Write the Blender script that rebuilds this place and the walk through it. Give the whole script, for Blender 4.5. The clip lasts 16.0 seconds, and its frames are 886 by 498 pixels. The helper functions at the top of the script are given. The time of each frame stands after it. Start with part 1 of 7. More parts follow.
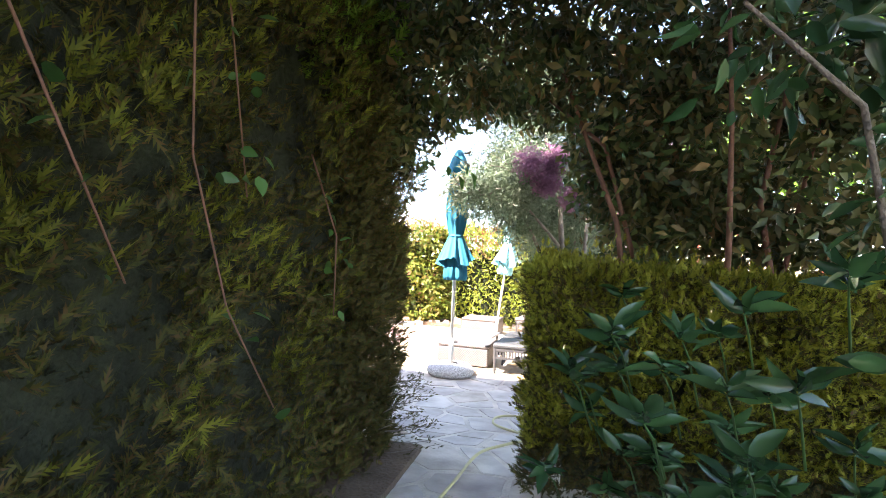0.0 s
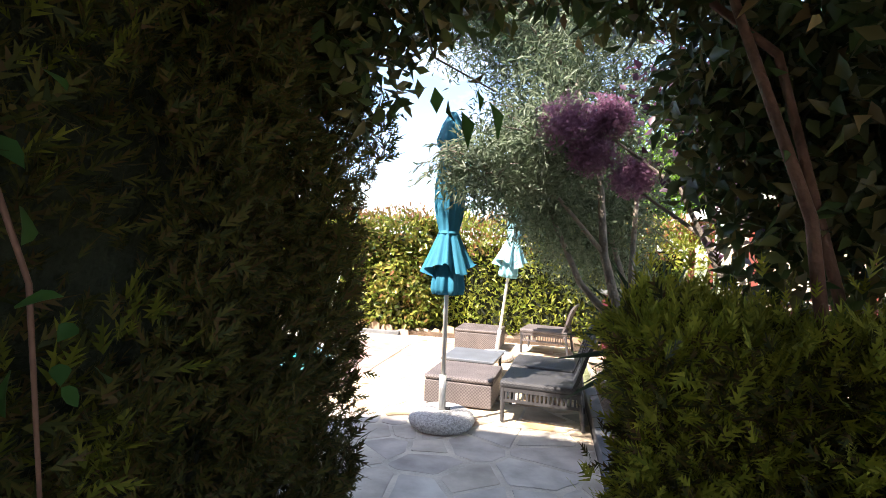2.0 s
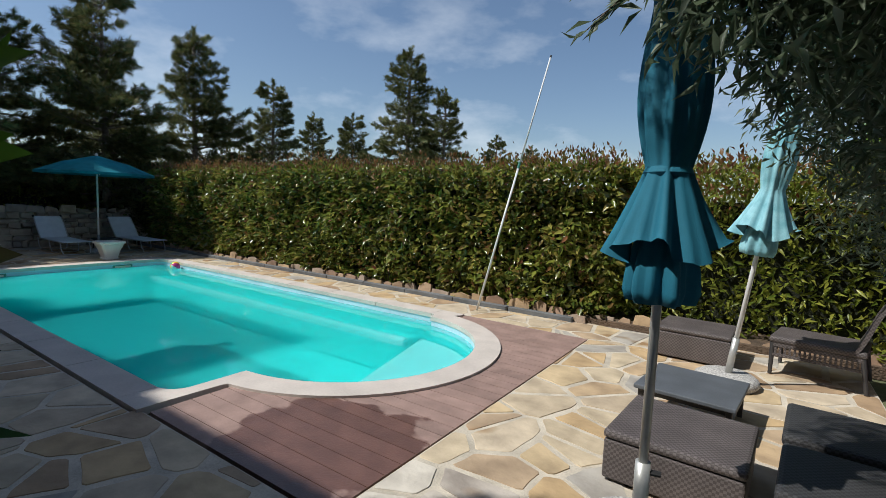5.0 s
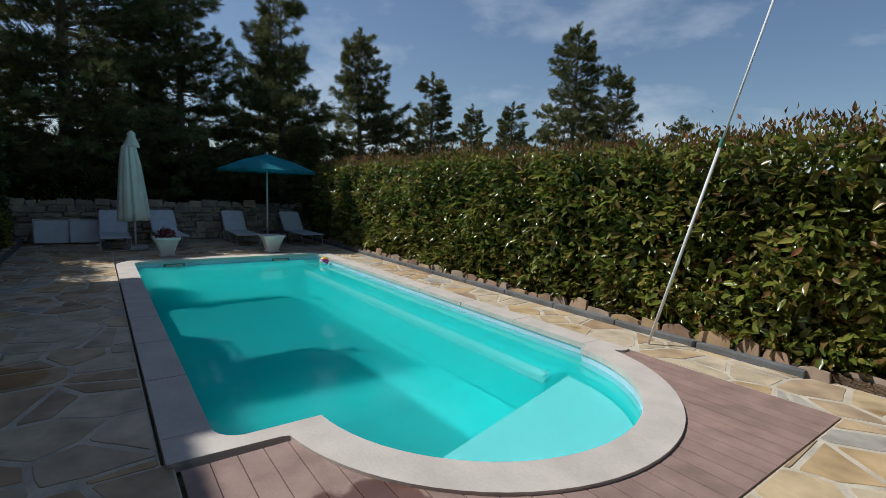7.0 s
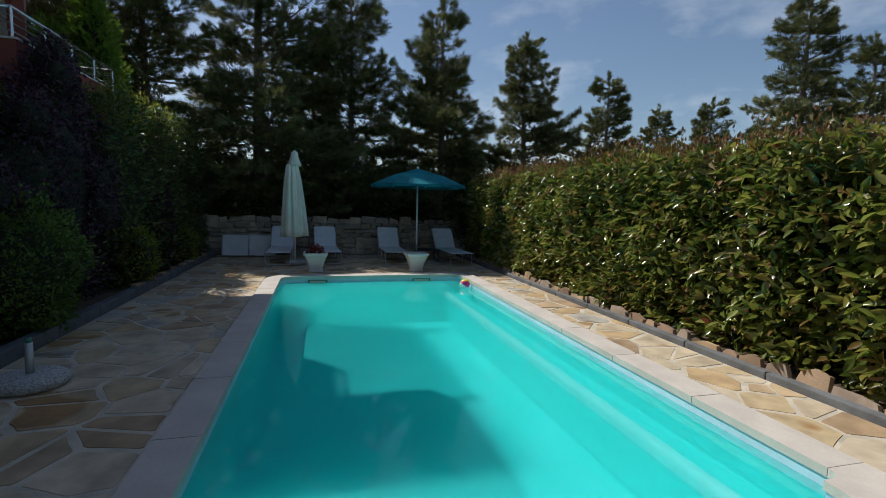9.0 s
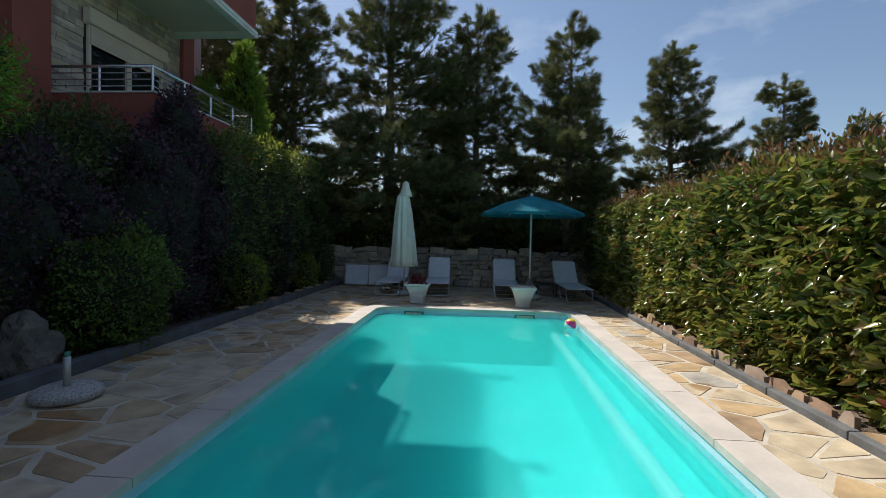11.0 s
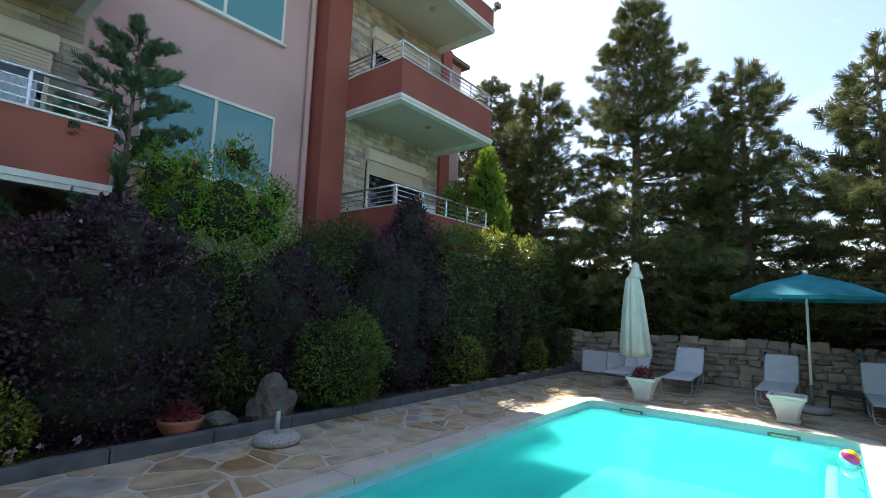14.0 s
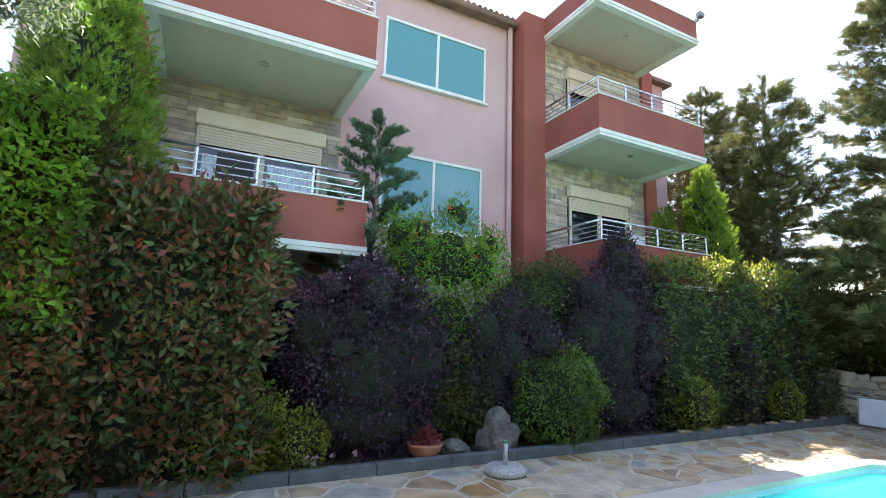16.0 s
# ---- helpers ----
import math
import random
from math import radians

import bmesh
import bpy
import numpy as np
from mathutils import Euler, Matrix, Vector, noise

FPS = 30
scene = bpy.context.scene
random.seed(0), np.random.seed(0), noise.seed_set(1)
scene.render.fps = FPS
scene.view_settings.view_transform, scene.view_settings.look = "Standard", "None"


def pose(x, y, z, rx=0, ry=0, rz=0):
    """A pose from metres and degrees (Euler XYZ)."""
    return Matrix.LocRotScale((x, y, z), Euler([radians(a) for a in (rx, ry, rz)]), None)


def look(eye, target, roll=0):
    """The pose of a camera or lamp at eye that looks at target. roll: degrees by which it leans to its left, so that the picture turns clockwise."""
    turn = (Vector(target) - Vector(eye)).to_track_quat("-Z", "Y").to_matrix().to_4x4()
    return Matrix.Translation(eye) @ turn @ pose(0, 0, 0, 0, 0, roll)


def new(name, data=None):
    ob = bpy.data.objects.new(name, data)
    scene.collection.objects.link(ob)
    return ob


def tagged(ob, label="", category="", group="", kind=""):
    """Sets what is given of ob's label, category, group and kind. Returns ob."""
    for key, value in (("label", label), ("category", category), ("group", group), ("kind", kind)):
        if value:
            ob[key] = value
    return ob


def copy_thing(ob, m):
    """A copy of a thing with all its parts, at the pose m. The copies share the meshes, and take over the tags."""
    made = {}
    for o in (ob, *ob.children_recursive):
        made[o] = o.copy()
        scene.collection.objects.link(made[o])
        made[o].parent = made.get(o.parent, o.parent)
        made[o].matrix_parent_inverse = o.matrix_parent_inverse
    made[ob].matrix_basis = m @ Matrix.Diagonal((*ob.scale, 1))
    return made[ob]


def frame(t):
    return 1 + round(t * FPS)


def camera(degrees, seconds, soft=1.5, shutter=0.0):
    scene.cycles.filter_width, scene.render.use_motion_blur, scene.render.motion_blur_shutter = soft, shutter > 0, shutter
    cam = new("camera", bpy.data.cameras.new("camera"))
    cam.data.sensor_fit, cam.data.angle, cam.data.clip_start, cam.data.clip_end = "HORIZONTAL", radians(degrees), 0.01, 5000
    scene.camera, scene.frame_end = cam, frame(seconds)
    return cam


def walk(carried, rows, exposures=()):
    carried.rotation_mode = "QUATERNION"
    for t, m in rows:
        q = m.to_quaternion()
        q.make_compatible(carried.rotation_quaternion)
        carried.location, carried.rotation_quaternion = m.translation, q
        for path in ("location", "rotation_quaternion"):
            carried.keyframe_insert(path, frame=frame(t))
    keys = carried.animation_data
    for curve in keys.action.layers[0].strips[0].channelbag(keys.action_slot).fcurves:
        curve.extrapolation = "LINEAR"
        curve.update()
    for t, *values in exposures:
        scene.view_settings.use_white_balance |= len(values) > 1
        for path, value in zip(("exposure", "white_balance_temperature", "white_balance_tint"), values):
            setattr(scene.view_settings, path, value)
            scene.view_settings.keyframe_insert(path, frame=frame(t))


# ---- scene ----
cam = camera(85.9, 16.0, soft=0.75)
PATH = [
    (0, (0.042, -0.912, 1.390), (-0.439, 1.029, 1.449), 2.5),
    (0.5, (-0.061, -0.551, 1.437), (-0.528, 1.393, 1.492), 2.7),
    (1, (-0.140, -0.119, 1.484), (-0.579, 1.832, 1.529), 2.5),
    (1.5, (-0.237, 0.286, 1.534), (-0.638, 2.245, 1.564), 2.4),
    (2, (-0.347, 0.739, 1.567), (-0.787, 2.690, 1.578), 2.3),
    (2.5, (-0.406, 1.134, 1.575), (-0.931, 3.064, 1.561), 2.4),
    (3, (-0.502, 1.503, 1.550), (-1.095, 3.412, 1.470), 2.5),
    (3.5, (-0.577, 1.840, 1.554), (-1.274, 3.711, 1.422), 2.5),
    (4, (-0.687, 2.165, 1.559), (-1.504, 3.982, 1.385), 2.4),
    (4.5, (-0.768, 2.437, 1.574), (-1.714, 4.190, 1.394), 2.3),
    (5, (-0.882, 2.750, 1.567), (-2.000, 4.397, 1.375), 2.4),
    (5.2, (-0.937, 2.856, 1.556), (-2.121, 4.455, 1.355), 2.5),
    (7.3, (-1.748, 4.182, 1.573), (-3.406, 5.274, 1.323), 1.9),
    (7.5, (-1.848, 4.318, 1.574), (-3.541, 5.351, 1.317), 1.8),
    (8, (-2.118, 4.694, 1.55), (-3.903, 5.559, 1.298), 1.7),
    (8.5, (-2.366, 5.006, 1.532), (-4.229, 5.699, 1.313), 1.8),
    (9, (-2.667, 5.221, 1.503), (-4.593, 5.724, 1.315), 1.4),
    (9.5, (-2.885, 5.475, 1.506), (-4.857, 5.78, 1.367), 1.3),
    (11.8, (-3.608, 6.978, 1.394), (-5.554, 6.518, 1.386), 1.3),
    (12, (-3.701, 7.116, 1.407), (-5.623, 6.563, 1.419), 1.4),
    (12.5, (-3.868, 7.358, 1.486), (-5.726, 6.622, 1.555), 1.5),
    (13, (-3.963, 7.602, 1.52), (-5.723, 6.662, 1.665), 1.7),
    (13.5, (-3.913, 7.748, 1.541), (-5.572, 6.65, 1.748), 2.0),
    (14, (-3.828, 7.881, 1.577), (-5.367, 6.626, 1.814), 2.0),
    (14.5, (-3.763, 7.982, 1.601), (-5.169, 6.585, 1.87), 2.0),
    (15, (-3.687, 8.063, 1.642), (-4.922, 6.519, 1.945), 2.1),
    (15.5, (-3.611, 8.08, 1.637), (-4.677, 6.421, 1.969), 1.9),
    (16, (-3.513, 8.069, 1.666), (-4.396, 6.307, 2.004), 1.9),
]
EXPOSURES = [(0.0, 3.7, 6700, 18), (1.0, 3.6, 6700, 18), (1.5, 3.0, 6750, 17), (2.5, 2.02, 6750, 16), (3.5, 1.3, 6700, 14), (4.5, 0.42, 6350, 14), (5.0, 0.05, 6200, 8),
             (7.5, -0.25, 6100, 8), (9.0, -0.1, 6300, 8), (12.0, 0.55, 6500, 10), (12.5, 0.75, 6500, 10), (14.0, 1.5, 6800, 10), (16.0, 2.52, 7000, 12)]
walk(cam, [(t, look(eye, target, roll)) for t, eye, target, roll in PATH], EXPOSURES)

# ---------------- light ----------------
SUN_WAY = Vector((0.54, 0.54, -1.0)).normalized()
sun_data = bpy.data.lights.new("sun", "SUN")
sun_data.energy, sun_data.angle, sun_data.color = 4.4, radians(0.6), (1.0, 0.95, 0.87)
sun = new("sun", sun_data)
sun.matrix_world = look((0, 0, 30), Vector((0, 0, 30)) + SUN_WAY)

world = bpy.data.worlds.new("sky")
scene.world = world
world.use_nodes = True
wn, wl = world.node_tree.nodes, world.node_tree.links
bg = wn["Background"]
sky = wn.new("ShaderNodeTexSky")
sky.sky_type, sky.sun_disc = "NISHITA", False
sky.sun_elevation = math.asin(-SUN_WAY.z)
sky.sun_rotation = math.atan2(-SUN_WAY.x, -SUN_WAY.y)
sky.air_density, sky.dust_density, sky.ozone_density = 1.0, 0.9, 1.6
bg.inputs["Strength"].default_value = 0.098
# thin summer clouds, denser near the skyline
tc = wn.new("ShaderNodeTexCoord")
mp = wn.new("ShaderNodeMapping")
mp.inputs["Scale"].default_value = (1.0, 1.0, 2.2)
cn = wn.new("ShaderNodeTexNoise")
cn.inputs["Scale"].default_value, cn.inputs["Detail"].default_value, cn.inputs["Roughness"].default_value = 3.1, 8.0, 0.55
cr = wn.new("ShaderNodeValToRGB")
cr.color_ramp.elements[0].position, cr.color_ramp.elements[1].position = 0.50, 0.72
cr.color_ramp.elements[0].color, cr.color_ramp.elements[1].color = (0, 0, 0, 1), (0.52, 0.52, 0.52, 1)
mx = wn.new("ShaderNodeMixRGB")
mx.inputs["Color2"].default_value = (9.5, 9.8, 10.2, 1)
wl.new(tc.outputs["Generated"], mp.inputs["Vector"])
wl.new(mp.outputs["Vector"], cn.inputs["Vector"])
wl.new(cn.outputs["Fac"], cr.inputs["Fac"])
sz = wn.new("ShaderNodeSeparateXYZ")
wl.new(tc.outputs["Generated"], sz.inputs[0])
low = wn.new("ShaderNodeMapRange")
low.inputs["From Min"].default_value, low.inputs["From Max"].default_value = 0.55, 0.22
low.inputs["To Min"].default_value = 0.25
wl.new(sz.outputs["Z"], low.inputs["Value"])
cm = wn.new("ShaderNodeMath")
cm.operation = "MULTIPLY"
wl.new(cr.outputs["Color"], cm.inputs[0])
wl.new(low.outputs[0], cm.inputs[1])
wl.new(cm.outputs[0], mx.inputs["Fac"])
wl.new(sky.outputs["Color"], mx.inputs["Color1"])
wl.new(mx.outputs["Color"], bg.inputs["Color"])


# ---------------- materials ----------------
def rgba(c):
    return (c[0], c[1], c[2], 1.0)


def material(name, base, rough=0.6, metal=0.0, vary=0.25, scale=6.0, fine=60.0, bump=0.2, second=None, per="", spread=0.25, bump_dist=0.01, spec=0.5):
    """Procedural surface: colour drift at two scales, fine relief; per = 'object' or 'island' adds piece-to-piece drift."""
    m = bpy.data.materials.new(name)
    m.use_nodes = True
    n, l = m.node_tree.nodes, m.node_tree.links
    p = n["Principled BSDF"]
    p.inputs["Roughness"].default_value, p.inputs["Metallic"].default_value = rough, metal
    p.inputs["Specular IOR Level"].default_value = spec
    co = n.new("ShaderNodeTexCoord")
    big, small = n.new("ShaderNodeTexNoise"), n.new("ShaderNodeTexNoise")
    for node, s in ((big, scale), (small, fine)):
        node.inputs["Scale"].default_value, node.inputs["Detail"].default_value = s, 5.0
        l.new(co.outputs["Object"], node.inputs["Vector"])
    ramp = n.new("ShaderNodeValToRGB")
    dark = [c * (1 - vary) for c in base]
    light = second if second else [min(1, c * (1 + vary)) for c in base]
    ramp.color_ramp.elements[0].color, ramp.color_ramp.elements[1].color = rgba(dark), rgba(light)
    ramp.color_ramp.elements[0].position, ramp.color_ramp.elements[1].position = 0.32, 0.68
    add = n.new("ShaderNodeMath")
    add.operation = "MULTIPLY_ADD"
    add.inputs[1].default_value, add.inputs[2].default_value = 0.35, -0.17
    l.new(small.outputs["Fac"], add.inputs[0])
    tot = n.new("ShaderNodeMath")
    tot.operation = "ADD"
    l.new(add.outputs[0], tot.inputs[0])
    l.new(big.outputs["Fac"], tot.inputs[1])
    l.new(tot.outputs[0], ramp.inputs["Fac"])
    col = ramp.outputs["Color"]
    if per:
        if per == "object":
            rnd = n.new("ShaderNodeObjectInfo").outputs["Random"]
        else:
            rnd = n.new("ShaderNodeNewGeometry").outputs["Random Per Island"]
        hsv = n.new("ShaderNodeHueSaturation")
        mr = n.new("ShaderNodeMapRange")
        mr.inputs["To Min"].default_value, mr.inputs["To Max"].default_value = 1 - spread, 1 + spread
        l.new(rnd, mr.inputs["Value"])
        l.new(mr.outputs[0], hsv.inputs["Value"])
        l.new(col, hsv.inputs["Color"])
        col = hsv.outputs["Color"]
    l.new(col, p.inputs["Base Color"])
    if bump:
        b = n.new("ShaderNodeBump")
        b.inputs["Strength"].default_value, b.inputs["Distance"].default_value = bump, bump_dist
        l.new(small.outputs["Fac"], b.inputs["Height"])
        l.new(b.outputs["Normal"], p.inputs["Normal"])
    return m


def stone_material(name, colours, rough=0.75, bump=0.5, stains=0.0):
    """Flagstone: a colour drawn for each piece, clouded with stains, with slaty relief."""
    m = bpy.data.materials.new(name)
    m.use_nodes = True
    n, l = m.node_tree.nodes, m.node_tree.links
    p = n["Principled BSDF"]
    p.inputs["Roughness"].default_value = rough
    info = n.new("ShaderNodeObjectInfo")
    geo = n.new("ShaderNodeNewGeometry")
    rnd = n.new("ShaderNodeMath")
    rnd.operation = "ADD"
    l.new(info.outputs["Random"], rnd.inputs[0])
    l.new(geo.outputs["Random Per Island"], rnd.inputs[1])
    fr = n.new("ShaderNodeMath")
    fr.operation = "FRACT"
    l.new(rnd.outputs[0], fr.inputs[0])
    pick = n.new("ShaderNodeValToRGB")
    pick.color_ramp.interpolation = "CONSTANT"
    e = pick.color_ramp.elements
    while len(e) < len(colours):
        e.new(0.5)
    for i, c in enumerate(colours):
        e[i].position, e[i].color = i / len(colours), rgba(c)
    l.new(fr.outputs[0], pick.inputs["Fac"])
    nz = n.new("ShaderNodeTexNoise")
    nz.inputs["Scale"].default_value, nz.inputs["Detail"].default_value = 3.5, 6.0
    nf = n.new("ShaderNodeTexNoise")
    nf.inputs["Scale"].default_value, nf.inputs["Detail"].default_value = 22.0, 8.0
    l.new(geo.outputs["Position"], nz.inputs["Vector"])
    l.new(geo.outputs["Position"], nf.inputs["Vector"])
    st = n.new("ShaderNodeValToRGB")
    st.color_ramp.elements[0].color, st.color_ramp.elements[1].color = (0.55, 0.5, 0.45, 1), (1.25, 1.2, 1.12, 1)
    st.color_ramp.elements[0].position, st.color_ramp.elements[1].position = 0.3, 0.66
    l.new(nz.outputs["Fac"], st.inputs["Fac"])
    mul = n.new("ShaderNodeMixRGB")
    mul.blend_type = "MULTIPLY"
    mul.inputs["Fac"].default_value = 0.75
    l.new(pick.outputs["Color"], mul.inputs["Color1"])
    l.new(st.outputs["Color"], mul.inputs["Color2"])
    wt = n.new("ShaderNodeTexNoise")
    wt.inputs["Scale"].default_value, wt.inputs["Detail"].default_value = 1.3, 2.0
    l.new(geo.outputs["Position"], wt.inputs["Vector"])
    wr = n.new("ShaderNodeMapRange")
    wr.inputs["From Min"].default_value, wr.inputs["From Max"].default_value = 0.64, 0.68
    wr.inputs["To Max"].default_value = stains
    l.new(wt.outputs["Fac"], wr.inputs["Value"])
    wm = n.new("ShaderNodeMixRGB")
    wm.blend_type = "MULTIPLY"
    wm.inputs["Color2"].default_value = (0.62, 0.44, 0.24, 1)
    l.new(wr.outputs[0], wm.inputs["Fac"])
    l.new(mul.outputs["Color"], wm.inputs["Color1"])
    l.new(wm.outputs["Color"], p.inputs["Base Color"])
    b = n.new("ShaderNodeBump")
    b.inputs["Strength"].default_value, b.inputs["Distance"].default_value = bump, 0.012
    l.new(nf.outputs["Fac"], b.inputs["Height"])
    l.new(b.outputs["Normal"], p.inputs["Normal"])
    return m


def leaf_material(name, colours, rough=0.42, through_light=0.35, spec=0.45):
    """Leaves: each one draws its colour; some light passes through."""
    m = bpy.data.materials.new(name)
    m.use_nodes = True
    n, l = m.node_tree.nodes, m.node_tree.links
    p = n["Principled BSDF"]
    p.inputs["Roughness"].default_value = rough
    p.inputs["Specular IOR Level"].default_value = spec
    geo = n.new("ShaderNodeNewGeometry")
    ramp = n.new("ShaderNodeValToRGB")
    e = ramp.color_ramp.elements
    while len(e) < len(colours):
        e.new(0.5)
    for i, c in enumerate(colours):
        e[i].position, e[i].color = i / max(1, len(colours) - 1), rgba(c)
    l.new(geo.outputs["Random Per Island"], ramp.inputs["Fac"])
    nz = n.new("ShaderNodeTexNoise")
    nz.inputs["Scale"].default_value, nz.inputs["Detail"].default_value = 2.2, 3.0
    l.new(geo.outputs["Position"], nz.inputs["Vector"])
    mr = n.new("ShaderNodeMapRange")
    mr.inputs["From Min"].default_value, mr.inputs["From Max"].default_value = 0.3, 0.7
    mr.inputs["To Min"].default_value, mr.inputs["To Max"].default_value = 0.65, 1.3
    l.new(nz.outputs["Fac"], mr.inputs["Value"])
    hsv = n.new("ShaderNodeHueSaturation")
    l.new(mr.outputs[0], hsv.inputs["Value"])
    l.new(ramp.outputs["Color"], hsv.inputs["Color"])
    l.new(hsv.outputs["Color"], p.inputs["Base Color"])
    tr = n.new("ShaderNodeBsdfTranslucent")
    l.new(hsv.outputs["Color"], tr.inputs["Color"])
    mix = n.new("ShaderNodeMixShader")
    mix.inputs["Fac"].default_value = through_light
    l.new(p.outputs[0], mix.inputs[1])
    l.new(tr.outputs[0], mix.inputs[2])
    l.new(mix.outputs[0], n["Material Output"].inputs["Surface"])
    return m


def glass_material(name, tint, rough=0.03):
    m = bpy.data.materials.new(name)
    m.use_nodes = True
    p = m.node_tree.nodes["Principled BSDF"]
    p.inputs["Base Color"].default_value = rgba(tint)
    p.inputs["Roughness"].default_value = rough
    p.inputs["Specular IOR Level"].default_value = 0.8
    return m


def water_material():
    """Clear pool water: tinted see-through body, rippled gloss on top."""
    m = bpy.data.materials.new("pool_water")
    m.use_nodes = True
    n, l = m.node_tree.nodes, m.node_tree.links
    n.remove(n["Principled BSDF"])
    tr, gl = n.new("ShaderNodeBsdfTransparent"), n.new("ShaderNodeBsdfGlossy")
    tr.inputs["Color"].default_value = (0.74, 0.96, 0.97, 1)
    gl.inputs["Roughness"].default_value = 0.02
    fr = n.new("ShaderNodeFresnel")
    fr.inputs["IOR"].default_value = 1.33
    co = n.new("ShaderNodeNewGeometry")
    mp2 = n.new("ShaderNodeMapping")
    mp2.inputs["Scale"].default_value = (1.0, 1.8, 1.0)
    w1, w2 = n.new("ShaderNodeTexNoise"), n.new("ShaderNodeTexNoise")
    w1.inputs["Scale"].default_value, w1.inputs["Detail"].default_value = 1.6, 3.0
    w2.inputs["Scale"].default_value, w2.inputs["Detail"].default_value = 9.0, 2.0
    ad = n.new("ShaderNodeMath")
    ad.operation = "MULTIPLY_ADD"
    ad.inputs[1].default_value = 0.12
    b = n.new("ShaderNodeBump")
    b.inputs["Strength"].default_value, b.inputs["Distance"].default_value = 0.12, 0.03
    l.new(co.outputs["Position"], mp2.inputs["Vector"])
    l.new(mp2.outputs[0], w1.inputs["Vector"])
    l.new(mp2.outputs[0], w2.inputs["Vector"])
    l.new(w2.outputs["Fac"], ad.inputs[0])
    l.new(w1.outputs["Fac"], ad.inputs[2])
    l.new(ad.outputs[0], b.inputs["Height"])
    l.new(b.outputs[0], gl.inputs["Normal"])
    l.new(b.outputs[0], fr.inputs["Normal"])
    body = n.new("ShaderNodeBsdfPrincipled")
    body.subsurface_method = "BURLEY"
    body.inputs["Base Color"].default_value = (0.04, 0.64, 0.62, 1)
    body.inputs["Subsurface Weight"].default_value = 1.0
    body.inputs["Subsurface Radius"].default_value = (0.4, 1.0, 1.0)
    body.inputs["Subsurface Scale"].default_value = 1.3
    body.inputs["Specular IOR Level"].default_value = 0.0
    body.inputs["Roughness"].default_value = 1.0
    haze = n.new("ShaderNodeMixShader")
    sp = n.new("ShaderNodeSeparateXYZ")
    l.new(co.outputs["Position"], sp.inputs[0])
    end, side = n.new("ShaderNodeMapRange"), n.new("ShaderNodeMapRange")
    end.inputs["From Min"].default_value, end.inputs["From Max"].default_value = -4.95, -4.55
    side.inputs["From Min"].default_value, side.inputs["From Max"].default_value = 7.62, 7.76
    l.new(sp.outputs["X"], end.inputs["Value"])
    l.new(sp.outputs["Y"], side.inputs["Value"])
    shoal, cloudy = n.new("ShaderNodeMath"), n.new("ShaderNodeMapRange")
    shoal.operation = "MAXIMUM"
    l.new(end.outputs[0], shoal.inputs[0])
    l.new(side.outputs[0], shoal.inputs[1])
    cloudy.inputs["To Min"].default_value, cloudy.inputs["To Max"].default_value = 0.70, 0.50
    l.new(shoal.outputs[0], cloudy.inputs["Value"])
    l.new(cloudy.outputs[0], haze.inputs["Fac"])
    l.new(tr.outputs[0], haze.inputs[1])
    l.new(body.outputs[0], haze.inputs[2])
    mix = n.new("ShaderNodeMixShader")
    l.new(fr.outputs[0], mix.inputs["Fac"])
    l.new(haze.outputs[0], mix.inputs[1])
    l.new(gl.outputs[0], mix.inputs[2])
    l.new(mix.outputs[0], n["Material Output"].inputs["Surface"])
    return m


def deck_material():
    """Brown composite board with a wet patch by the round end of the pool."""
    m = material("deck_board", (0.30, 0.20, 0.17), 0.62, 0, 0.18, 5, 90, 0.25, per="object", spread=0.10)
    n, l = m.node_tree.nodes, m.node_tree.links
    p = n["Principled BSDF"]
    col = p.inputs["Base Color"].links[0].from_socket
    geo = n.new("ShaderNodeNewGeometry")
    dist = n.new("ShaderNodeVectorMath")
    dist.operation = "DISTANCE"
    dist.inputs[1].default_value = (-3.15, 4.75, 0.0)
    l.new(geo.outputs["Position"], dist.inputs[0])
    nz = n.new("ShaderNodeTexNoise")
    nz.inputs["Scale"].default_value, nz.inputs["Detail"].default_value = 3.0, 4.0
    l.new(geo.outputs["Position"], nz.inputs["Vector"])
    ma = n.new("ShaderNodeMath")
    ma.operation = "MULTIPLY_ADD"
    ma.inputs[1].default_value = -0.9
    l.new(nz.outputs["Fac"], ma.inputs[0])
    l.new(dist.outputs["Value"], ma.inputs[2])
    wet = n.new("ShaderNodeMapRange")
    wet.inputs["From Min"].default_value, wet.inputs["From Max"].default_value = 0.24, 0.18
    l.new(ma.outputs[0], wet.inputs["Value"])
    mix = n.new("ShaderNodeMixRGB")
    mix.blend_type = "MULTIPLY"
    mix.inputs["Color2"].default_value = (0.46, 0.36, 0.33, 1)
    l.new(wet.outputs[0], mix.inputs["Fac"])
    l.new(col, mix.inputs["Color1"])
    l.new(mix.outputs[0], p.inputs["Base Color"])
    rr = n.new("ShaderNodeMapRange")
    rr.inputs["To Min"].default_value, rr.inputs["To Max"].default_value = 0.62, 0.28
    l.new(wet.outputs[0], rr.inputs["Value"])
    l.new(rr.outputs[0], p.inputs["Roughness"])
    return m


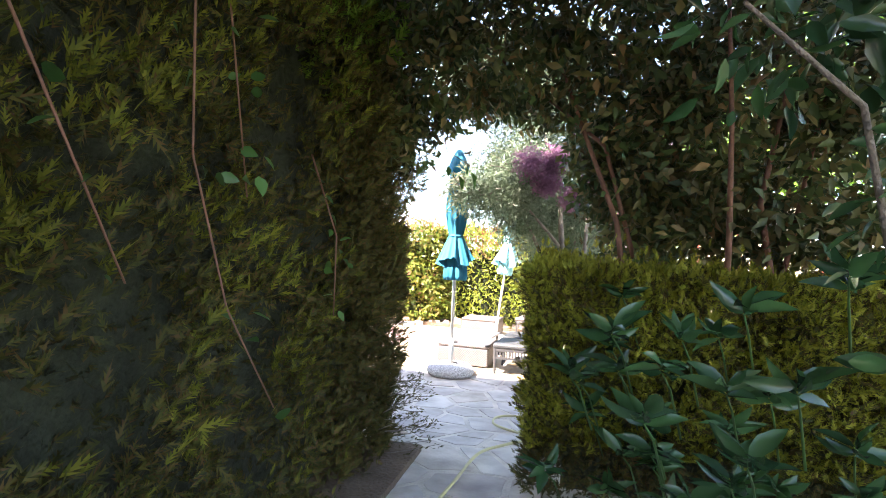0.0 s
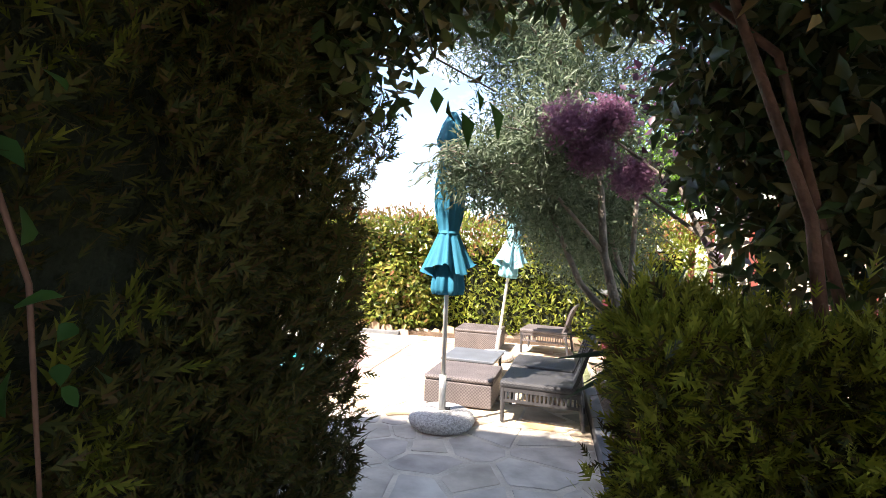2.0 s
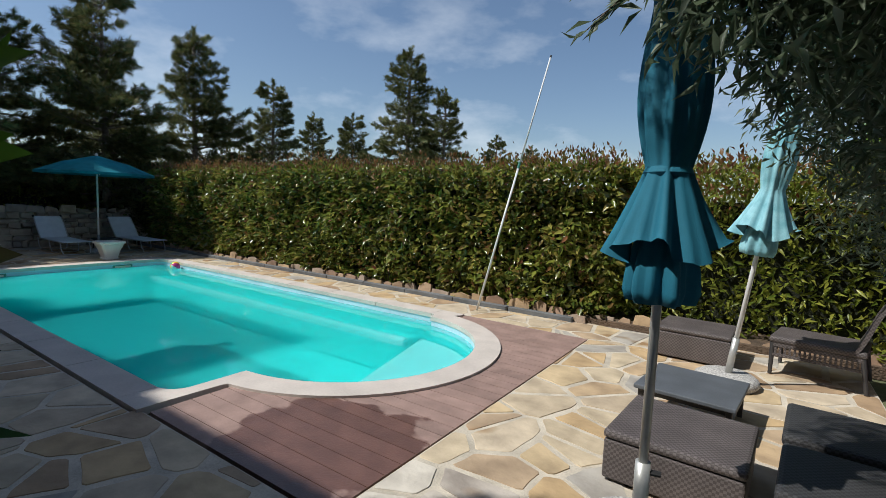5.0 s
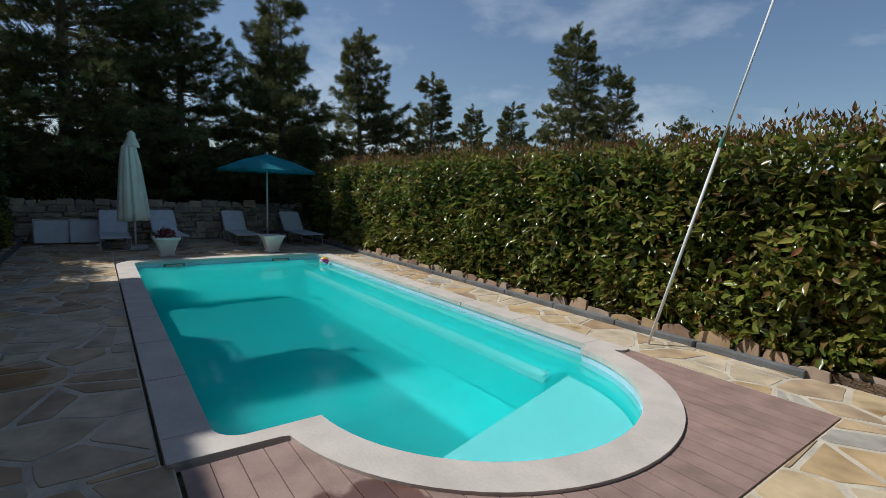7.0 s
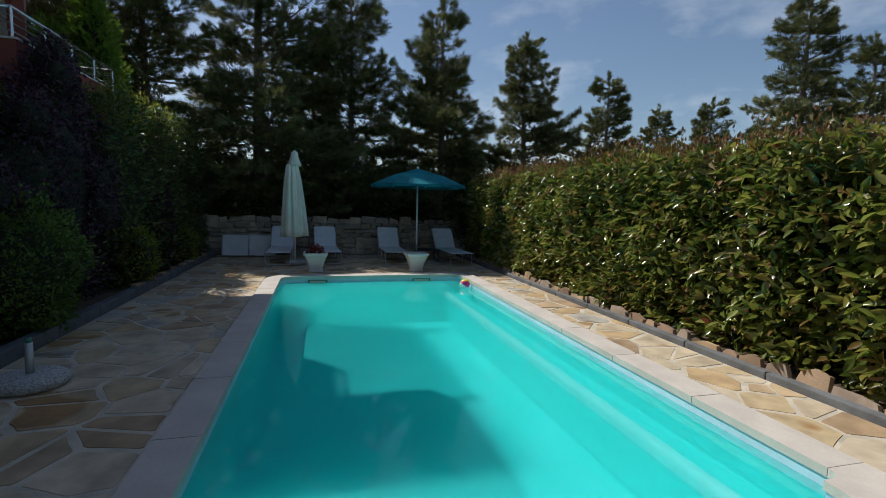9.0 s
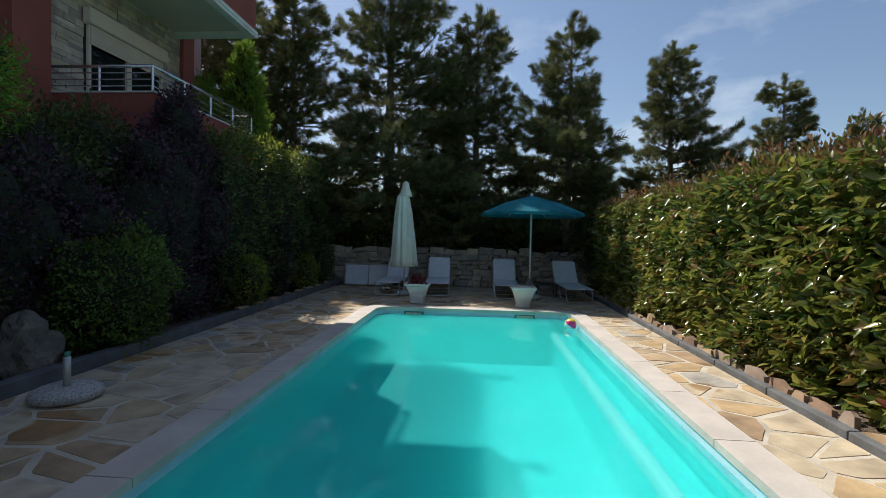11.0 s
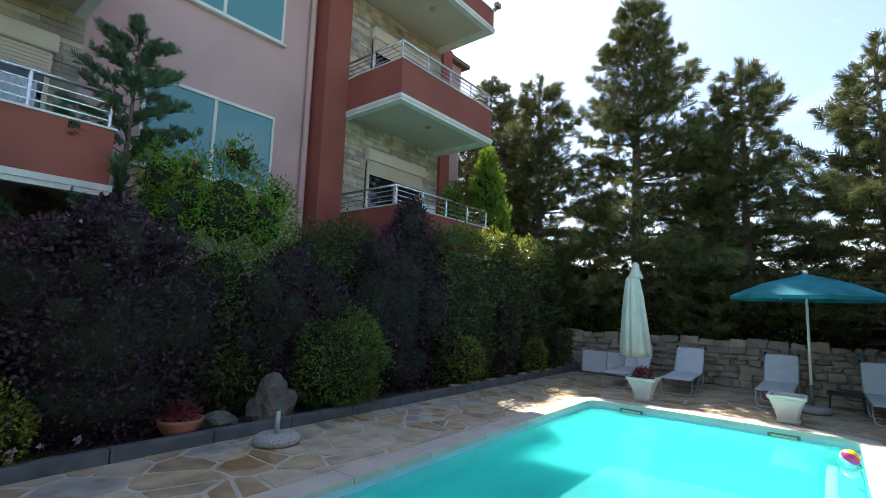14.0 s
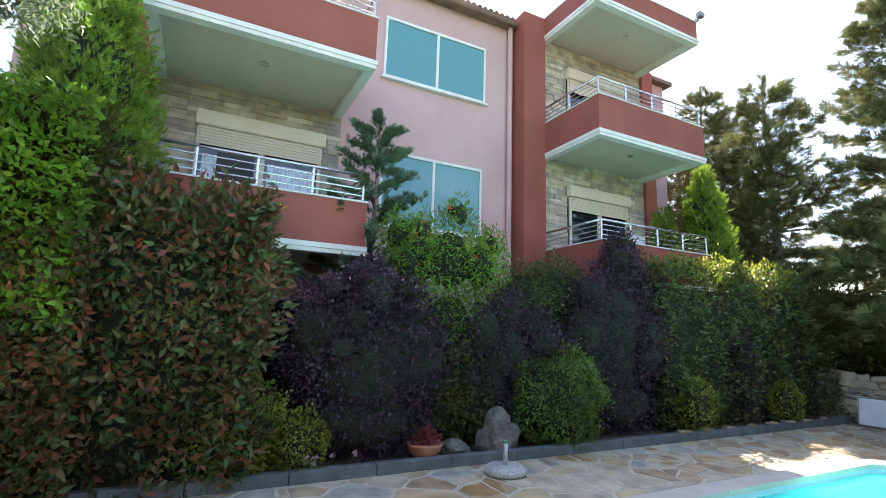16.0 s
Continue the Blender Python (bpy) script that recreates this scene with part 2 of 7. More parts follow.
def weave_material(name, base):
    """Woven plastic rattan: small over-and-under relief."""
    m = material(name, base, 0.55, 0, 0.2, 4, 120, 0)
    n, l = m.node_tree.nodes, m.node_tree.links
    p = n["Principled BSDF"]
    co = n.new("ShaderNodeTexCoord")
    ck = n.new("ShaderNodeTexChecker")
    ck.inputs["Scale"].default_value = 62
    l.new(co.outputs["Object"], ck.inputs["Vector"])
    b = n.new("ShaderNodeBump")
    b.inputs["Strength"].default_value, b.inputs["Distance"].default_value = 0.8, 0.004
    col = p.inputs["Base Color"].links[0].from_socket
    strand = n.new("ShaderNodeMixRGB")
    strand.blend_type = "MULTIPLY"
    strand.inputs["Color2"].default_value = (0.55, 0.53, 0.52, 1)
    l.new(ck.outputs["Fac"], strand.inputs["Fac"])
    l.new(col, strand.inputs["Color1"])
    l.new(strand.outputs[0], p.inputs["Base Color"])
    l.new(ck.outputs["Fac"], b.inputs["Height"])
    l.new(b.outputs[0], p.inputs["Normal"])
    return m


M_EARTH = material("earth", (0.11, 0.075, 0.05), 0.95, 0, 0.4, 3, 40, 0.8, bump_dist=0.04)
M_GRASS = material("ground", (0.12, 0.13, 0.06), 0.95, 0, 0.35, 0.6, 12, 0.6, bump_dist=0.05)
M_FLAGPALE = stone_material("pale_flagstone", [(0.50, 0.46, 0.41), (0.46, 0.43, 0.39), (0.53, 0.50, 0.45), (0.44, 0.40, 0.36), (0.50, 0.45, 0.38)], stains=0.7)
M_MORTAR = material("mortar", (0.52, 0.46, 0.37), 0.85, 0, 0.22, 4, 60, 0.5)
M_FLAG = stone_material("flagstone", [(0.48, 0.36, 0.23), (0.42, 0.32, 0.22), (0.52, 0.44, 0.32), (0.38, 0.27, 0.17), (0.47, 0.39, 0.29), (0.52, 0.41, 0.26), (0.40, 0.38, 0.35), (0.48, 0.35, 0.20), (0.55, 0.47, 0.36), (0.50, 0.42, 0.31)], stains=0.85)
M_COPING = material("coping_stone", (0.56, 0.50, 0.45), 0.7, 0, 0.10, 3, 45, 0.3, per="object", spread=0.02)
M_LINER = material("pool_lining", (0.05, 0.67, 0.66), 0.5, 0, 0.08, 1.2, 20, 0)
M_BAND = material("pool_edge_band", (0.46, 0.64, 0.74), 0.4, 0, 0.08, 2, 30, 0)
M_STEP = material("pool_step", (0.42, 0.72, 0.76), 0.45, 0, 0.06, 2, 30, 0)
M_WATER = water_material()
M_DECK = deck_material()
M_KERB = material("kerb_stone", (0.13, 0.135, 0.14), 0.8, 0, 0.25, 4, 50, 0.4)
M_EDGE = stone_material("edging_stone", [(0.34, 0.24, 0.16), (0.42, 0.30, 0.18), (0.38, 0.30, 0.24), (0.30, 0.20, 0.14)])
M_WALLSTONE = stone_material("rubble_stone", [(0.38, 0.33, 0.28), (0.44, 0.38, 0.31), (0.31, 0.28, 0.25), (0.47, 0.40, 0.32)])
M_ROCK = material("rock", (0.15, 0.13, 0.11), 0.9, 0, 0.35, 4, 25, 0.8, bump_dist=0.03)
# closed parasol's teal, darkened in colour for the shade it stands in
M_TEAL = material("shaded_teal_cloth", (0.010, 0.14, 0.215), 0.8, 0, 0.10, 5, 220, 0.25)
M_TEALFADE = material("faded_teal_cloth", (0.18, 0.47, 0.55), 0.8, 0, 0.2, 6, 220, 0.25, second=(0.36, 0.64, 0.71))
M_CREAM = material("cream_cloth", (0.72, 0.72, 0.64), 0.85, 0, 0.08, 4, 220, 0.25)
M_STEELPOLE = material("grey_pole", (0.52, 0.52, 0.50), 0.4, 0.5, 0.1, 8, 80, 0.05)
M_TUBE = material("dark_tube", (0.22, 0.22, 0.22), 0.45, 0.4, 0.15, 8, 80, 0.05)
M_WHITEPOLE = material("white_pole", (0.75, 0.75, 0.74), 0.4, 0, 0.05, 8, 80, 0.05)
M_TERRAZZO = material("pebbled_concrete", (0.40, 0.38, 0.36), 0.85, 0, 0.4, 60, 140, 0.6, second=(0.62, 0.6, 0.57))
M_RATTAN = weave_material("taupe_weave", (0.135, 0.115, 0.112))
M_RATTAN_DARK = weave_material("dark_weave", (0.055, 0.055, 0.058))
M_DARKFRAME = material("dark_frame", (0.045, 0.042, 0.042), 0.5, 0, 0.15, 5, 60, 0.1)
M_GREYTOP = material("grey_tabletop", (0.10, 0.11, 0.125), 0.5, 0, 0.15, 5, 60, 0.1)
M_WHITE = material("white_plastic", (0.74, 0.73, 0.71), 0.5, 0, 0.06, 4, 40, 0.05)
M_SLING = material("white_sling", (0.74, 0.77, 0.80), 0.7, 0, 0.06, 6, 250, 0.2)
M_ALU = material("aluminium", (0.60, 0.60, 0.60), 0.35, 0.8, 0.08, 6, 80, 0.05)
M_STEEL = material("stainless_rail", (0.62, 0.62, 0.62), 0.25, 0.9, 0.06, 6, 80, 0.02)
M_TERRACOTTA = material("terracotta", (0.42, 0.16, 0.09), 0.8, 0, 0.2, 6, 60, 0.3)
M_RED = material("brick_red_render", (0.30, 0.085, 0.065), 0.85, 0, 0.12, 1.2, 90, 0.25)
M_PINK = material("pink_render", (0.56, 0.36, 0.36), 0.85, 0, 0.08, 0.9, 90, 0.25)
M_SOFFIT = material("soffit_paint", (0.55, 0.49, 0.42), 0.8, 0, 0.06, 1.2, 60, 0.1)
M_TRIM = material("white_trim", (0.70, 0.70, 0.68), 0.6, 0, 0.08, 3, 60, 0.1)
M_CLAD = stone_material("cladding_stone", [(0.42, 0.38, 0.32), (0.52, 0.47, 0.39), (0.34, 0.32, 0.29), (0.46, 0.40, 0.30), (0.55, 0.52, 0.46)])
M_SHUTTER = material("shutter", (0.66, 0.58, 0.47), 0.5, 0, 0.05, 3, 60, 0.05)
M_TEALGLASS = glass_material("teal_glass", (0.09, 0.27, 0.30))
M_DARKGLASS = glass_material("dark_glass", (0.015, 0.017, 0.02))
M_CURTAIN = material("curtain", (0.62, 0.70, 0.84), 0.9, 0, 0.12, 8, 60, 0.1)
M_ROOF = material("roof_tile", (0.20, 0.12, 0.09), 0.8, 0, 0.25, 3, 40, 0.3)
M_BARK = material("bark", (0.17, 0.14, 0.11), 0.9, 0, 0.35, 9, 60, 0.8, bump_dist=0.02)
M_REDBARK = material("reddish_bark", (0.16, 0.075, 0.05), 0.85, 0, 0.3, 9, 60, 0.6)
M_MAROON = material("maroon_paint", (0.11, 0.014, 0.022), 0.4, 0, 0.12, 3, 50, 0.05)
M_BLUE = material("blue_print", (0.05, 0.08, 0.42), 0.4, 0, 0.1, 5, 50, 0)
M_ORANGE = material("orange_print", (0.65, 0.16, 0.04), 0.4, 0, 0.1, 5, 50, 0)
M_BAR = material("pale_print", (0.72, 0.72, 0.76), 0.5, 0, 0.05, 5, 50, 0)
M_REDPOST = material("red_post", (0.20, 0.045, 0.03), 0.6, 0, 0.15, 5, 50, 0.1)
M_BEIGE = material("beige_panel", (0.56, 0.46, 0.33), 0.85, 0, 0.08, 1.5, 60, 0.15)
M_CANOPY = material("canopy_cloth", (0.66, 0.63, 0.57), 0.85, 0, 0.08, 3, 120, 0.15)
M_HOSE = material("hose", (0.50, 0.45, 0.22), 0.5, 0, 0.1, 5, 60, 0.05)
M_GREENBIT = material("green_plastic", (0.06, 0.22, 0.17), 0.5, 0, 0.1, 5, 60, 0)
M_BLACK = material("black_plastic", (0.015, 0.015, 0.016), 0.6, 0, 0.2, 5, 60, 0.1)
# near-black fill in hedges and shrubs, standing in for their inner shade
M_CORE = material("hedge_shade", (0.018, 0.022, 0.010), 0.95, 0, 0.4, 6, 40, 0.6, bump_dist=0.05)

# lighter copy of the same teal for the parasol open in the sun
M_CANOPYTEAL = leaf_material("sunlit_teal_cloth", [(0.025, 0.25, 0.33), (0.03, 0.27, 0.35)], 0.8, 0.4, 0.2)

L_LAUREL = leaf_material("laurel_leaves", [(0.060, 0.100, 0.019), (0.160, 0.200, 0.033), (0.250, 0.270, 0.048), (0.095, 0.130, 0.026), (0.370, 0.340, 0.075), (0.200, 0.115, 0.040)], 0.22, 0.35, 0.65)
# laurel greens darkened to paint in the shade below the house
L_MIXED = leaf_material("shaded_hedge_leaves", [(0.035, 0.065, 0.018), (0.075, 0.110, 0.024), (0.125, 0.140, 0.034), (0.095, 0.075, 0.032)], 0.35, 0.3)
L_LAURELTOP = leaf_material("young_red_leaves", [(0.224, 0.070, 0.042), (0.196, 0.140, 0.042), (0.308, 0.126, 0.056), (0.140, 0.168, 0.042)], 0.35)
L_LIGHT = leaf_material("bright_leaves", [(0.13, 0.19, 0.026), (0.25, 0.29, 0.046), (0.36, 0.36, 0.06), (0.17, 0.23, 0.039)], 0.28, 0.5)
L_THUJA = leaf_material("thuja_sprays", [(0.032, 0.040, 0.012), (0.058, 0.060, 0.013), (0.095, 0.080, 0.017), (0.095, 0.052, 0.022)], 0.65, 0.25, 0.2)
# brighter thuja colours for tufts that light reaches through the gap overhead
L_THUJALIT = leaf_material("lit_yellow_sprays", [(0.072, 0.085, 0.012), (0.13, 0.138, 0.018), (0.19, 0.175, 0.024)], 0.6, 0.4, 0.2)
L_TIPS = leaf_material("yellow_green_tips", [(0.14, 0.16, 0.019), (0.25, 0.25, 0.032), (0.33, 0.31, 0.040)], 0.6, 0.45, 0.2)
L_ARCH = leaf_material("arch_leaves", [(0.044, 0.072, 0.024), (0.079, 0.112, 0.032), (0.123, 0.120, 0.040), (0.211, 0.160, 0.064)], 0.4)
L_OLIVE = leaf_material("olive_leaves", [(0.085, 0.115, 0.065), (0.130, 0.170, 0.100), (0.200, 0.240, 0.160), (0.095, 0.130, 0.070)], 0.45, 0.5)
L_PURPLE = leaf_material("purple_leaves", [(0.031, 0.014, 0.031), (0.063, 0.025, 0.053), (0.098, 0.039, 0.070), (0.042, 0.031, 0.039)], 0.5, 0.25)
L_PHOTINIA = leaf_material("red_brown_leaves", [(0.045, 0.120, 0.034), (0.23, 0.060, 0.040), (0.065, 0.160, 0.045), (0.30, 0.075, 0.048), (0.110, 0.150, 0.045), (0.090, 0.110, 0.040), (0.040, 0.110, 0.040)], 0.35)
L_BOX = leaf_material("box_leaves", [(0.065, 0.111, 0.019), (0.117, 0.182, 0.033), (0.169, 0.234, 0.046)], 0.45)
L_BOXYELLOW = leaf_material("yellow_box_leaves", [(0.108, 0.144, 0.018), (0.192, 0.216, 0.024), (0.264, 0.264, 0.036)], 0.45)
L_POM = leaf_material("pomegranate_leaves", [(0.10, 0.21, 0.02), (0.16, 0.31, 0.03), (0.24, 0.38, 0.05)], 0.4, 0.45)
L_CONIFER = leaf_material("conifer_needles", [(0.065, 0.095, 0.043), (0.125, 0.150, 0.058), (0.190, 0.195, 0.078), (0.185, 0.150, 0.062)], 0.6, 0.2, 0.2)
L_CONE = leaf_material("bright_thuja_sprays", [(0.10, 0.19, 0.026), (0.18, 0.29, 0.040), (0.28, 0.38, 0.060)], 0.6, 0.4, 0.2)
L_CEDAR = leaf_material("cedar_sprays", [(0.065, 0.12, 0.07), (0.105, 0.17, 0.095)], 0.6, 0.2, 0.2)
L_YUCCA = leaf_material("yucca_blades", [(0.022, 0.05, 0.03), (0.04, 0.075, 0.04)], 0.4, 0.15)
L_BIG = leaf_material("glossy_big_leaves", [(0.020, 0.058, 0.024), (0.036, 0.090, 0.032), (0.052, 0.118, 0.038)], 0.25)
L_VINE = leaf_material("vine_leaves", [(0.04, 0.10, 0.025), (0.07, 0.15, 0.035)], 0.4)
L_PLUME = leaf_material("pink_plumes", [(0.27, 0.12, 0.20), (0.36, 0.19, 0.29), (0.23, 0.10, 0.16)], 0.8, 0.45, 0.1)
L_RED = leaf_material("red_petals", [(0.60, 0.06, 0.02), (0.70, 0.14, 0.03)], 0.5)
L_PINKPETAL = leaf_material("pale_pink_petals", [(0.65, 0.38, 0.50), (0.70, 0.50, 0.60)], 0.6)
L_REDLEAF = leaf_material("red_succulent", [(0.22, 0.03, 0.04), (0.30, 0.06, 0.06)], 0.5)
L_BROWN = leaf_material("dry_leaves", [(0.22, 0.14, 0.06), (0.30, 0.19, 0.08)], 0.6)
L_YELLOW = leaf_material("yellow_leaves", [(0.60, 0.38, 0.02), (0.55, 0.45, 0.04)], 0.5)


# ---------------- building blocks ----------------
def link(name, bm, mat, parent=None, label="", smooth=False):
    me = bpy.data.meshes.new(name)
    bm.normal_update()
    bm.to_mesh(me)
    bm.free()
    if smooth:
        me.polygons.foreach_set("use_smooth", [True] * len(me.polygons))
    me.materials.append(mat)
    ob = new(name, me)
    if parent:
        ob.parent = parent
    if label:
        ob["label"] = label
    return ob


def part(name, bm, mat, parent, label="", smooth=False):
    return link(name, bm, mat, parent, label, smooth)


def thing(name, at, label, category, group="", turn=0.0):
    e = new(name)
    e.empty_display_size = 0.1
    e.matrix_basis = pose(at[0], at[1], at[2], 0, 0, turn)
    return tagged(e, label, category, group)


def add_box(bm, x0, x1, y0, y1, z0, z1, bevel=0.0):
    vs = [bm.verts.new(p) for p in ((x0, y0, z0), (x1, y0, z0), (x1, y1, z0), (x0, y1, z0), (x0, y0, z1), (x1, y0, z1), (x1, y1, z1), (x0, y1, z1))]
    fs = [bm.faces.new([vs[i] for i in f]) for f in ((3, 2, 1, 0), (4, 5, 6, 7), (0, 1, 5, 4), (1, 2, 6, 5), (2, 3, 7, 6), (3, 0, 4, 7))]
    if bevel:
        es = list({e for f in fs for e in f.edges})
        bmesh.ops.bevel(bm, geom=es, offset=bevel, segments=2, affect="EDGES", profile=0.5)
    return bm


def box(x0, x1, y0, y1, z0, z1, bevel=0.0):
    return add_box(bmesh.new(), x0, x1, y0, y1, z0, z1, bevel)


def add_tube(bm, pts, r0, r1=None, sides=8, caps=True):
    """A tapered round bar along a run of points."""
    r1 = r0 if r1 is None else r1
    pts = [Vector(p) for p in pts]
    rings = []
    for i, p in enumerate(pts):
        d = (pts[min(i + 1, len(pts) - 1)] - pts[max(i - 1, 0)]).normalized()
        a = d.cross(Vector((0.31, 0.17, 0.93)) if abs(d.z) < 0.9 else Vector((1, 0.1, 0))).normalized()
        b = d.cross(a)
        r = r0 + (r1 - r0) * i / max(1, len(pts) - 1)
        rings.append([bm.verts.new(p + (a * math.cos(k * math.tau / sides) + b * math.sin(k * math.tau / sides)) * r) for k in range(sides)])
    for u, v in zip(rings, rings[1:]):
        for k in range(sides):
            bm.faces.new((u[k], u[(k + 1) % sides], v[(k + 1) % sides], v[k]))
    if caps:
        bm.faces.new(rings[0][::-1])
        bm.faces.new(rings[-1])
    return bm


def tube(pts, r0, r1=None, sides=8):
    return add_tube(bmesh.new(), pts, r0, r1, sides)


def lathe(profile, sides=24, fold=None):
    """Turned shape from (radius, height) pairs; fold(angle, i) scales the radius."""
    bm = bmesh.new()
    rings = []
    for i, (r, z) in enumerate(profile):
        rings.append([bm.verts.new((r * (fold(k * math.tau / sides, i) if fold else 1) * math.cos(k * math.tau / sides), r * (fold(k * math.tau / sides, i) if fold else 1) * math.sin(k * math.tau / sides), z)) for k in range(sides)])
    for u, v in zip(rings, rings[1:]):
        for k in range(sides):
            bm.faces.new((u[k], u[(k + 1) % sides], v[(k + 1) % sides], v[k]))
    bm.faces.new(rings[0][::-1])
    bm.faces.new(rings[-1])
    return bm


def prism(outline, z0, z1):
    bm = bmesh.new()
    lo, hi = [bm.verts.new((x, y, z0)) for x, y in outline], [bm.verts.new((x, y, z1)) for x, y in outline]
    bm.faces.new(lo[::-1])
    bm.faces.new(hi)
    k = len(outline)
    for i in range(k):
        bm.faces.new((lo[i], lo[(i + 1) % k], hi[(i + 1) % k], hi[i]))
    return bm


def mesh_arrays(name, verts, quads, mat, parent=None, label=""):
    """A mesh of triangles or quads from arrays."""
    me = bpy.data.meshes.new(name)
    k = quads.shape[1]
    me.vertices.add(len(verts))
    me.vertices.foreach_set("co", verts.astype(np.float32).ravel())
    me.loops.add(quads.size)
    me.loops.foreach_set("vertex_index", quads.astype(np.int32).ravel())
    me.polygons.add(len(quads))
    me.polygons.foreach_set("loop_start", np.arange(0, quads.size, k, dtype=np.int32))
    me.update(calc_edges=True)
    me.materials.append(mat)
    ob = new(name, me)
    if parent:
        ob.parent = parent
    if label:
        ob["label"] = label
    return ob


# leaf outlines: (along, across, up) and triangles
BROAD = (np.array([(0, 0, 0), (.42, -.5, .12), (.55, 0, -.02), (.42, .5, .12), (1, 0, -.12)]),
         np.array([(0, 2, 1), (0, 3, 2), (1, 2, 4), (2, 3, 4)]))
FULL = (np.array([(0, 0, 0), (.18, -.36, .03), (.45, -.5, .07), (.75, -.3, .02), (1, 0, -.1), (.75, .3, .02), (.45, .5, .07), (.18, .36, .03), (.5, 0, -.03)]),
        np.array([(0, 8, 1), (1, 8, 2), (2, 8, 3), (3, 8, 4), (4, 8, 5), (5, 8, 6), (6, 8, 7), (7, 8, 0)]))
SMALL = (np.array([(0, 0, 0), (.5, -.5, .08), (.5, .5, .08), (1, 0, 0)]), np.array([(0, 2, 1), (1, 2, 3)]))


def spray(n=7, reach=0.42, thin=0.07):
    """A flat twig: pointed leaflets to both sides of a stalk."""
    v, f = [], []
    for i in range(n):
        s = (i % 2) * 2 - 1
        a = 0.10 + 0.70 * i / n
        l_ = reach * (1.1 - 0.75 * i / n)
        if i == n - 1:
            p, q, side = (0.25, 0, 0), (1, 0, 0.05), (0, thin * 1.2, 0)
        else:
            p, q, side = (a, 0, 0), (a + l_ * 0.8, s * l_ * 0.75, 0.06 * s), (thin * 1.3, -s * thin * 0.9, 0.03)
        k = len(v)
        v += [(p[0] + side[0], p[1] + side[1], p[2]), q, (p[0] - side[0], p[1] - side[1], p[2])]
        f += [(k, k + 1, k + 2)]
    return np.array(v, float), np.array(f)


SPRAY = spray(7, 0.34, 0.043)
TUFT = spray(7, 0.60, 0.042)
FAN = spray(6, 0.60, 0.042)
rng = np.random.default_rng(7)


def unit(a):
    return a / (np.linalg.norm(a, axis=-1, keepdims=True) + 1e-9)


def leaves(name, pts, nrm, size, mat, parent=None, shape=BROAD, width=0.45, out=0.7, wild=0.8, lift=0.0, vary=0.35, label=""):
    """One mesh of many leaves, each at a point, growing outwards."""
    n = len(pts)
    u = unit(nrm * out + rng.normal(size=(n, 3)) * wild * 0.6 + np.array([0, 0, lift]))
    w0 = unit(nrm + rng.normal(size=(n, 3)) * 0.6 + np.array([0, 0, 0.35]))
    v = unit(np.cross(w0, u))
    w = np.cross(u, v)
    s = (size * (1 + vary * rng.uniform(-1, 1, n)))[:, None, None]
    tv, tf = shape
    verts = pts[:, None, :] + s * (tv[None, :, :1] * u[:, None, :] + tv[None, :, 1:2] * width * v[:, None, :] + tv[None, :, 2:3] * w[:, None, :])
    faces = (tf[None] + (np.arange(n) * len(tv))[:, None, None]).reshape(-1, 3)
    return mesh_arrays(name, verts.reshape(-1, 3), faces, mat, parent, label)


def lumps(p, amount, scale=1.0):
    """Uneven in-and-out drift over space."""
    q = p * scale * 1.7
    return amount * np.array([noise.noise(v) * 1.2 + 0.6 * noise.noise((v[0] * 2.7, v[1] * 2.7, v[2] * 2.7)) for v in q.tolist()])


def hedge_points(b, n, depth, faces="x-x+y-y+z+", bumpy=0.1, scale=1.0, stray=0.04):
    """Points in the outer skin of a clipped block, with the way out."""
    x0, x1, y0, y1, z0, z1 = b
    area = {"x-": (y1 - y0) * (z1 - z0), "x+": (y1 - y0) * (z1 - z0), "y-": (x1 - x0) * (z1 - z0), "y+": (x1 - x0) * (z1 - z0), "z+": (x1 - x0) * (y1 - y0)}
    use = [f for f in area if f in faces]
    tot = sum(area[f] for f in use)
    P, N = [], []
    for f in use:
        k = int(n * area[f] / tot)
        r = np.stack([rng.uniform(x0, x1, k), rng.uniform(y0, y1, k), rng.uniform(z0, z1, k)], 1)
        ax, s = "xyz".index(f[0]), -1 if f[1] == "-" else 1
        nn = np.zeros((k, 3))
        nn[:, ax] = s
        r[:, ax] = (b[2 * ax + (s > 0)]) - s * depth * rng.uniform(0, 1, k) ** 1.6
        r += nn * (lumps(r, bumpy, scale) + np.where(rng.uniform(0, 1, k) < stray, rng.uniform(0, 0.16, k), 0))[:, None]
        P.append(r)
        N.append(nn)
    return np.concatenate(P), np.concatenate(N)


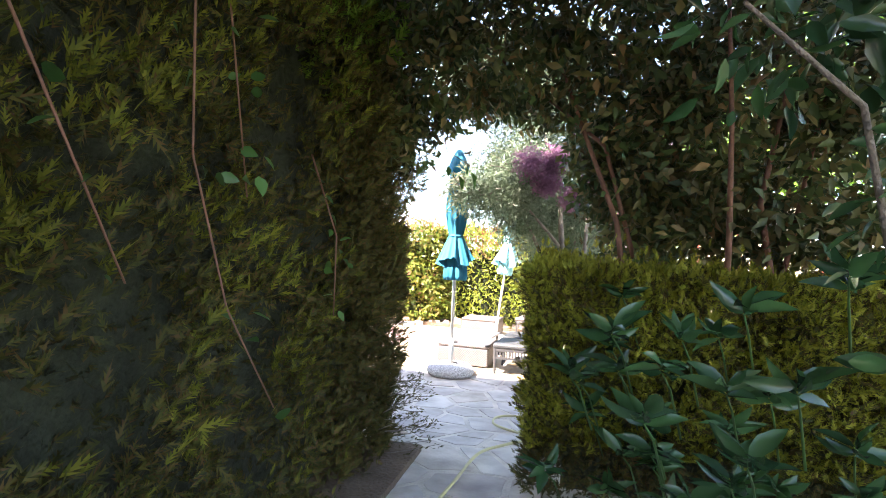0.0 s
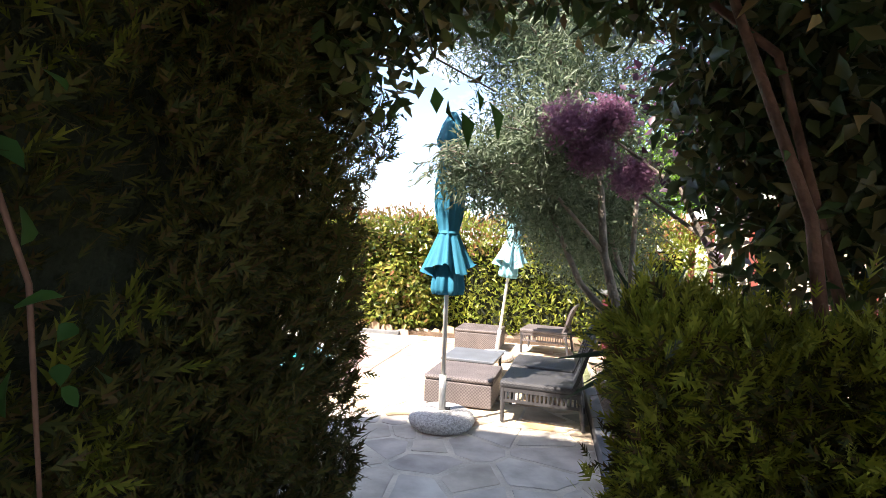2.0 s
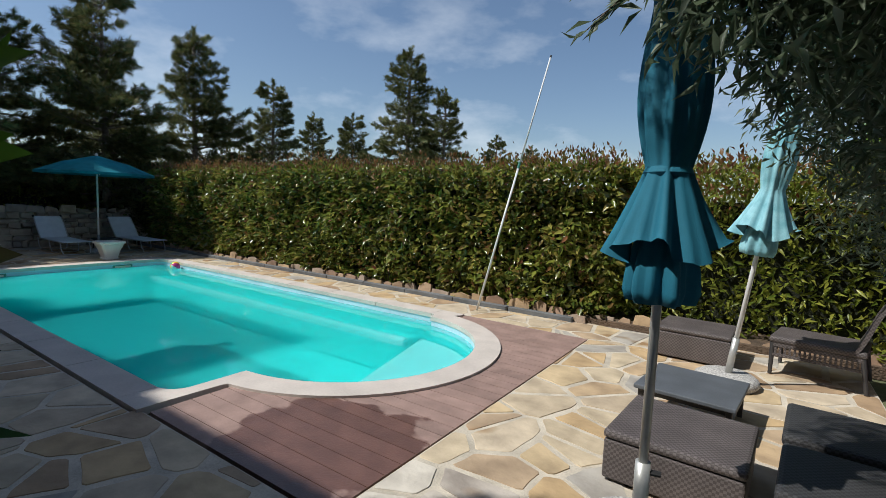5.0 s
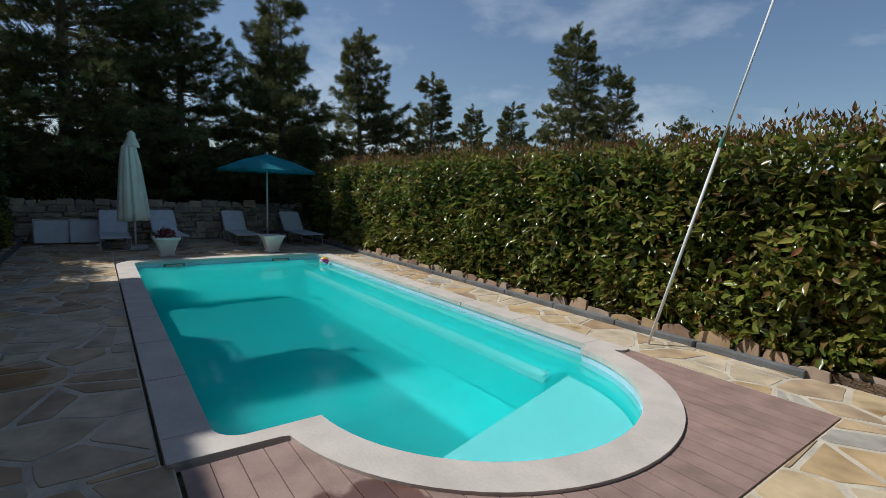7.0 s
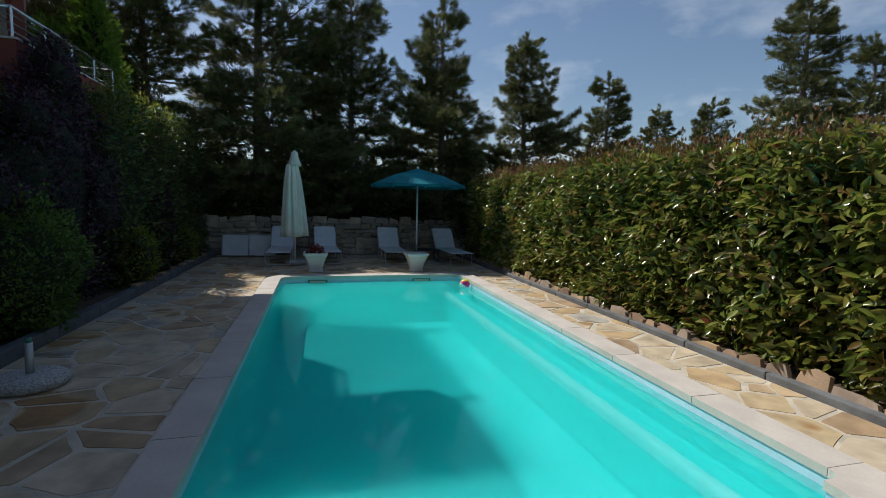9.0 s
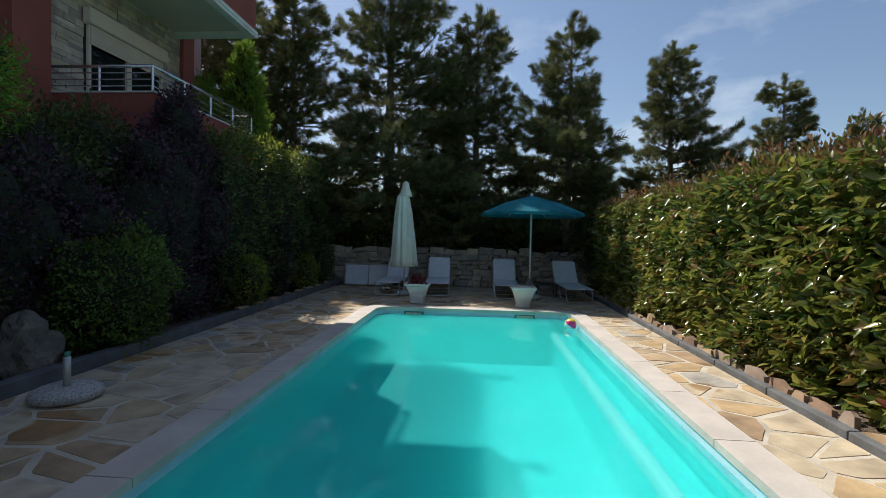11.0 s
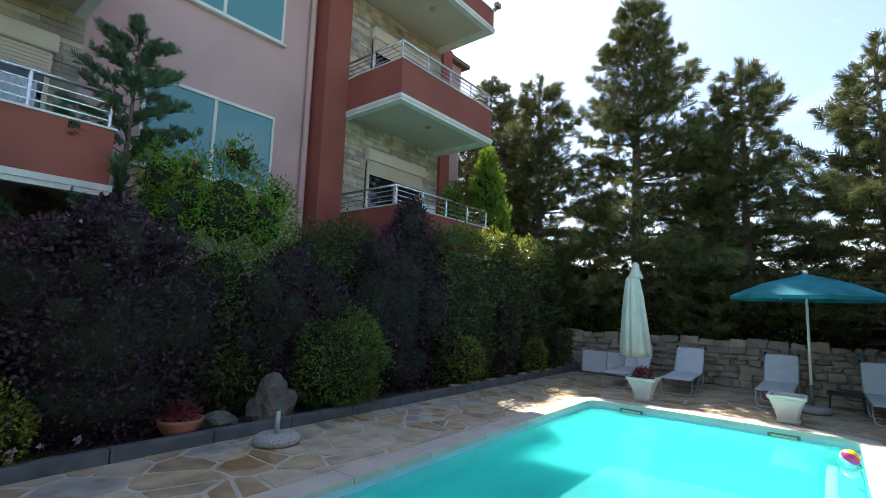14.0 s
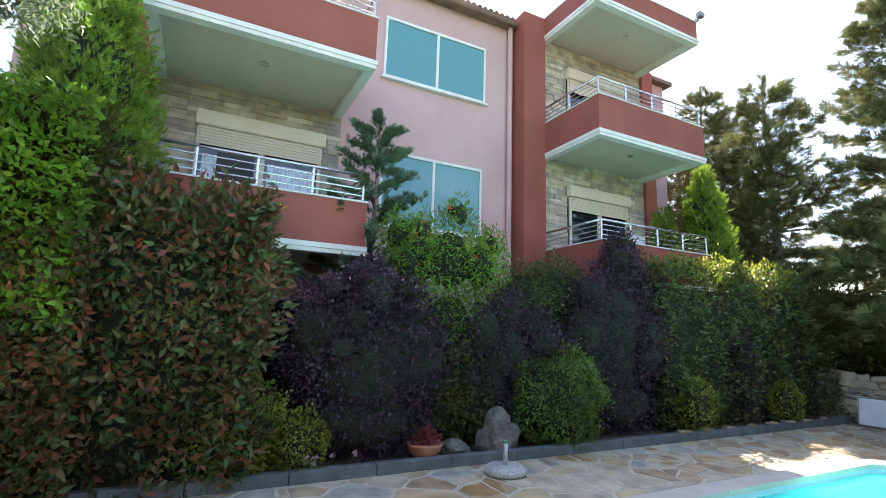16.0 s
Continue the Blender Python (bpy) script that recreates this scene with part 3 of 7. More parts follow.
def blob_points(blobs, n, depth=0.35, low=-0.7, stray=0.08):
    """Points in the skins of some rounded masses (x, y, z, rx, ry, rz), none deep inside another."""
    P, N = [], []
    wts = np.array([b[3] * b[4] + b[3] * b[5] + b[4] * b[5] for b in blobs])
    for b, wgt in zip(blobs, wts / wts.sum()):
        k = int(n * wgt * 1.3)
        d = unit(rng.normal(size=(k, 3)))
        d = d[d[:, 2] > low]
        rad = 1 - depth * rng.uniform(0, 1, len(d)) ** 1.5
        rad = rad + lumps(d * 1.3 + np.array(b[:3]), 0.24) + np.where(rng.uniform(0, 1, len(d)) < stray, rng.uniform(0, 0.22, len(d)), 0)
        c, r = np.array(b[:3]), np.array(b[3:6])
        p = c + d * r * rad[:, None]
        keep = np.ones(len(p), bool)
        for o in blobs:
            if o is not b:
                q = (p - np.array(o[:3])) / np.array(o[3:6])
                keep &= (q ** 2).sum(1) > 0.42
        P.append(p[keep])
        N.append(unit(d[keep] / r))
    return np.concatenate(P), np.concatenate(N)


# dark solid inside each rounded mass, in place of shade between leaves
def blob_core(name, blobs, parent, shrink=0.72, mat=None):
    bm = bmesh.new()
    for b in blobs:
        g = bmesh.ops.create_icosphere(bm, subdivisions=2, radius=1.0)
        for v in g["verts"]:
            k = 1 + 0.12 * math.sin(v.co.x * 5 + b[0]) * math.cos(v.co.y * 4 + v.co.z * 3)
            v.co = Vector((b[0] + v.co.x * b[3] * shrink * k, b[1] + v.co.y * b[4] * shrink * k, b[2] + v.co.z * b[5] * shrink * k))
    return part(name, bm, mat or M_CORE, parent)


def stem(name, parent, pts, r0, r1, mat=None, sides=7):
    return part(name, tube(pts, r0, r1, sides), mat or M_BARK, parent, smooth=True)


# ---------------- ground, pool, deck ----------------
PX0, PX1, PY0, PY1 = -12.28, -4.55, 4.5, 8.1
CX, CY, R_IN, R_OUT = -4.65, 6.55, 1.40, 1.66
COPE = 0.27


def corner(cx, cy, r, a0, a1, n=5):
    return [(cx + r * math.cos(radians(a0 + (a1 - a0) * i / n)), cy + r * math.sin(radians(a0 + (a1 - a0) * i / n))) for i in range(n + 1)]


def pool_line(grow, square=False):
    """Outline of the pool, counter-clockwise, grown outwards; square: the rim's straight-cut outer corners."""
    r = (R_IN + grow)
    low = high = math.degrees(math.acos((PX1 + grow - CX) / r))
    pts = corner(PX0 + 0.25, PY1 - 0.25, 0.25 + grow, 90, 180) + corner(PX0 + 0.25, PY0 + 0.25, 0.25 + grow, 180, 270)
    if square:
        low, high = 81.5, 79.5
        y0, y1 = PY0 - grow, PY1 + grow
        pts += [(PX1 - 0.2, y0), (PX1, y0), (-4.44, y0), (-4.44, 4.40), (-4.43, 4.62), (-4.42, 4.85)]
        return pts + corner(CX, CY, r, -low, high, 36) + [(-4.29, 8.27), (-4.29, y1), (-4.4, y1), (PX1 - 0.1, y1)]
    pts += corner(PX1 - 0.2, PY0 + 0.2, 0.2 + grow, 270, 350, 5)
    pts += corner(CX, CY, r, -low, high, 36)
    pts += corner(PX1 - 0.1, PY1 - 0.1, 0.1 + grow, 10, 90, 3)
    return pts


inner, outer = pool_line(0.0), pool_line(COPE, True)
nose = pool_line(-0.012)

# ground sheet with the pool's pit left open
bm = bmesh.new()
BIG = 900
for x0, x1, y0, y1 in ((-BIG, PX0 - 0.12, -BIG, BIG), (-3.12, BIG, -BIG, BIG), (PX0 - 0.12, -3.12, -BIG, PY0 - 0.12), (PX0 - 0.12, -3.12, PY1 + 0.12, BIG)):
    vs = [bm.verts.new(p) for p in ((x0, y0, -0.06), (x1, y0, -0.06), (x1, y1, -0.06), (x0, y1, -0.06))]
    bm.faces.new(vs)
tagged(link("ground", bm, M_GRASS), "dry grassy ground round the garden", "ground", kind="structure")

# pool basin
pool = thing("swimming_pool", (0, 0, 0), "turquoise garden pool with round end and pale stone rim", "swimming pool")
bm = bmesh.new()
k = len(inner)
ring0 = [bm.verts.new((x, y, -0.026)) for x, y in inner]
ring1 = [bm.verts.new((x, y, -0.16)) for x, y in inner]
for i in range(k):
    bm.faces.new((ring0[i], ring0[(i + 1) % k], ring1[(i + 1) % k], ring1[i]))
part("edge_band", bm, M_BAND, pool, "blue band above the waterline")
bm = bmesh.new()
ring1 = [bm.verts.new((x, y, -0.16)) for x, y in inner]
ring2 = [bm.verts.new((x, y, -0.86)) for x, y in inner]
for i in range(k):
    bm.faces.new((ring1[i], ring1[(i + 1) % k], ring2[(i + 1) % k], ring2[i]))
bm.faces.new(ring2)
part("basin", bm, M_LINER, pool, "smooth turquoise lining")
# shallow bench in the round end, ledge along the sunny wall
pts = [(CX + 1.38 * math.cos(a), CY + 1.38 * math.sin(a)) for a in np.linspace(-radians(62), radians(84), 28)] + [(PX1 - 0.16, PY1 - 0.15)]
part("step", prism(pts, -0.84, -0.32), M_STEP, pool, "pale shallow bench in the round end")
part("ledge", box(PX0 + 0.02, PX1 - 0.3, PY1 - 0.36, PY1 - 0.005, -0.855, -0.34, 0.03), M_LINER, pool, "narrow ledge under water")
# paler colour on the rounded edge replaces the light it catches
part("ledge_nosing", box(PX0 + 0.02, PX1 - 0.3, PY1 - 0.37, PY1 - 0.24, -0.45, -0.31, 0.04), M_STEP, pool, "pale ledge edge under water, tinted as if catching light")
bm = bmesh.new()
bm.faces.new([bm.verts.new((x, y, -0.10)) for x, y in pool_line(-0.003)])
water = link("water", bm, M_WATER, pool, "clear turquoise water with small ripples")
water.visible_shadow = False
for y in (5.19, 7.28):
    sk = part("skimmer", box(PX0 - 0.06, PX0 + 0.012, y - 0.19, y + 0.19, -0.15, -0.045, 0.008), M_GREENBIT, pool, "green plastic skimmer mouth")
    part("skimmer_flap", box(PX0 + 0.013, PX0 + 0.02, y - 0.15, y + 0.15, -0.13, -0.065), M_SHUTTER, sk)
part("inlet", lathe([(0.0, 0), (0.05, 0), (0.045, 0.02), (0.0, 0.025)], 16), M_WHITE, pool).matrix_basis = pose(-9.4, PY0 + 0.004, -0.40, -90, 0, 0)
# coping slabs
for i in range(k):
    j = (i + 1) % k
    a, b, c, d = nose[i], nose[j], outer[j], outer[i]
    run = math.dist(a, b)
    cuts = max(1, round(run / 1.0))
    for s in range(cuts):
        f0, f1 = s / cuts, (s + 1) / cuts
        g = 0.0007 / (run / cuts) if run > 0.4 else 0.0
        quad = []
        for f, side in ((f0 + g, 0), (f1 - g, 0), (f1 - g, 1), (f0 + g, 1)):
            p, q = (a, b) if side == 0 else (d, c)
            quad.append((p[0] + (q[0] - p[0]) * f, p[1] + (q[1] - p[1]) * f))
        cb = prism(quad, -0.03, 0.028)
        part("coping_slab", cb, M_COPING, pool)

# deck boards
deck = thing("deck", (0, 0, 0), "brown composite boards, partly wet, round the pool end", "deck", "")
DX1, DY0, DY1, BW = -2.56, 4.29, 8.40, 0.1468


def arc_x(y):
    r = R_IN + 0.14
    return CX + math.sqrt(max(0.0, r * r - (y - CY) ** 2)) if abs(y - CY) < r else -99


for i in range(28):
    y0, y1 = DY0 + i * BW + 0.003, DY0 + (i + 1) * BW - 0.003
    xa, xb = max(arc_x(y0), -4.5 + 0.12), max(arc_x(y1), -4.5 + 0.12)
    if y0 > 8.0 or y1 < 4.75:
        xa = xb = max(min(xa, xb), -4.33 if y0 > 8 else -4.42)
    bb = prism([(xa, y0), (DX1, y0), (DX1, y1), (xb, y1)], -0.025, 0.006)
    part("board", bb, M_DECK, deck)

# ---------------- planting beds and kerbs ----------------
tagged(link("ground_bed_south", box(-16.4, -0.9, 0.9, 2.50, -0.05, 0.05), M_EARTH), "dark earth bed under the shrubs", "planting bed", kind="structure")
tagged(link("ground_bed_east", box(0.22, 1.25, 3.3, 6.9, -0.05, 0.06), M_EARTH), "earth bed with pebbles under the olive", "planting bed", kind="structure")
tagged(link("ground_bed_north", box(-16.4, 1.2, 9.22, 10.6, -0.05, 0.08), M_EARTH), "earth bed under the hedge", "planting bed", kind="structure")


def kerb(name, x0, x1, y0, y1, h, along, label):
    t = thing(name, (0, 0, 0), label, "kerb")
    a0, a1 = (x0, x1) if along == "x" else (y0, y1)
    n = max(1, round((a1 - a0) / 1.0))
    for i in range(n):
        p, q = a0 + (a1 - a0) * i / n + 0.004, a0 + (a1 - a0) * (i + 1) / n - 0.004
        b = box(p, q, y0, y1, -0.04, h, 0.012) if along == "x" else box(x0, x1, p, q, -0.04, h, 0.012)
        part("kerb_stone", b, M_KERB, t)
    return t


kerb("kerb", -16.3, -1.6, 2.44, 2.56, 0.13, "x", "low dark grey concrete kerb along the bed")
kerb("kerb", 0.08, 0.21, 3.2, 6.4, 0.10, "y", "low grey kerb of the olive bed")
kerb("kerb", -15.8, -3.0, 9.10, 9.20, 0.07, "x", "low grey kerb under the clipped hedge")
# upright stone pieces along the hedge foot
edging = thing("stone_edging", (0, 0, 0), "upright broken brown stones along the hedge foot", "edging")
r2 = random.Random(4)
x = -15.6
while x < 0.3:
    wdt = r2.uniform(0.18, 0.42)
    h = r2.uniform(0.10, 0.2)
    pts = [(x, 0.0), (x + wdt, 0.0), (x + wdt - r2.uniform(0, 0.06), h * r2.uniform(0.7, 1)), (x + wdt * 0.5, h * r2.uniform(0.9, 1.15)), (x + r2.uniform(0, 0.06), h * r2.uniform(0.6, 1))]
    bb = prism(pts, 0, 0.05)
    yk = 9.215 if x < -3.1 else 9.32
    bb.transform(Matrix.Translation((0, yk, 0.0)) @ Matrix.Rotation(radians(80 + r2.uniform(-6, 8)), 4, "X"))
    part("edging_stone", bb, M_EDGE, edging)
    x += wdt + 0.015

# ---------------- crazy paving ----------------
REGIONS = [(-16.35, -4.5, 2.57, 4.21), (-16.35, -12.58, 4.21, 9.10), (-12.58, -4.36, 8.40, 9.10), (-4.36, 0.07, 8.42, 9.30), (-2.55, 0.07, 2.9, 8.42), (-4.5, -2.55, 2.57, 4.27), (-2.55, 1.0, -3.0, 2.9), (0.25, 6.0, 7.0, 11.0), (1.3, 6.0, 3.0, 7.0)]


def clip_poly(poly, px, py, nx, ny):
    """Keep the side where (p - at) . n <= 0."""
    out = []
    for i in range(len(poly)):
        a, b = poly[i], poly[(i + 1) % len(poly)]
        da, db = (a[0] - px) * nx + (a[1] - py) * ny, (b[0] - px) * nx + (b[1] - py) * ny
        if da <= 0:
            out.append(a)
        if da * db < 0:
            f = da / (da - db)
            out.append((a[0] + (b[0] - a[0]) * f, a[1] + (b[1] - a[1]) * f))
    return out


def flagstones():
    rr = random.Random(11)
    step = 0.37
    seeds = {}
    for i in range(-41, 17):
        for j in range(-13, 42):
            if rr.random() < 0.2:
                continue
            seeds[i, j] = ((i + rr.uniform(-0.35, 1.35)) * step * 1.15, (j + rr.uniform(-0.35, 1.35)) * step * 0.78)
    cells = []
    for (i, j), (sx, sy) in seeds.items():
        if not any(a - 0.5 < sx < b + 0.5 and c - 0.5 < sy < d + 0.5 for a, b, c, d in REGIONS):
            continue
        poly = [(sx - 0.8, sy - 0.8), (sx + 0.8, sy - 0.8), (sx + 0.8, sy + 0.8), (sx - 0.8, sy + 0.8)]
        for di in range(-4, 5):
            for dj in range(-4, 5):
                o = seeds.get((i + di, j + dj))
                if o and (di or dj):
                    dx, dy = o[0] - sx, o[1] - sy
                    d = math.hypot(dx, dy)
                    gap = 0.008 + 0.021 * rr.random()
                    poly = clip_poly(poly, sx + dx / 2 - dx / d * gap, sy + dy / 2 - dy / d * gap, dx / d, dy / d)
        for a, b, c, d in REGIONS:
            q = clip_poly(poly, a + 0.006, 0, -1, 0)
            q = clip_poly(q, b - 0.006, 0, 1, 0) if len(q) > 2 else q
            q = clip_poly(q, 0, c + 0.006, 0, -1) if len(q) > 2 else q
            q = clip_poly(q, 0, d - 0.006, 0, 1) if len(q) > 2 else q
            if len(q) > 2:
                ar = abs(sum(q[n][0] * q[(n + 1) % len(q)][1] - q[(n + 1) % len(q)][0] * q[n][1] for n in range(len(q)))) / 2
                if ar > 0.008:
                    cells.append((q, rr.random(), rr.random()))
    return cells


def stone_into(bm, q, h):
    cx, cy = sum(p[0] for p in q) / len(q), sum(p[1] for p in q) / len(q)
    rough = []
    for i, p in enumerate(q):
        o = q[(i + 1) % len(q)]
        rough.append(p)
        if math.dist(p, o) > 0.16:
            m_ = ((p[0] + o[0]) / 2, (p[1] + o[1]) / 2)
            f = 0.02 * math.sin(m_[0] * 37 + m_[1] * 51)
            rough.append((m_[0] + (cx - m_[0]) * abs(f) * 2, m_[1] + (cy - m_[1]) * abs(f) * 2))
    # worn, rounded corners
    cut = []
    for i, p in enumerate(rough):
        o = rough[(i + 1) % len(rough)]
        cut += [(p[0] * 0.87 + o[0] * 0.13, p[1] * 0.87 + o[1] * 0.13), (p[0] * 0.13 + o[0] * 0.87, p[1] * 0.13 + o[1] * 0.87)]
    rough = cut
    lo = [bm.verts.new((x_, y_, -0.004)) for x_, y_ in rough]
    hi = [bm.verts.new((x_ + (cx - x_) * 0.025, y_ + (cy - y_) * 0.025, h)) for x_, y_ in rough]
    bm.faces.new(hi)
    for i in range(len(rough)):
        bm.faces.new((lo[i], lo[(i + 1) % len(rough)], hi[(i + 1) % len(rough)], hi[i]))


def build_paving():
    bm = bmesh.new()
    for a, b, c, d in REGIONS:
        add_box(bm, a, b, c, d, -0.055, 0.0)
    pav = tagged(link("pavement", bm, M_MORTAR), "crazy paving of tan and grey flagstones in pale mortar", "paving", kind="structure")
    rest, pale = bmesh.new(), bmesh.new()
    count = 0
    for q, u, v in flagstones():
        mx_, my_ = sum(p[0] for p in q) / len(q), sum(p[1] for p in q) / len(q)
        near = (-10.5 < mx_ < -4 and my_ < 4.3) or (-2.7 < mx_ < 0.2 and 2.6 < my_ < 9.4) or (-8 < mx_ < -4 and my_ > 8.3)
        if near and count < 290:
            sb = bmesh.new()
            stone_into(sb, q, 0.003 + 0.004 * u)
            part("flagstone", sb, M_FLAGPALE if mx_ > -2.7 and my_ < 5.0 else M_FLAG, pav)
            count += 1
        else:
            stone_into(pale if mx_ > -2.7 and my_ < 5.0 else rest, q, 0.003 + 0.004 * u)
    for b, m in ((rest, M_FLAG), (pale, M_FLAGPALE)):
        ob = part("flagstones", b, m, pav)
        ob["kind"] = "stuff"


# ---------------- stone wall at the far end ----------------
def rubble_wall():
    wl_ = tagged(link("wall_west", box(-16.85, -16.5, 1.6, 10.4, -0.05, 0.92), M_MORTAR), "dark rubble stone garden wall", "wall", kind="structure")
    rr = random.Random(5)
    z = 0.0
    while z < 0.95:
        h = rr.uniform(0.12, 0.22)
        y = 1.6
        while y < 10.4:
            wdt = rr.uniform(0.14, 0.44)
            top = h + (rr.uniform(-0.03, 0.06) if z + h > 0.85 else 0)
            sb = bmesh.new()
            add_box(sb, -16.52, -16.40 + rr.uniform(-0.03, 0.02), y + 0.01, y + wdt - 0.01, z + 0.008, z + top - 0.008)
            for v in sb.verts:
                v.co += Vector((rr.uniform(-0.01, 0.01), rr.uniform(-0.045, 0.045), rr.uniform(-0.04, 0.04)))
            bmesh.ops.bevel(sb, geom=list(sb.edges), offset=0.02, segments=1, affect="EDGES")
            part("stone", sb, M_WALLSTONE, wl_)
            y += wdt
        z += h


rubble_wall()


# ---------------- the house ----------------
house = thing("house", (-8, 0, 0), "pink and brick-red rendered apartment house with balconies", "house")


def hp(name, bm, mat, label="", parent=None, smooth=False):
    bm.transform(Matrix.Translation((8, 0, 0)))
    return part(name, bm, mat, parent or house, label, smooth)


PW_Y = -0.75
hp("wall", box(-15.0, -0.6, -9.0, PW_Y, -0.05, 8.95), M_PINK, "pink rendered wall")
hp("roof", box(-15.2, -0.4, -9.2, -0.55, 8.95, 9.08, 0.02), M_ROOF, "brown tiled roof edge")
for i in range(56):
    xx = -9.5 + i * 0.155
    if xx < -0.5:
        hp("roof_tile", tube([(xx, -0.52, 9.10), (xx, -1.6, 9.30)], 0.07, 0.07, 6), M_ROOF)
hp("gutter", tube([(-9.6, -0.50, 8.98), (-0.5, -0.50, 8.98)], 0.06, None, 8), M_ROOF)
hp("fin", box(-10.28, -9.66, -1.0, -0.28, -0.05, 9.25), M_RED, "brick-red pier")
hp("downpipe", tube([(-9.52, -0.66, 0.0), (-9.52, -0.66, 8.95)], 0.06, None, 8), M_PINK)
hp("fin", box(-2.45, -2.1, -1.2, -0.1, -0.05, 9.25), M_RED, "brick-red pier")
hp("fin", box(-14.0, -13.6, -1.0, -0.30, -0.05, 8.9), M_RED, "brick-red pier")


def cladding(x0, x1, y, z0, z1, seed):
    """Thin split-stone strips on a wall."""
    rr = random.Random(seed)
    base = hp("cladding", box(x0, x1, y - 0.1, y, z0, z1), M_MORTAR, "split-stone cladding in grey and cream")
    bm = bmesh.new()
    z = z0
    while z < z1 - 0.02:
        h = rr.choice((0.07, 0.09, 0.12))
        x = x0
        while x < x1 - 0.05:
            wdt = min(rr.uniform(0.2, 0.55), x1 - x)
            add_box(bm, x + 0.003, x + wdt - 0.003, y, y + rr.uniform(0.012, 0.035), z + 0.003, min(z + h, z1) - 0.003)
            x += wdt
        z += h
    ob = hp("stone_facing", bm, M_CLAD, "", base)
    ob["kind"] = "stuff"


def rail(x0, x1, yb, yf, z0, z1, n, left, right, front=True):
    """Stainless balcony rail: posts, top bar and thin bars."""
    zs = [z1] + [z0 + (z1 - z0) * f for f in (0.25, 0.5, 0.75)]
    path = []
    if left:
        path += [(x0, yb)]
    path += [(x0, yf), (x1, yf)]
    if right:
        path += [(x1, yb)]
    rl = None
    bm = add_tube(bmesh.new(), [(x_, y_, z1) for x_, y_ in path], 0.026, None, 8)
    rl = hp("railing", bm, M_STEEL, "stainless steel railing", smooth=True)
    for z in zs[1:]:
        hp("bar", tube([(x_, y_, z) for x_, y_ in path], 0.011, None, 6), M_STEEL, "", rl)
    for i in range(n + 1):
        xx = x0 + (x1 - x0) * i / n
        hp("post", tube([(xx, yf, z0 - 0.05), (xx, yf, z1)], 0.02, None, 8), M_STEEL, "", rl)
    for xx in ([x0] if left else []) + ([x1] if right else []):
        hp("post", tube([(xx, (yb + yf) / 2, z0 - 0.05), (xx, (yb + yf) / 2, z1)], 0.02, None, 8), M_STEEL, "", rl)


def balcony(x0, x1, yb, yf, z0, ztop, posts=4, rail_h=0.42, railed=True):
    hp("balcony_soffit", box(x0 + 0.1, x1 - 0.1, yb, yf - 0.1, z0 + 0.10, z0 + 0.24), M_SOFFIT, "cream soffit")
    def u_shape(out, wall, za, zb):
        xa, xb, ya = x0 - out, x1 + out, yf + out
        return prism([(xa, yb), (x0 + wall, yb), (x0 + wall, yf - wall), (x1 - wall, yf - wall), (x1 - wall, yb), (xb, yb), (xb, ya), (xa, ya)], za, zb)

    bal = hp("balcony", u_shape(0, 0.12, z0 + 0.136, ztop), M_RED, "brick-red balcony parapet")
    hp("trim", u_shape(0.012, 0.14, z0, z0 + 0.06), M_TRIM, "white moulding", bal)
    hp("trim", u_shape(0.03, 0.14, z0 + 0.061, z0 + 0.135), M_TRIM, "white moulding", bal)
    hp("capping", u_shape(0.02, 0.14, ztop + 0.001, ztop + 0.026), M_TRIM, "", bal)
    hp("downlight", lathe([(0.0, 0), (0.07, 0), (0.06, 0.03), (0.0, 0.03)], 14), M_STEEL, "", bal).matrix_basis = pose((x0 + x1) / 2, (yb + yf) / 2 + 0.2, z0 + 0.075)
    if railed:
        rail(x0 + 0.05, x1 - 0.05, yb, yf - 0.06, ztop + 0.02, ztop + rail_h, posts, True, True)


LB, RB = (-5.57, -2.46, PW_Y - 0.05, 1.38), (-13.54, -10.28, -0.40, 1.40)
for z0, zt, r_ in ((2.65, 3.50, True), (5.65, 6.53, True), (8.65, 9.25, False)):
    balcony(*RB, z0, zt, 4, 0.42, r_)
for z0, zt in ((2.70, 3.50), (5.68, 6.55)):
    balcony(*LB, z0, zt, 4, 0.44)
cladding(-13.6, -10.28, -0.41, 2.85, 5.75, 1)
cladding(-13.6, -10.28, -0.41, 5.85, 8.75, 2)
cladding(-5.6, -2.45, -0.74, 2.85, 5.75, 3)


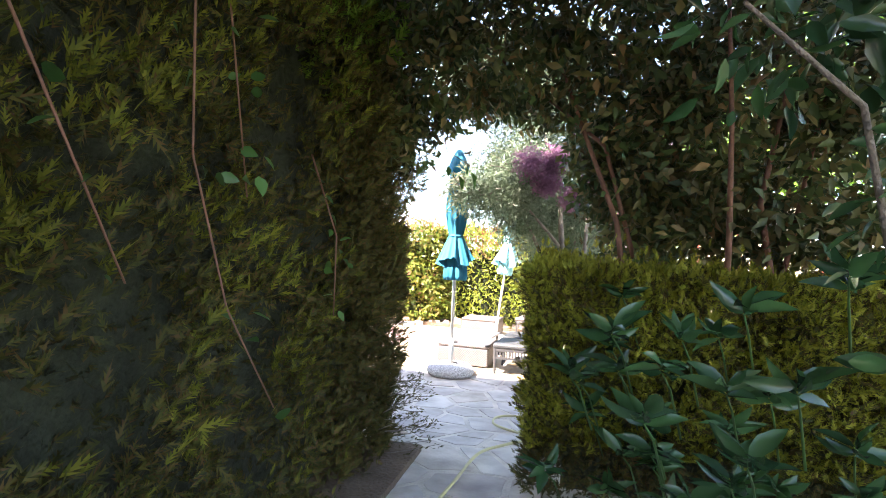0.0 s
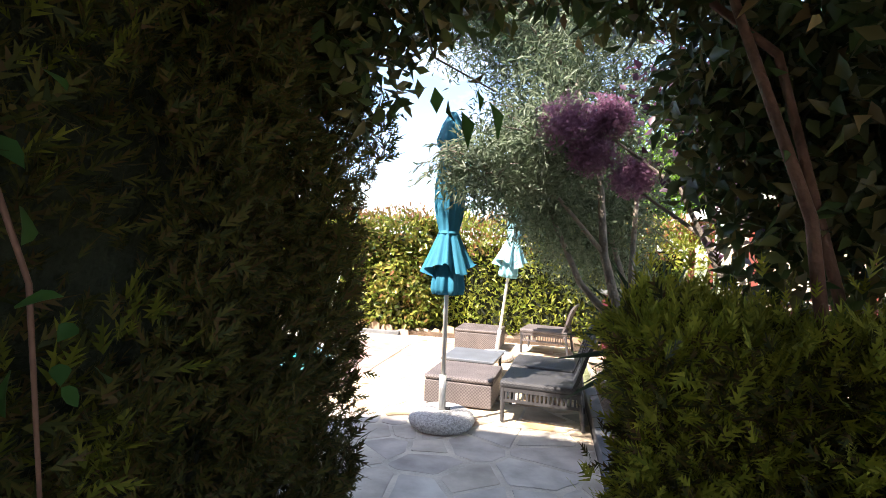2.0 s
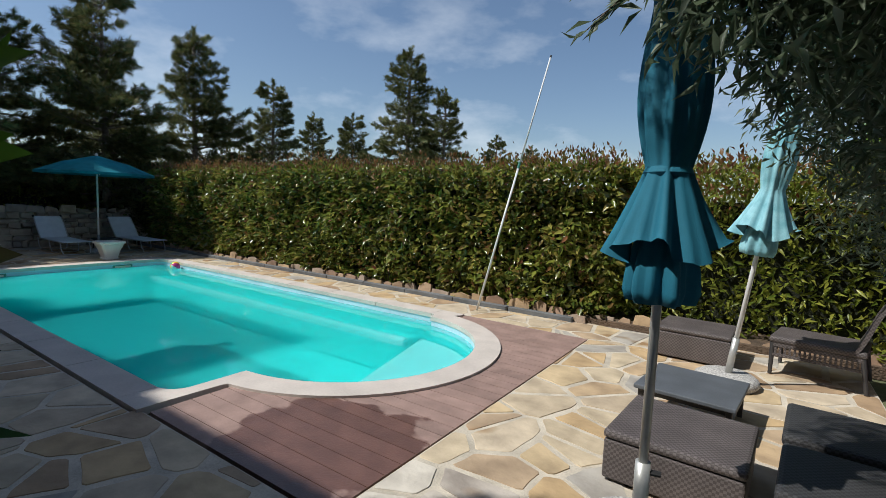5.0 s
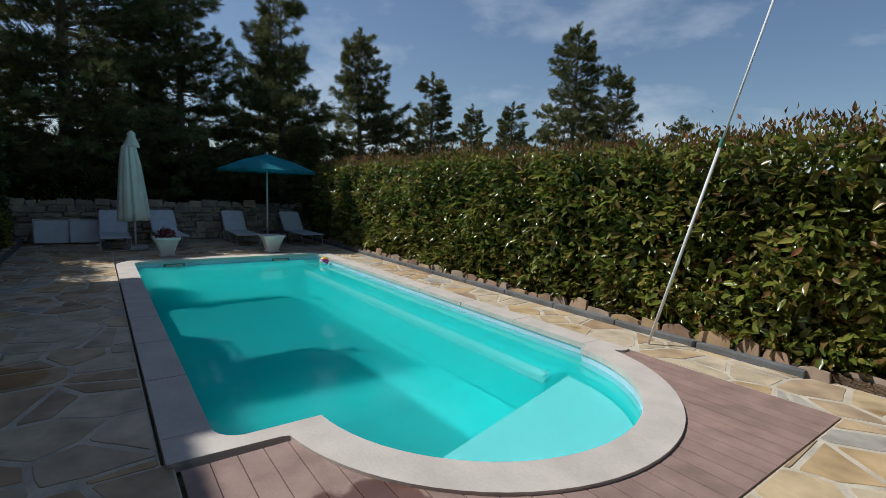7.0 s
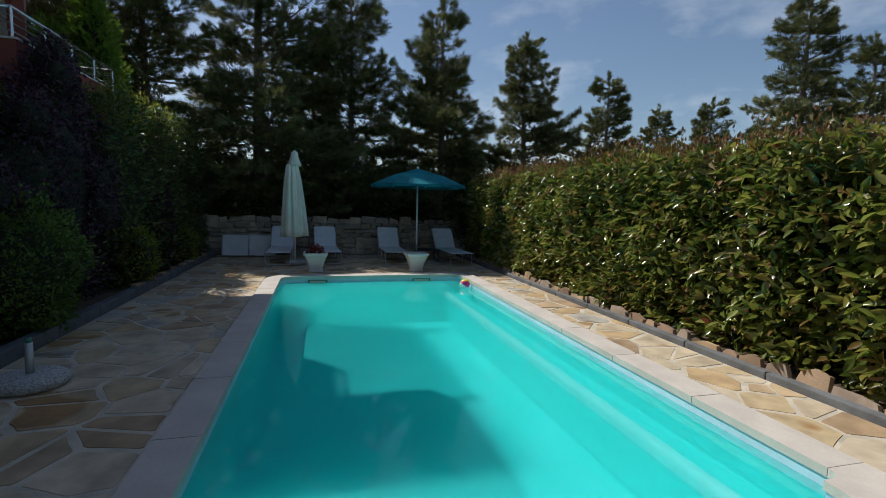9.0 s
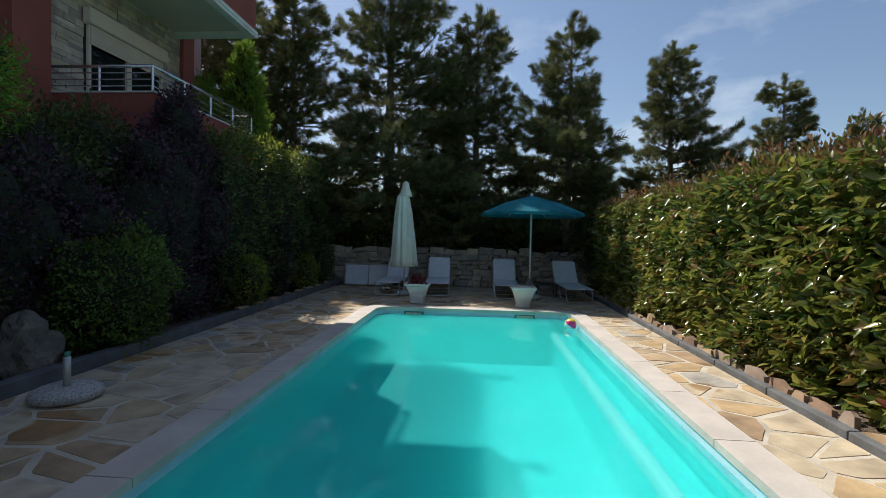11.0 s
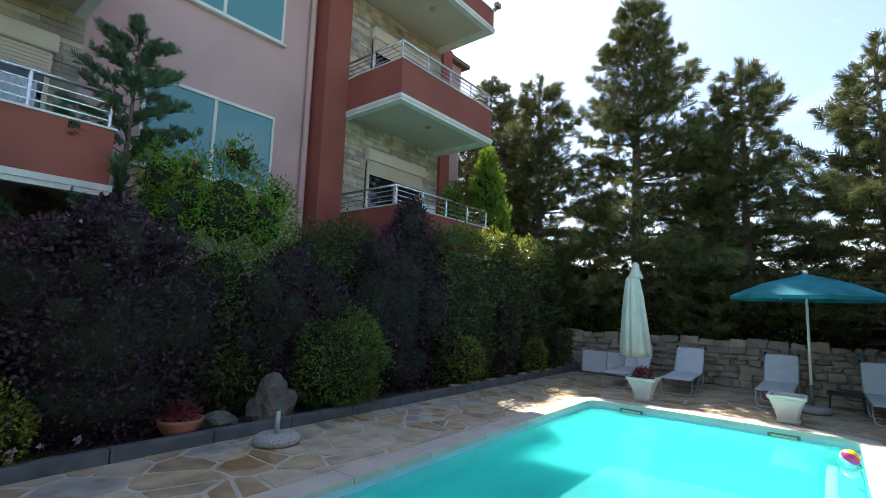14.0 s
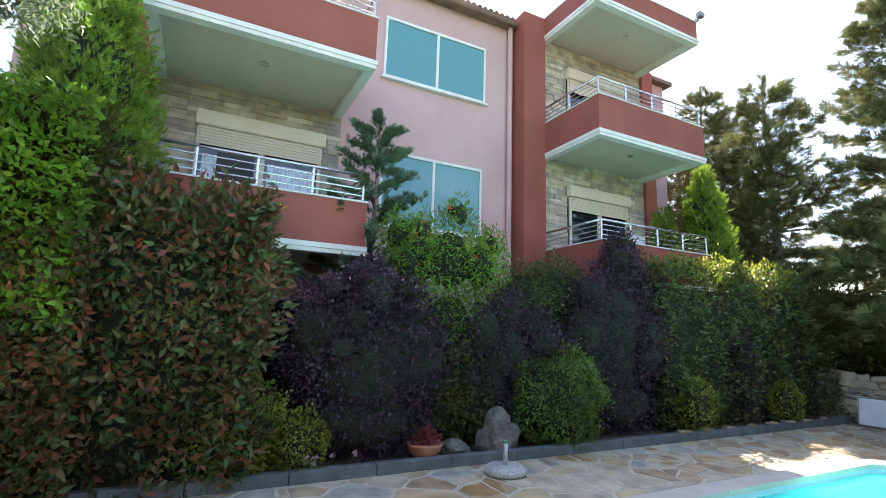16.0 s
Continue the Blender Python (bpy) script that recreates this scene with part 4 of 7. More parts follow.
def house_window(x0, x1, z0, z1, y, n=2, glass=None, sill=True):
    wdw = hp("window", box(x0 - 0.02, x1 + 0.02, y - 0.05, y + 0.004, z0 - 0.02, z1 + 0.02), M_DARKGLASS, "white-framed tinted window")
    b = bmesh.new()
    for a, c, d, e in ((x0 - 0.05, x1 + 0.05, z1, z1 + 0.06), (x0 - 0.05, x1 + 0.05, z0 - 0.06, z0), (x0 - 0.05, x0, z0, z1), (x1, x1 + 0.05, z0, z1)):
        add_box(b, a, c, y, y + 0.05, d, e)
    for i in range(1, n):
        xx = x0 + (x1 - x0) * i / n
        add_box(b, xx - 0.03, xx + 0.03, y, y + 0.045, z0, z1)
    hp("frame", b, M_TRIM, "", wdw)
    for i in range(n):
        a, c = x0 + (x1 - x0) * i / n + (0.03 if i else 0), x0 + (x1 - x0) * (i + 1) / n - (0.03 if i < n - 1 else 0)
        hp("pane", box(a, c, y + 0.006, y + 0.022, z0, z1), glass or M_TEALGLASS, "", wdw)
    if sill:
        hp("sill", box(x0 - 0.1, x1 + 0.1, y, y + 0.10, z0 - 0.10, z0 - 0.062), M_TRIM, "", wdw)


house_window(-8.82, -6.44, 6.90, 8.17, PW_Y)
house_window(-8.77, -6.50, 3.75, 5.19, PW_Y)


def balcony_door(x0, x1, z0, z1, y, curtain, drop):
    d = hp("balcony_door", box(x0, x1, y - 0.05, y + 0.03, z0, z1 - 0.28), M_DARKGLASS, "glazed balcony door under a roller shutter")
    b = bmesh.new()
    for a, c in ((x0, x0 + 0.06), ((x0 + x1) / 2 - 0.06, (x0 + x1) / 2 + 0.06), (x1 - 0.06, x1)):
        add_box(b, a, c, y + 0.03, y + 0.075, z0, z1 - 0.28)
    add_box(b, x0, x1, y + 0.03, y + 0.07, z0, z0 + 0.1)
    hp("door_frame", b, M_SHUTTER, "", d)
    hp("shutter_box", box(x0 - 0.05, x1 + 0.05, y, y + 0.16, z1 - 0.28, z1, 0.03), M_SHUTTER, "cream roller shutter box", d)
    for i in range(drop):
        hp("slat", box(x0 + 0.03, x1 - 0.03, y + 0.08, y + 0.10, z1 - 0.28 - (i + 1) * 0.055 + 0.004, z1 - 0.28 - i * 0.055, 0.004), M_SHUTTER, "", d)
    if curtain:
        for s in (0, 1):
            a = x0 + 0.12 + s * (x1 - x0) / 2
            c = a + (x1 - x0) / 2 - 0.24
            bm_ = bmesh.new()
            n_ = 40
            prev = None
            for i in range(n_ + 1):
                xx = a + (c - a) * i / n_
                yy = y + 0.045 + 0.012 * math.sin(i * 1.9)
                cur = (bm_.verts.new((xx, yy, z0)), bm_.verts.new((xx, yy, z1 - 0.75)))
                if prev:
                    bm_.faces.new((prev[0], cur[0], cur[1], prev[1]))
                prev = cur
            hp("curtain", bm_, M_CURTAIN, "pale blue pleated curtain", d)


balcony_door(-5.25, -3.15, 2.9, 5.25, -0.70, True, 6)
balcony_door(-12.9, -11.0, 2.9, 5.15, -0.37, False, 6)
balcony_door(-12.9, -11.0, 5.9, 8.15, -0.37, False, 6)
# ground-floor door seen between the shrubs
gd = hp("door", box(-5.35, -4.45, PW_Y, PW_Y + 0.03, 0.0, 2.1), M_DARKGLASS, "dark glazed ground-floor door")
hp("door_frame", box(-4.45, -4.38, PW_Y, PW_Y + 0.06, 0.0, 2.15), M_ALU, "", gd)
# gridded window high on the facade
gw = hp("window", box(-2.0, -0.75, PW_Y - 0.02, PW_Y + 0.01, 6.4, 8.4), M_DARKGLASS, "gridded glass-block window")
for i in range(7):
    hp("glazing_bar", box(-2.0 + i * 0.2, -1.98 + i * 0.2, PW_Y + 0.01, PW_Y + 0.04, 6.4, 8.4), M_TRIM, "", gw)
for i in range(11):
    hp("glazing_bar", box(-2.0, -0.75, PW_Y + 0.01, PW_Y + 0.035, 6.4 + i * 0.2, 6.42 + i * 0.2), M_TRIM, "", gw)


# ---------------- hedges and shrubs ----------------
def inside(b, g):
    return box(b[0] + g, b[1] - g, b[2] + g, b[3] - g, b[4], b[5] - g)


# clipped laurel hedge along the sunny side
h = thing("hedge", (-8, 9.8, 0), "tall clipped glossy green hedge with reddish young tops", "hedge")
HB = (-15.6, -2.6, 9.32, 10.5, 0.12, 2.17)


def at_thing(ob, t):
    """Keep the world place of a part made in world metres."""
    ob.matrix_basis = t.matrix_basis.inverted() @ ob.matrix_basis
    return ob


def crown(t, pts, nrm, size, mat, shape=BROAD, width=0.45, out=0.7, wild=0.8, lift=0.0, name="crown", label="", vary=0.35):
    return at_thing(leaves(name, pts, nrm, size, mat, t, shape, width, out, wild, lift, vary, label), t)


P, N = hedge_points(HB, 32000, 0.42, "y-x+x-", 0.15)
crown(h, P, N, 0.125, L_LAUREL, FULL, 0.42, lift=-0.1, name="foliage")
P, N = hedge_points((HB[0], HB[1], HB[2] - 0.03, HB[3], 0.2, HB[5]), 900, 0.2, "y-", 0.15)
crown(h, P, N, 0.10, L_LAURELTOP, FULL, 0.42, lift=0.1, name="young_or_lit_growth", label="reddish young shoots")
P, N = hedge_points((HB[0], HB[1], HB[2], HB[3], HB[4], HB[5] + 0.02), 9000, 0.3, "z+", 0.14)
crown(h, P, N, 0.08, L_LAUREL, lift=0.5, name="foliage")
P, N = hedge_points((HB[0], HB[1], HB[2] - 0.02, HB[3], HB[5] - 0.1, HB[5] + 0.06), 6500, 0.2, "z+y-", 0.16)
P[:, 2] += rng.uniform(0, 1, len(P)) ** 4 * 0.22
crown(h, P, N, 0.07, L_LAURELTOP, lift=0.9, name="young_or_lit_growth", label="reddish young shoots")
at_thing(part("shade_core", inside(HB, 0.30), M_CORE, h), h)
for i in range(40):
    xx = HB[0] + 0.2 + i * 0.32
    at_thing(stem("stem", h, [(xx, 9.6, 0.05), (xx + 0.05, 9.55, 0.5), (xx - 0.03, 9.5, 1.0)], 0.02, 0.01), h)

# looser bright shrubs that carry the hedge on
h = thing("hedge", (-0.5, 10.2, 0), "loose bright yellow-green shrub hedge behind the seats", "hedge")
B2 = (-2.7, 2.4, 9.55, 10.9, 0.1, 2.15)
P, N = hedge_points(B2, 11000, 0.55, "y-x-z+", 0.3, 1.3)
crown(h, P, N, 0.125, L_LIGHT, width=0.3, lift=0.15, name="foliage")
P, N = hedge_points((B2[0], B2[1], B2[2], B2[3], 1.5, 2.25), 2500, 0.3, "y-z+", 0.3)
crown(h, P, N, 0.09, L_LAURELTOP, lift=0.6, name="young_or_lit_growth", label="reddish young shoots")
at_thing(part("shade_core", inside(B2, 0.42), M_CORE, h), h)

# dark conifer hedge beside the entrance
h = thing("hedge", (-1.8, 1, 0), "tall dark shaggy thuja hedge beside the way in", "hedge")
B3 = (-2.6, -1.145, -2.6, 2.68, 0.05, 3.7)
P, N = hedge_points(B3, 58000, 0.34, "x+y+", 0.13, 1.8, 0.0)
gap = lumps(P, 1.0, 2.2)
keep = (gap > -0.22) | (P[:, 1] > 1.7)
P, N = P[keep], N[keep]
N[:, 2] += 0.3
crown(h, P, unit(N), 0.082, L_THUJA, SPRAY, 0.8, 0.7, 1.3, 0.5, name="foliage")
# lit tufts painted by leaf colour, only on the stretch before y 1.75
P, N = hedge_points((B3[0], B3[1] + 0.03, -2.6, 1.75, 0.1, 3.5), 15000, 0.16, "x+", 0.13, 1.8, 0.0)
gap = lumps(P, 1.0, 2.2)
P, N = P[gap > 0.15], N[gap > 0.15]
crown(h, P, N, 0.085, L_THUJALIT, SPRAY, 0.8, 0.7, 0.9, 1.0, name="young_or_lit_growth", label="yellow-green sprays coloured as if lit from above")
P, N = hedge_points((-2.2, B3[1], 1.7, 2.68, 0.05, 3.7), 17000, 0.3, "x+y+", 0.11, 1.8, 0.0)
N[:, 2] += 0.3
crown(h, P, unit(N), 0.085, L_THUJA, SPRAY, 0.9, 0.7, 1.3, 0.5, name="foliage")
at_thing(part("shade_core", inside(B3, 0.24), M_CORE, h), h)
for i in range(9):
    yy = -2.2 + i * 0.58
    at_thing(stem("stem", h, [(-1.62, yy, 0), (-1.56, yy + 0.05, 1.2), (-1.62, yy, 3.0)], 0.022, 0.010, M_REDBARK), h)

# loose twigs that stick out at the hedge foot
P, N = [], []
rt = random.Random(21)
for i in range(16):
    b0 = Vector((-1.12, 2.3 + 0.05 * rt.uniform(-3, 5), 0.06 + 0.03 * i))
    tip = b0 + Vector((rt.uniform(0.18, 0.40) * (1.2 - 0.03 * i), rt.uniform(-0.1, 0.25), rt.uniform(0.0, 0.16)))
    at_thing(stem("twig", h, [b0, b0.lerp(tip, 0.5) + Vector((0, 0, -0.01)), tip], 0.004, 0.0015, sides=5), h)
    for j in range(34):
        P.append(b0.lerp(tip, 0.15 + 0.85 * rt.random()) + Vector((rt.uniform(-.03, .03), rt.uniform(-.03, .03), rt.uniform(-.03, .03))))
        N.append((tip - b0).normalized() + Vector((0, rt.uniform(-.6, .6), rt.uniform(-.3, .6))))
crown(h, np.array(P), unit(np.array(N)), 0.036, L_THUJA, SPRAY, 0.8, 1.0, 0.6, 0.1, name="twig_sprays", label="loose dark twigs at the foot")

# low conifer hedge on the other side of the way in
h = thing("hedge", (0.9, 2.4, 0), "low clipped thuja hedge with yellow-green tips", "hedge")
B4 = (-0.11, 2.3, 1.95, 2.46, 0.05, 1.36)
P, N = hedge_points(B4, 30000, 0.22, "x-y-y+z+", 0.09, 2, 0.03)
N[:, 2] += 0.3
crown(h, P, unit(N), 0.072, L_THUJA, SPRAY, 0.9, 0.8, 0.9, 0.4, name="foliage")
P, N = hedge_points((B4[0], B4[1], B4[2], B4[3], 0.35, B4[5] + 0.03), 15000, 0.1, "x-y-z+", 0.09, 2)
crown(h, P, N, 0.074, L_TIPS, SPRAY, 1.0, 0.8, 0.9, 0.7, name="young_or_lit_growth", label="yellow-green tips")
at_thing(part("shade_core", inside(B4, 0.2), M_CORE, h), h)

# evergreen arch over the way in
h = thing("shrub_arch", (0.6, 2.3, 0), "dark leafy evergreen arch grown over the way in", "shrub")
# masses centred before y 1.7 are unseen, added to keep light off the way
blobs = [(-0.75, 2.2, 2.95, 0.75, 0.5, 0.62), (0.0, 2.3, 2.96, 0.8, 0.5, 0.6), (0.82, 2.4, 2.60, 0.75, 0.5, 0.85), (1.5, 2.3, 2.4, 0.9, 0.6, 1.0), (0.5, 2.3, 3.3, 1.2, 0.7, 0.6), (-0.7, 1.0, 3.2, 0.9, 0.9, 0.45), (0.6, 0.8, 3.1, 1.2, 1.0, 0.5), (2.1, 1.2, 2.9, 0.6, 1.2, 0.7), (2.2, -0.4, 2.8, 0.5, 1.3, 0.8), (0.3, -0.8, 3.1, 1.6, 0.9, 0.45), (0.64, 2.85, 1.75, 0.34, 0.22, 0.5), (0.95, 2.45, 1.75, 0.55, 0.3, 0.55), (1.7, 2.4, 1.8, 0.6, 0.35, 0.7), (-0.10, 2.4, 2.62, 0.32, 0.3, 0.28), (-0.85, 2.25, 2.64, 0.36, 0.35, 0.36), (-0.5, 2.3, 2.70, 0.4, 0.35, 0.3), (-1.08, 2.4, 2.42, 0.26, 0.28, 0.42), (0.52, 2.85, 2.42, 0.46, 0.28, 0.55), (0.30, 2.65, 2.12, 0.27, 0.22, 0.42), (-0.2, 1.6, 3.35, 1.2, 0.6, 0.4), (0.62, 2.55, 1.95, 0.30, 0.25, 0.5)]
P, N = blob_points(blobs, 58000, 0.98, -1)
crown(h, P, N, 0.082, L_ARCH, out=0.3, wild=1.0, lift=-0.2, name="foliage")
P, N = blob_points([blobs[2], blobs[3], blobs[10], blobs[11], blobs[12], blobs[17], blobs[18]], 4000, 0.98, -1)
crown(h, P, N, 0.085, L_ARCH, out=0.3, wild=1.0, lift=-0.2, name="foliage")
P, N = blob_points(blobs[:5], 700, 0.5, -1)
crown(h, P, N, 0.09, L_BROWN, out=0.2, lift=-0.7, name="dry_leaves", label="dry brown hanging leaves")
for p in ([(1.3, 2.2, 0), (1.25, 2.2, 1.2), (1.12, 2.1, 1.8), (1.2, 2.0, 2.4), (1.1, 2.1, 3.0)], [(0.75, 2.4, 0), (0.55, 2.4, 1.3), (0.3, 2.35, 2.2), (-0.4, 2.3, 2.8)], [(1.25, 2.2, 0), (1.3, 2.25, 1.4), (1.5, 2.2, 2.6)], [(0.5, 2.35, 0.9), (0.38, 2.3, 1.7), (0.15, 2.25, 2.3), (0.0, 2.2, 2.7)], [(1.02, 2.22, 0), (0.97, 2.15, 1.1), (0.90, 1.88, 1.6), (0.88, 1.82, 2.2), (0.84, 1.8, 3.0)]):
    at_thing(stem("stem", h, p, 0.022, 0.009, M_REDBARK), h)
# a leafy twig that hangs into the opening
P = np.array([(-0.66 + 0.035 * i, 1.95 + 0.01 * i, 2.0 - 0.03 * (i % 3)) for i in range(5)])
at_thing(stem("stem", h, [(-0.75, 2.1, 2.3), (-0.68, 2.0, 2.1), (-0.5, 1.98, 1.99)], 0.004, 0.002), h)
crown(h, P, np.tile([0.2, 0.0, -1.0], (5, 1)), 0.085, L_VINE, width=0.5, out=1, wild=0.3, name="hanging_twig", label="green leaves hanging into the opening")

# big-leaved shrub by the low hedge
h = thing("shrub", (0.7, 1.2, 0), "shrub with glossy dark green leaf rosettes", "shrub")
rr = random.Random(3)
heads = [(0.10, 1.35, 0.9), (0.20, 1.75, 0.62), (0.0, 1.6, 0.35), (0.36, 1.7, 1.25), (0.15, 1.45, 0.85), (0.42, 1.3, 0.72), (0.30, 1.65, 1.0), (0.75, 1.5, 1.1), (0.55, 1.1, 0.5), (0.85, 1.2, 0.9), (0.62, 0.75, 0.8), (0.9, 0.6, 1.15), (1.0, 1.0, 1.4), (0.95, 0.3, 0.75), (0.75, 0.3, 0.45), (1.1, 0.2, 1.3), (1.2, 1.4, 1.35), (0.5, 0.5, 0.35), (1.3, 0.9, 1.7), (1.1, 0.4, 1.75), (0.28, 1.0, 0.35), (0.5, 1.6, 0.5)]
heads += [(0.25, 1.07, 1.13), (0.42, 1.0, 1.02), (0.52, 1.15, 1.12), (0.35, 0.92, 0.85), (0.62, 0.95, 0.97), (0.78, 0.82, 1.02), (0.3, 1.28, 0.95), (0.7, 1.05, 1.25), (0.9, 0.7, 0.6)]
heads += [(rr.uniform(0.3, 1.4), rr.uniform(0.9, 1.8), rr.uniform(0.1, 0.75)) for i in range(16)]
P, N = [], []
for hx, hy, hz in heads:
    at_thing(stem("stem", h, [(hx + 0.12, hy + 0.22, max(hz - 0.3, 0)), (hx + 0.05, hy + 0.1, hz - 0.08), (hx, hy, hz)], 0.005, 0.003, L_VINE), h)
    for i in range(11):
        a, e = i * 2.4, rr.uniform(0.0, 0.7)
        P.append((hx, hy, hz + 0.004 * i))
        N.append((math.cos(a) * math.cos(e), math.sin(a) * math.cos(e), math.sin(e)))
crown(h, np.array(P), np.array(N), 0.13, L_BIG, FULL, width=0.36, out=1.0, wild=0.35, name="leaves")
# its upper branches lean over the way
at_thing(stem("stem", h, [(1.1, 0.9, 0.0), (1.05, 0.8, 1.2), (0.8, 0.55, 1.85), (0.45, 0.35, 2.05)], 0.016, 0.005, M_BARK), h)
P, N = blob_points([(0.74, 0.55, 2.08, 0.40, 0.30, 0.20), (1.15, 0.65, 1.75, 0.30, 0.35, 0.35)], 230, 0.9, -1)
crown(h, P, N, 0.10, L_BIG, FULL, width=0.40, out=0.6, wild=0.8, lift=-0.3, name="leaves")

# vine trails on the dark hedge
h = thing("vine", (-1.0, 1.0, 0), "climbing vine with lobed green leaves and bare brown tendrils", "vine")
runs = [[(-0.95, 0.2, 3.0), (-0.86, 0.3, 2.2), (-0.88, 0.35, 1.7), (-0.84, 0.5, 1.2), (-0.80, 0.75, 0.8)], [(-0.98, 0.6, 3.1), (-0.9, 0.5, 2.3), (-0.86, 0.6, 1.6)], [(-0.95, 1.2, 1.9), (-0.82, 1.25, 1.5), (-0.84, 1.3, 1.1)], [(-1.0, -0.3, 2.6), (-0.86, -0.2, 1.9), (-0.84, 0.1, 1.3)]]
P, N = [], []
for p in runs:
    p = [(x_ - 0.22, y_, z_) for x_, y_, z_ in p]
    at_thing(stem("tendril", h, p, 0.005, 0.003, M_REDBARK), h)
    for _ in range(16):
        i = rr.randrange(len(p) - 1)
        f = rr.random()
        P.append([p[i][k_] + (p[i + 1][k_] - p[i][k_]) * f + rr.uniform(-0.08, 0.08) for k_ in range(3)])
        N.append((0.8, rr.uniform(-0.6, 0.6), rr.uniform(-0.6, 0.3)))
crown(h, np.array(P), unit(np.array(N)), 0.06, L_VINE, FULL, width=0.62, out=0.8, wild=0.5, name="leaves")


def shrub(name, blobs, n, size, mat, label, shape=BROAD, width=0.45, depth=0.4, shrink=0.7, lift=0.2, out=0.7, low=-0.97, category="shrub"):
    c = blobs[0]
    t = thing(name, (c[0], c[1], 0), label, category)
    p_, n_ = blob_points(blobs, n, depth, low)
    p_[:, 2] = np.maximum(p_[:, 2], 0.06)
    crown(t, p_, n_, size, mat, shape, width, out, 0.8, lift, name="foliage")
    for one in blobs:
        at_thing(blob_core("shade_core", [one], t, shrink), t)
    at_thing(stem("stem", t, [(c[0], c[1], 0.0), (c[0] + 0.03, c[1], c[2] * 0.6), (c[0], c[1], c[2])], 0.04, 0.02), t)
    return t


def tufted(blobs, n, seed, r0=0.2, r1=0.34):
    """Smaller uneven tufts on the upper and outer side of some rounded masses."""
    r = random.Random(seed)
    out = list(blobs)
    for i in range(n):
        b = r.choice(blobs[:-1] if len(blobs) > 1 else blobs)
        a, e = r.uniform(0.1, 3.04), r.uniform(-0.3, 1.4)
        k = r.uniform(r0, r1)
        out.append((b[0] + b[3] * math.cos(a) * math.cos(e) * 0.95, b[1] + b[4] * math.sin(a) * math.cos(e) * 0.85, b[2] + b[5] * math.sin(e) * 1.0, k, k * 0.8, k * r.uniform(0.8, 1.5)))
    return out


def tall_hedge(name, b, n, size, mat, label, faces="y+x-x+z+", bumpy=0.22, shape=BROAD, width=0.42):
    t = thing(name, ((b[0] + b[1]) / 2, (b[2] + b[3]) / 2, 0), label, "hedge")
    p_, n_ = hedge_points(b, n, 0.4, faces, bumpy, 1.2)
    p_[:, 2] += np.where(p_[:, 2] > b[5] - 0.3, rng.uniform(0, 1, len(p_)) ** 3 * 0.25, 0)
    crown(t, p_, n_, size, mat, shape, width, 0.7, 0.8, 0.2, name="foliage")
    at_thing(part("shade_core", inside(b, 0.34), M_CORE, t), t)
    return t


# shaded border below the house
t = tall_hedge("hedge", (-4.15, -1.75, 1.2, 2.66, 0.08, 3.0), 14000, 0.115, L_PHOTINIA, "tall red-brown leaved photinia hedge by the pool terrace")
p_, n_ = hedge_points((-2.6, -1.72, 2.5, 2.84, 0.08, 2.45), 3400, 0.14, "y+", 0.05, 1.2, 0.0)
crown(t, p_, n_, 0.105, L_PHOTINIA, BROAD, 0.42, 0.7, 0.8, 0.2, name="foliage")
p_, n_ = hedge_points((-2.5, -1.60, 2.5, 2.86, 1.6, 3.75), 2300, 0.14, "y+", 0.05, 1.2, 0.0)
crown(t, p_, n_, 0.095, L_POM, BROAD, 0.5, 0.7, 0.8, 0.0, name="climber_leaves", label="bright green creeper leaves")
p_, n_ = blob_points([(-4.1, 2.2, 3.0, 0.18, 0.15, 0.12)], 40, 0.6)
crown(t, p_, n_, 0.08, L_YELLOW, name="yellow_leaves", label="a few yellow leaves")
shrub("conical_thuja", [(-2.15, 1.75, 3.4, 0.75, 0.75, 1.0), (-2.1, 1.75, 4.3, 0.62, 0.62, 1.0), (-2.05, 1.7, 5.2, 0.42, 0.42, 0.8), (-1.6, 1.7, 3.2, 0.6, 0.6, 0.9)], 11000, 0.13, L_CONE, "bright green conical thuja above the hedge", SPRAY, 1.0, 0.3, 0.75, 0.8, category="tree")
shrub("box_bush", [(-4.1, 2.22, 0.55, 0.42, 0.36, 0.55), (-4.65, 2.3, 0.38, 0.32, 0.3, 0.36), (-3.75, 2.25, 0.35, 0.3, 0.3, 0.35)], 6500, 0.045, L_BOXYELLOW, "yellow-green small-leaved box bush", SMALL, 0.6, 0.3)
t = shrub("purple_shrub", tufted([(-5.5, 1.85, 1.2, 1.05, 0.6, 1.1), (-4.95, 1.8, 1.5, 0.6, 0.5, 0.75), (-6.2, 1.8, 1.3, 0.7, 0.5, 0.95), (-5.5, 1.8, 1.95, 0.7, 0.45, 0.5), (-5.5, 1.95, 0.5, 1.0, 0.45, 0.5)], 13, 1), 19000, 0.055, L_PURPLE, "wide dark purple-leaved shrub with pink tassels", SMALL, 0.6, 0.45)
p_, n_ = blob_points([(-5.4, 1.9, 2.3, 0.55, 0.3, 0.16), (-6.1, 2.0, 2.15, 0.35, 0.2, 0.1)], 130, 0.3, 0.0)
crown(t, p_, n_, 0.05, L_PINKPETAL, SMALL, 0.5, name="pink_tassels", label="pale pink flower tassels")["kind"] = "stuff"
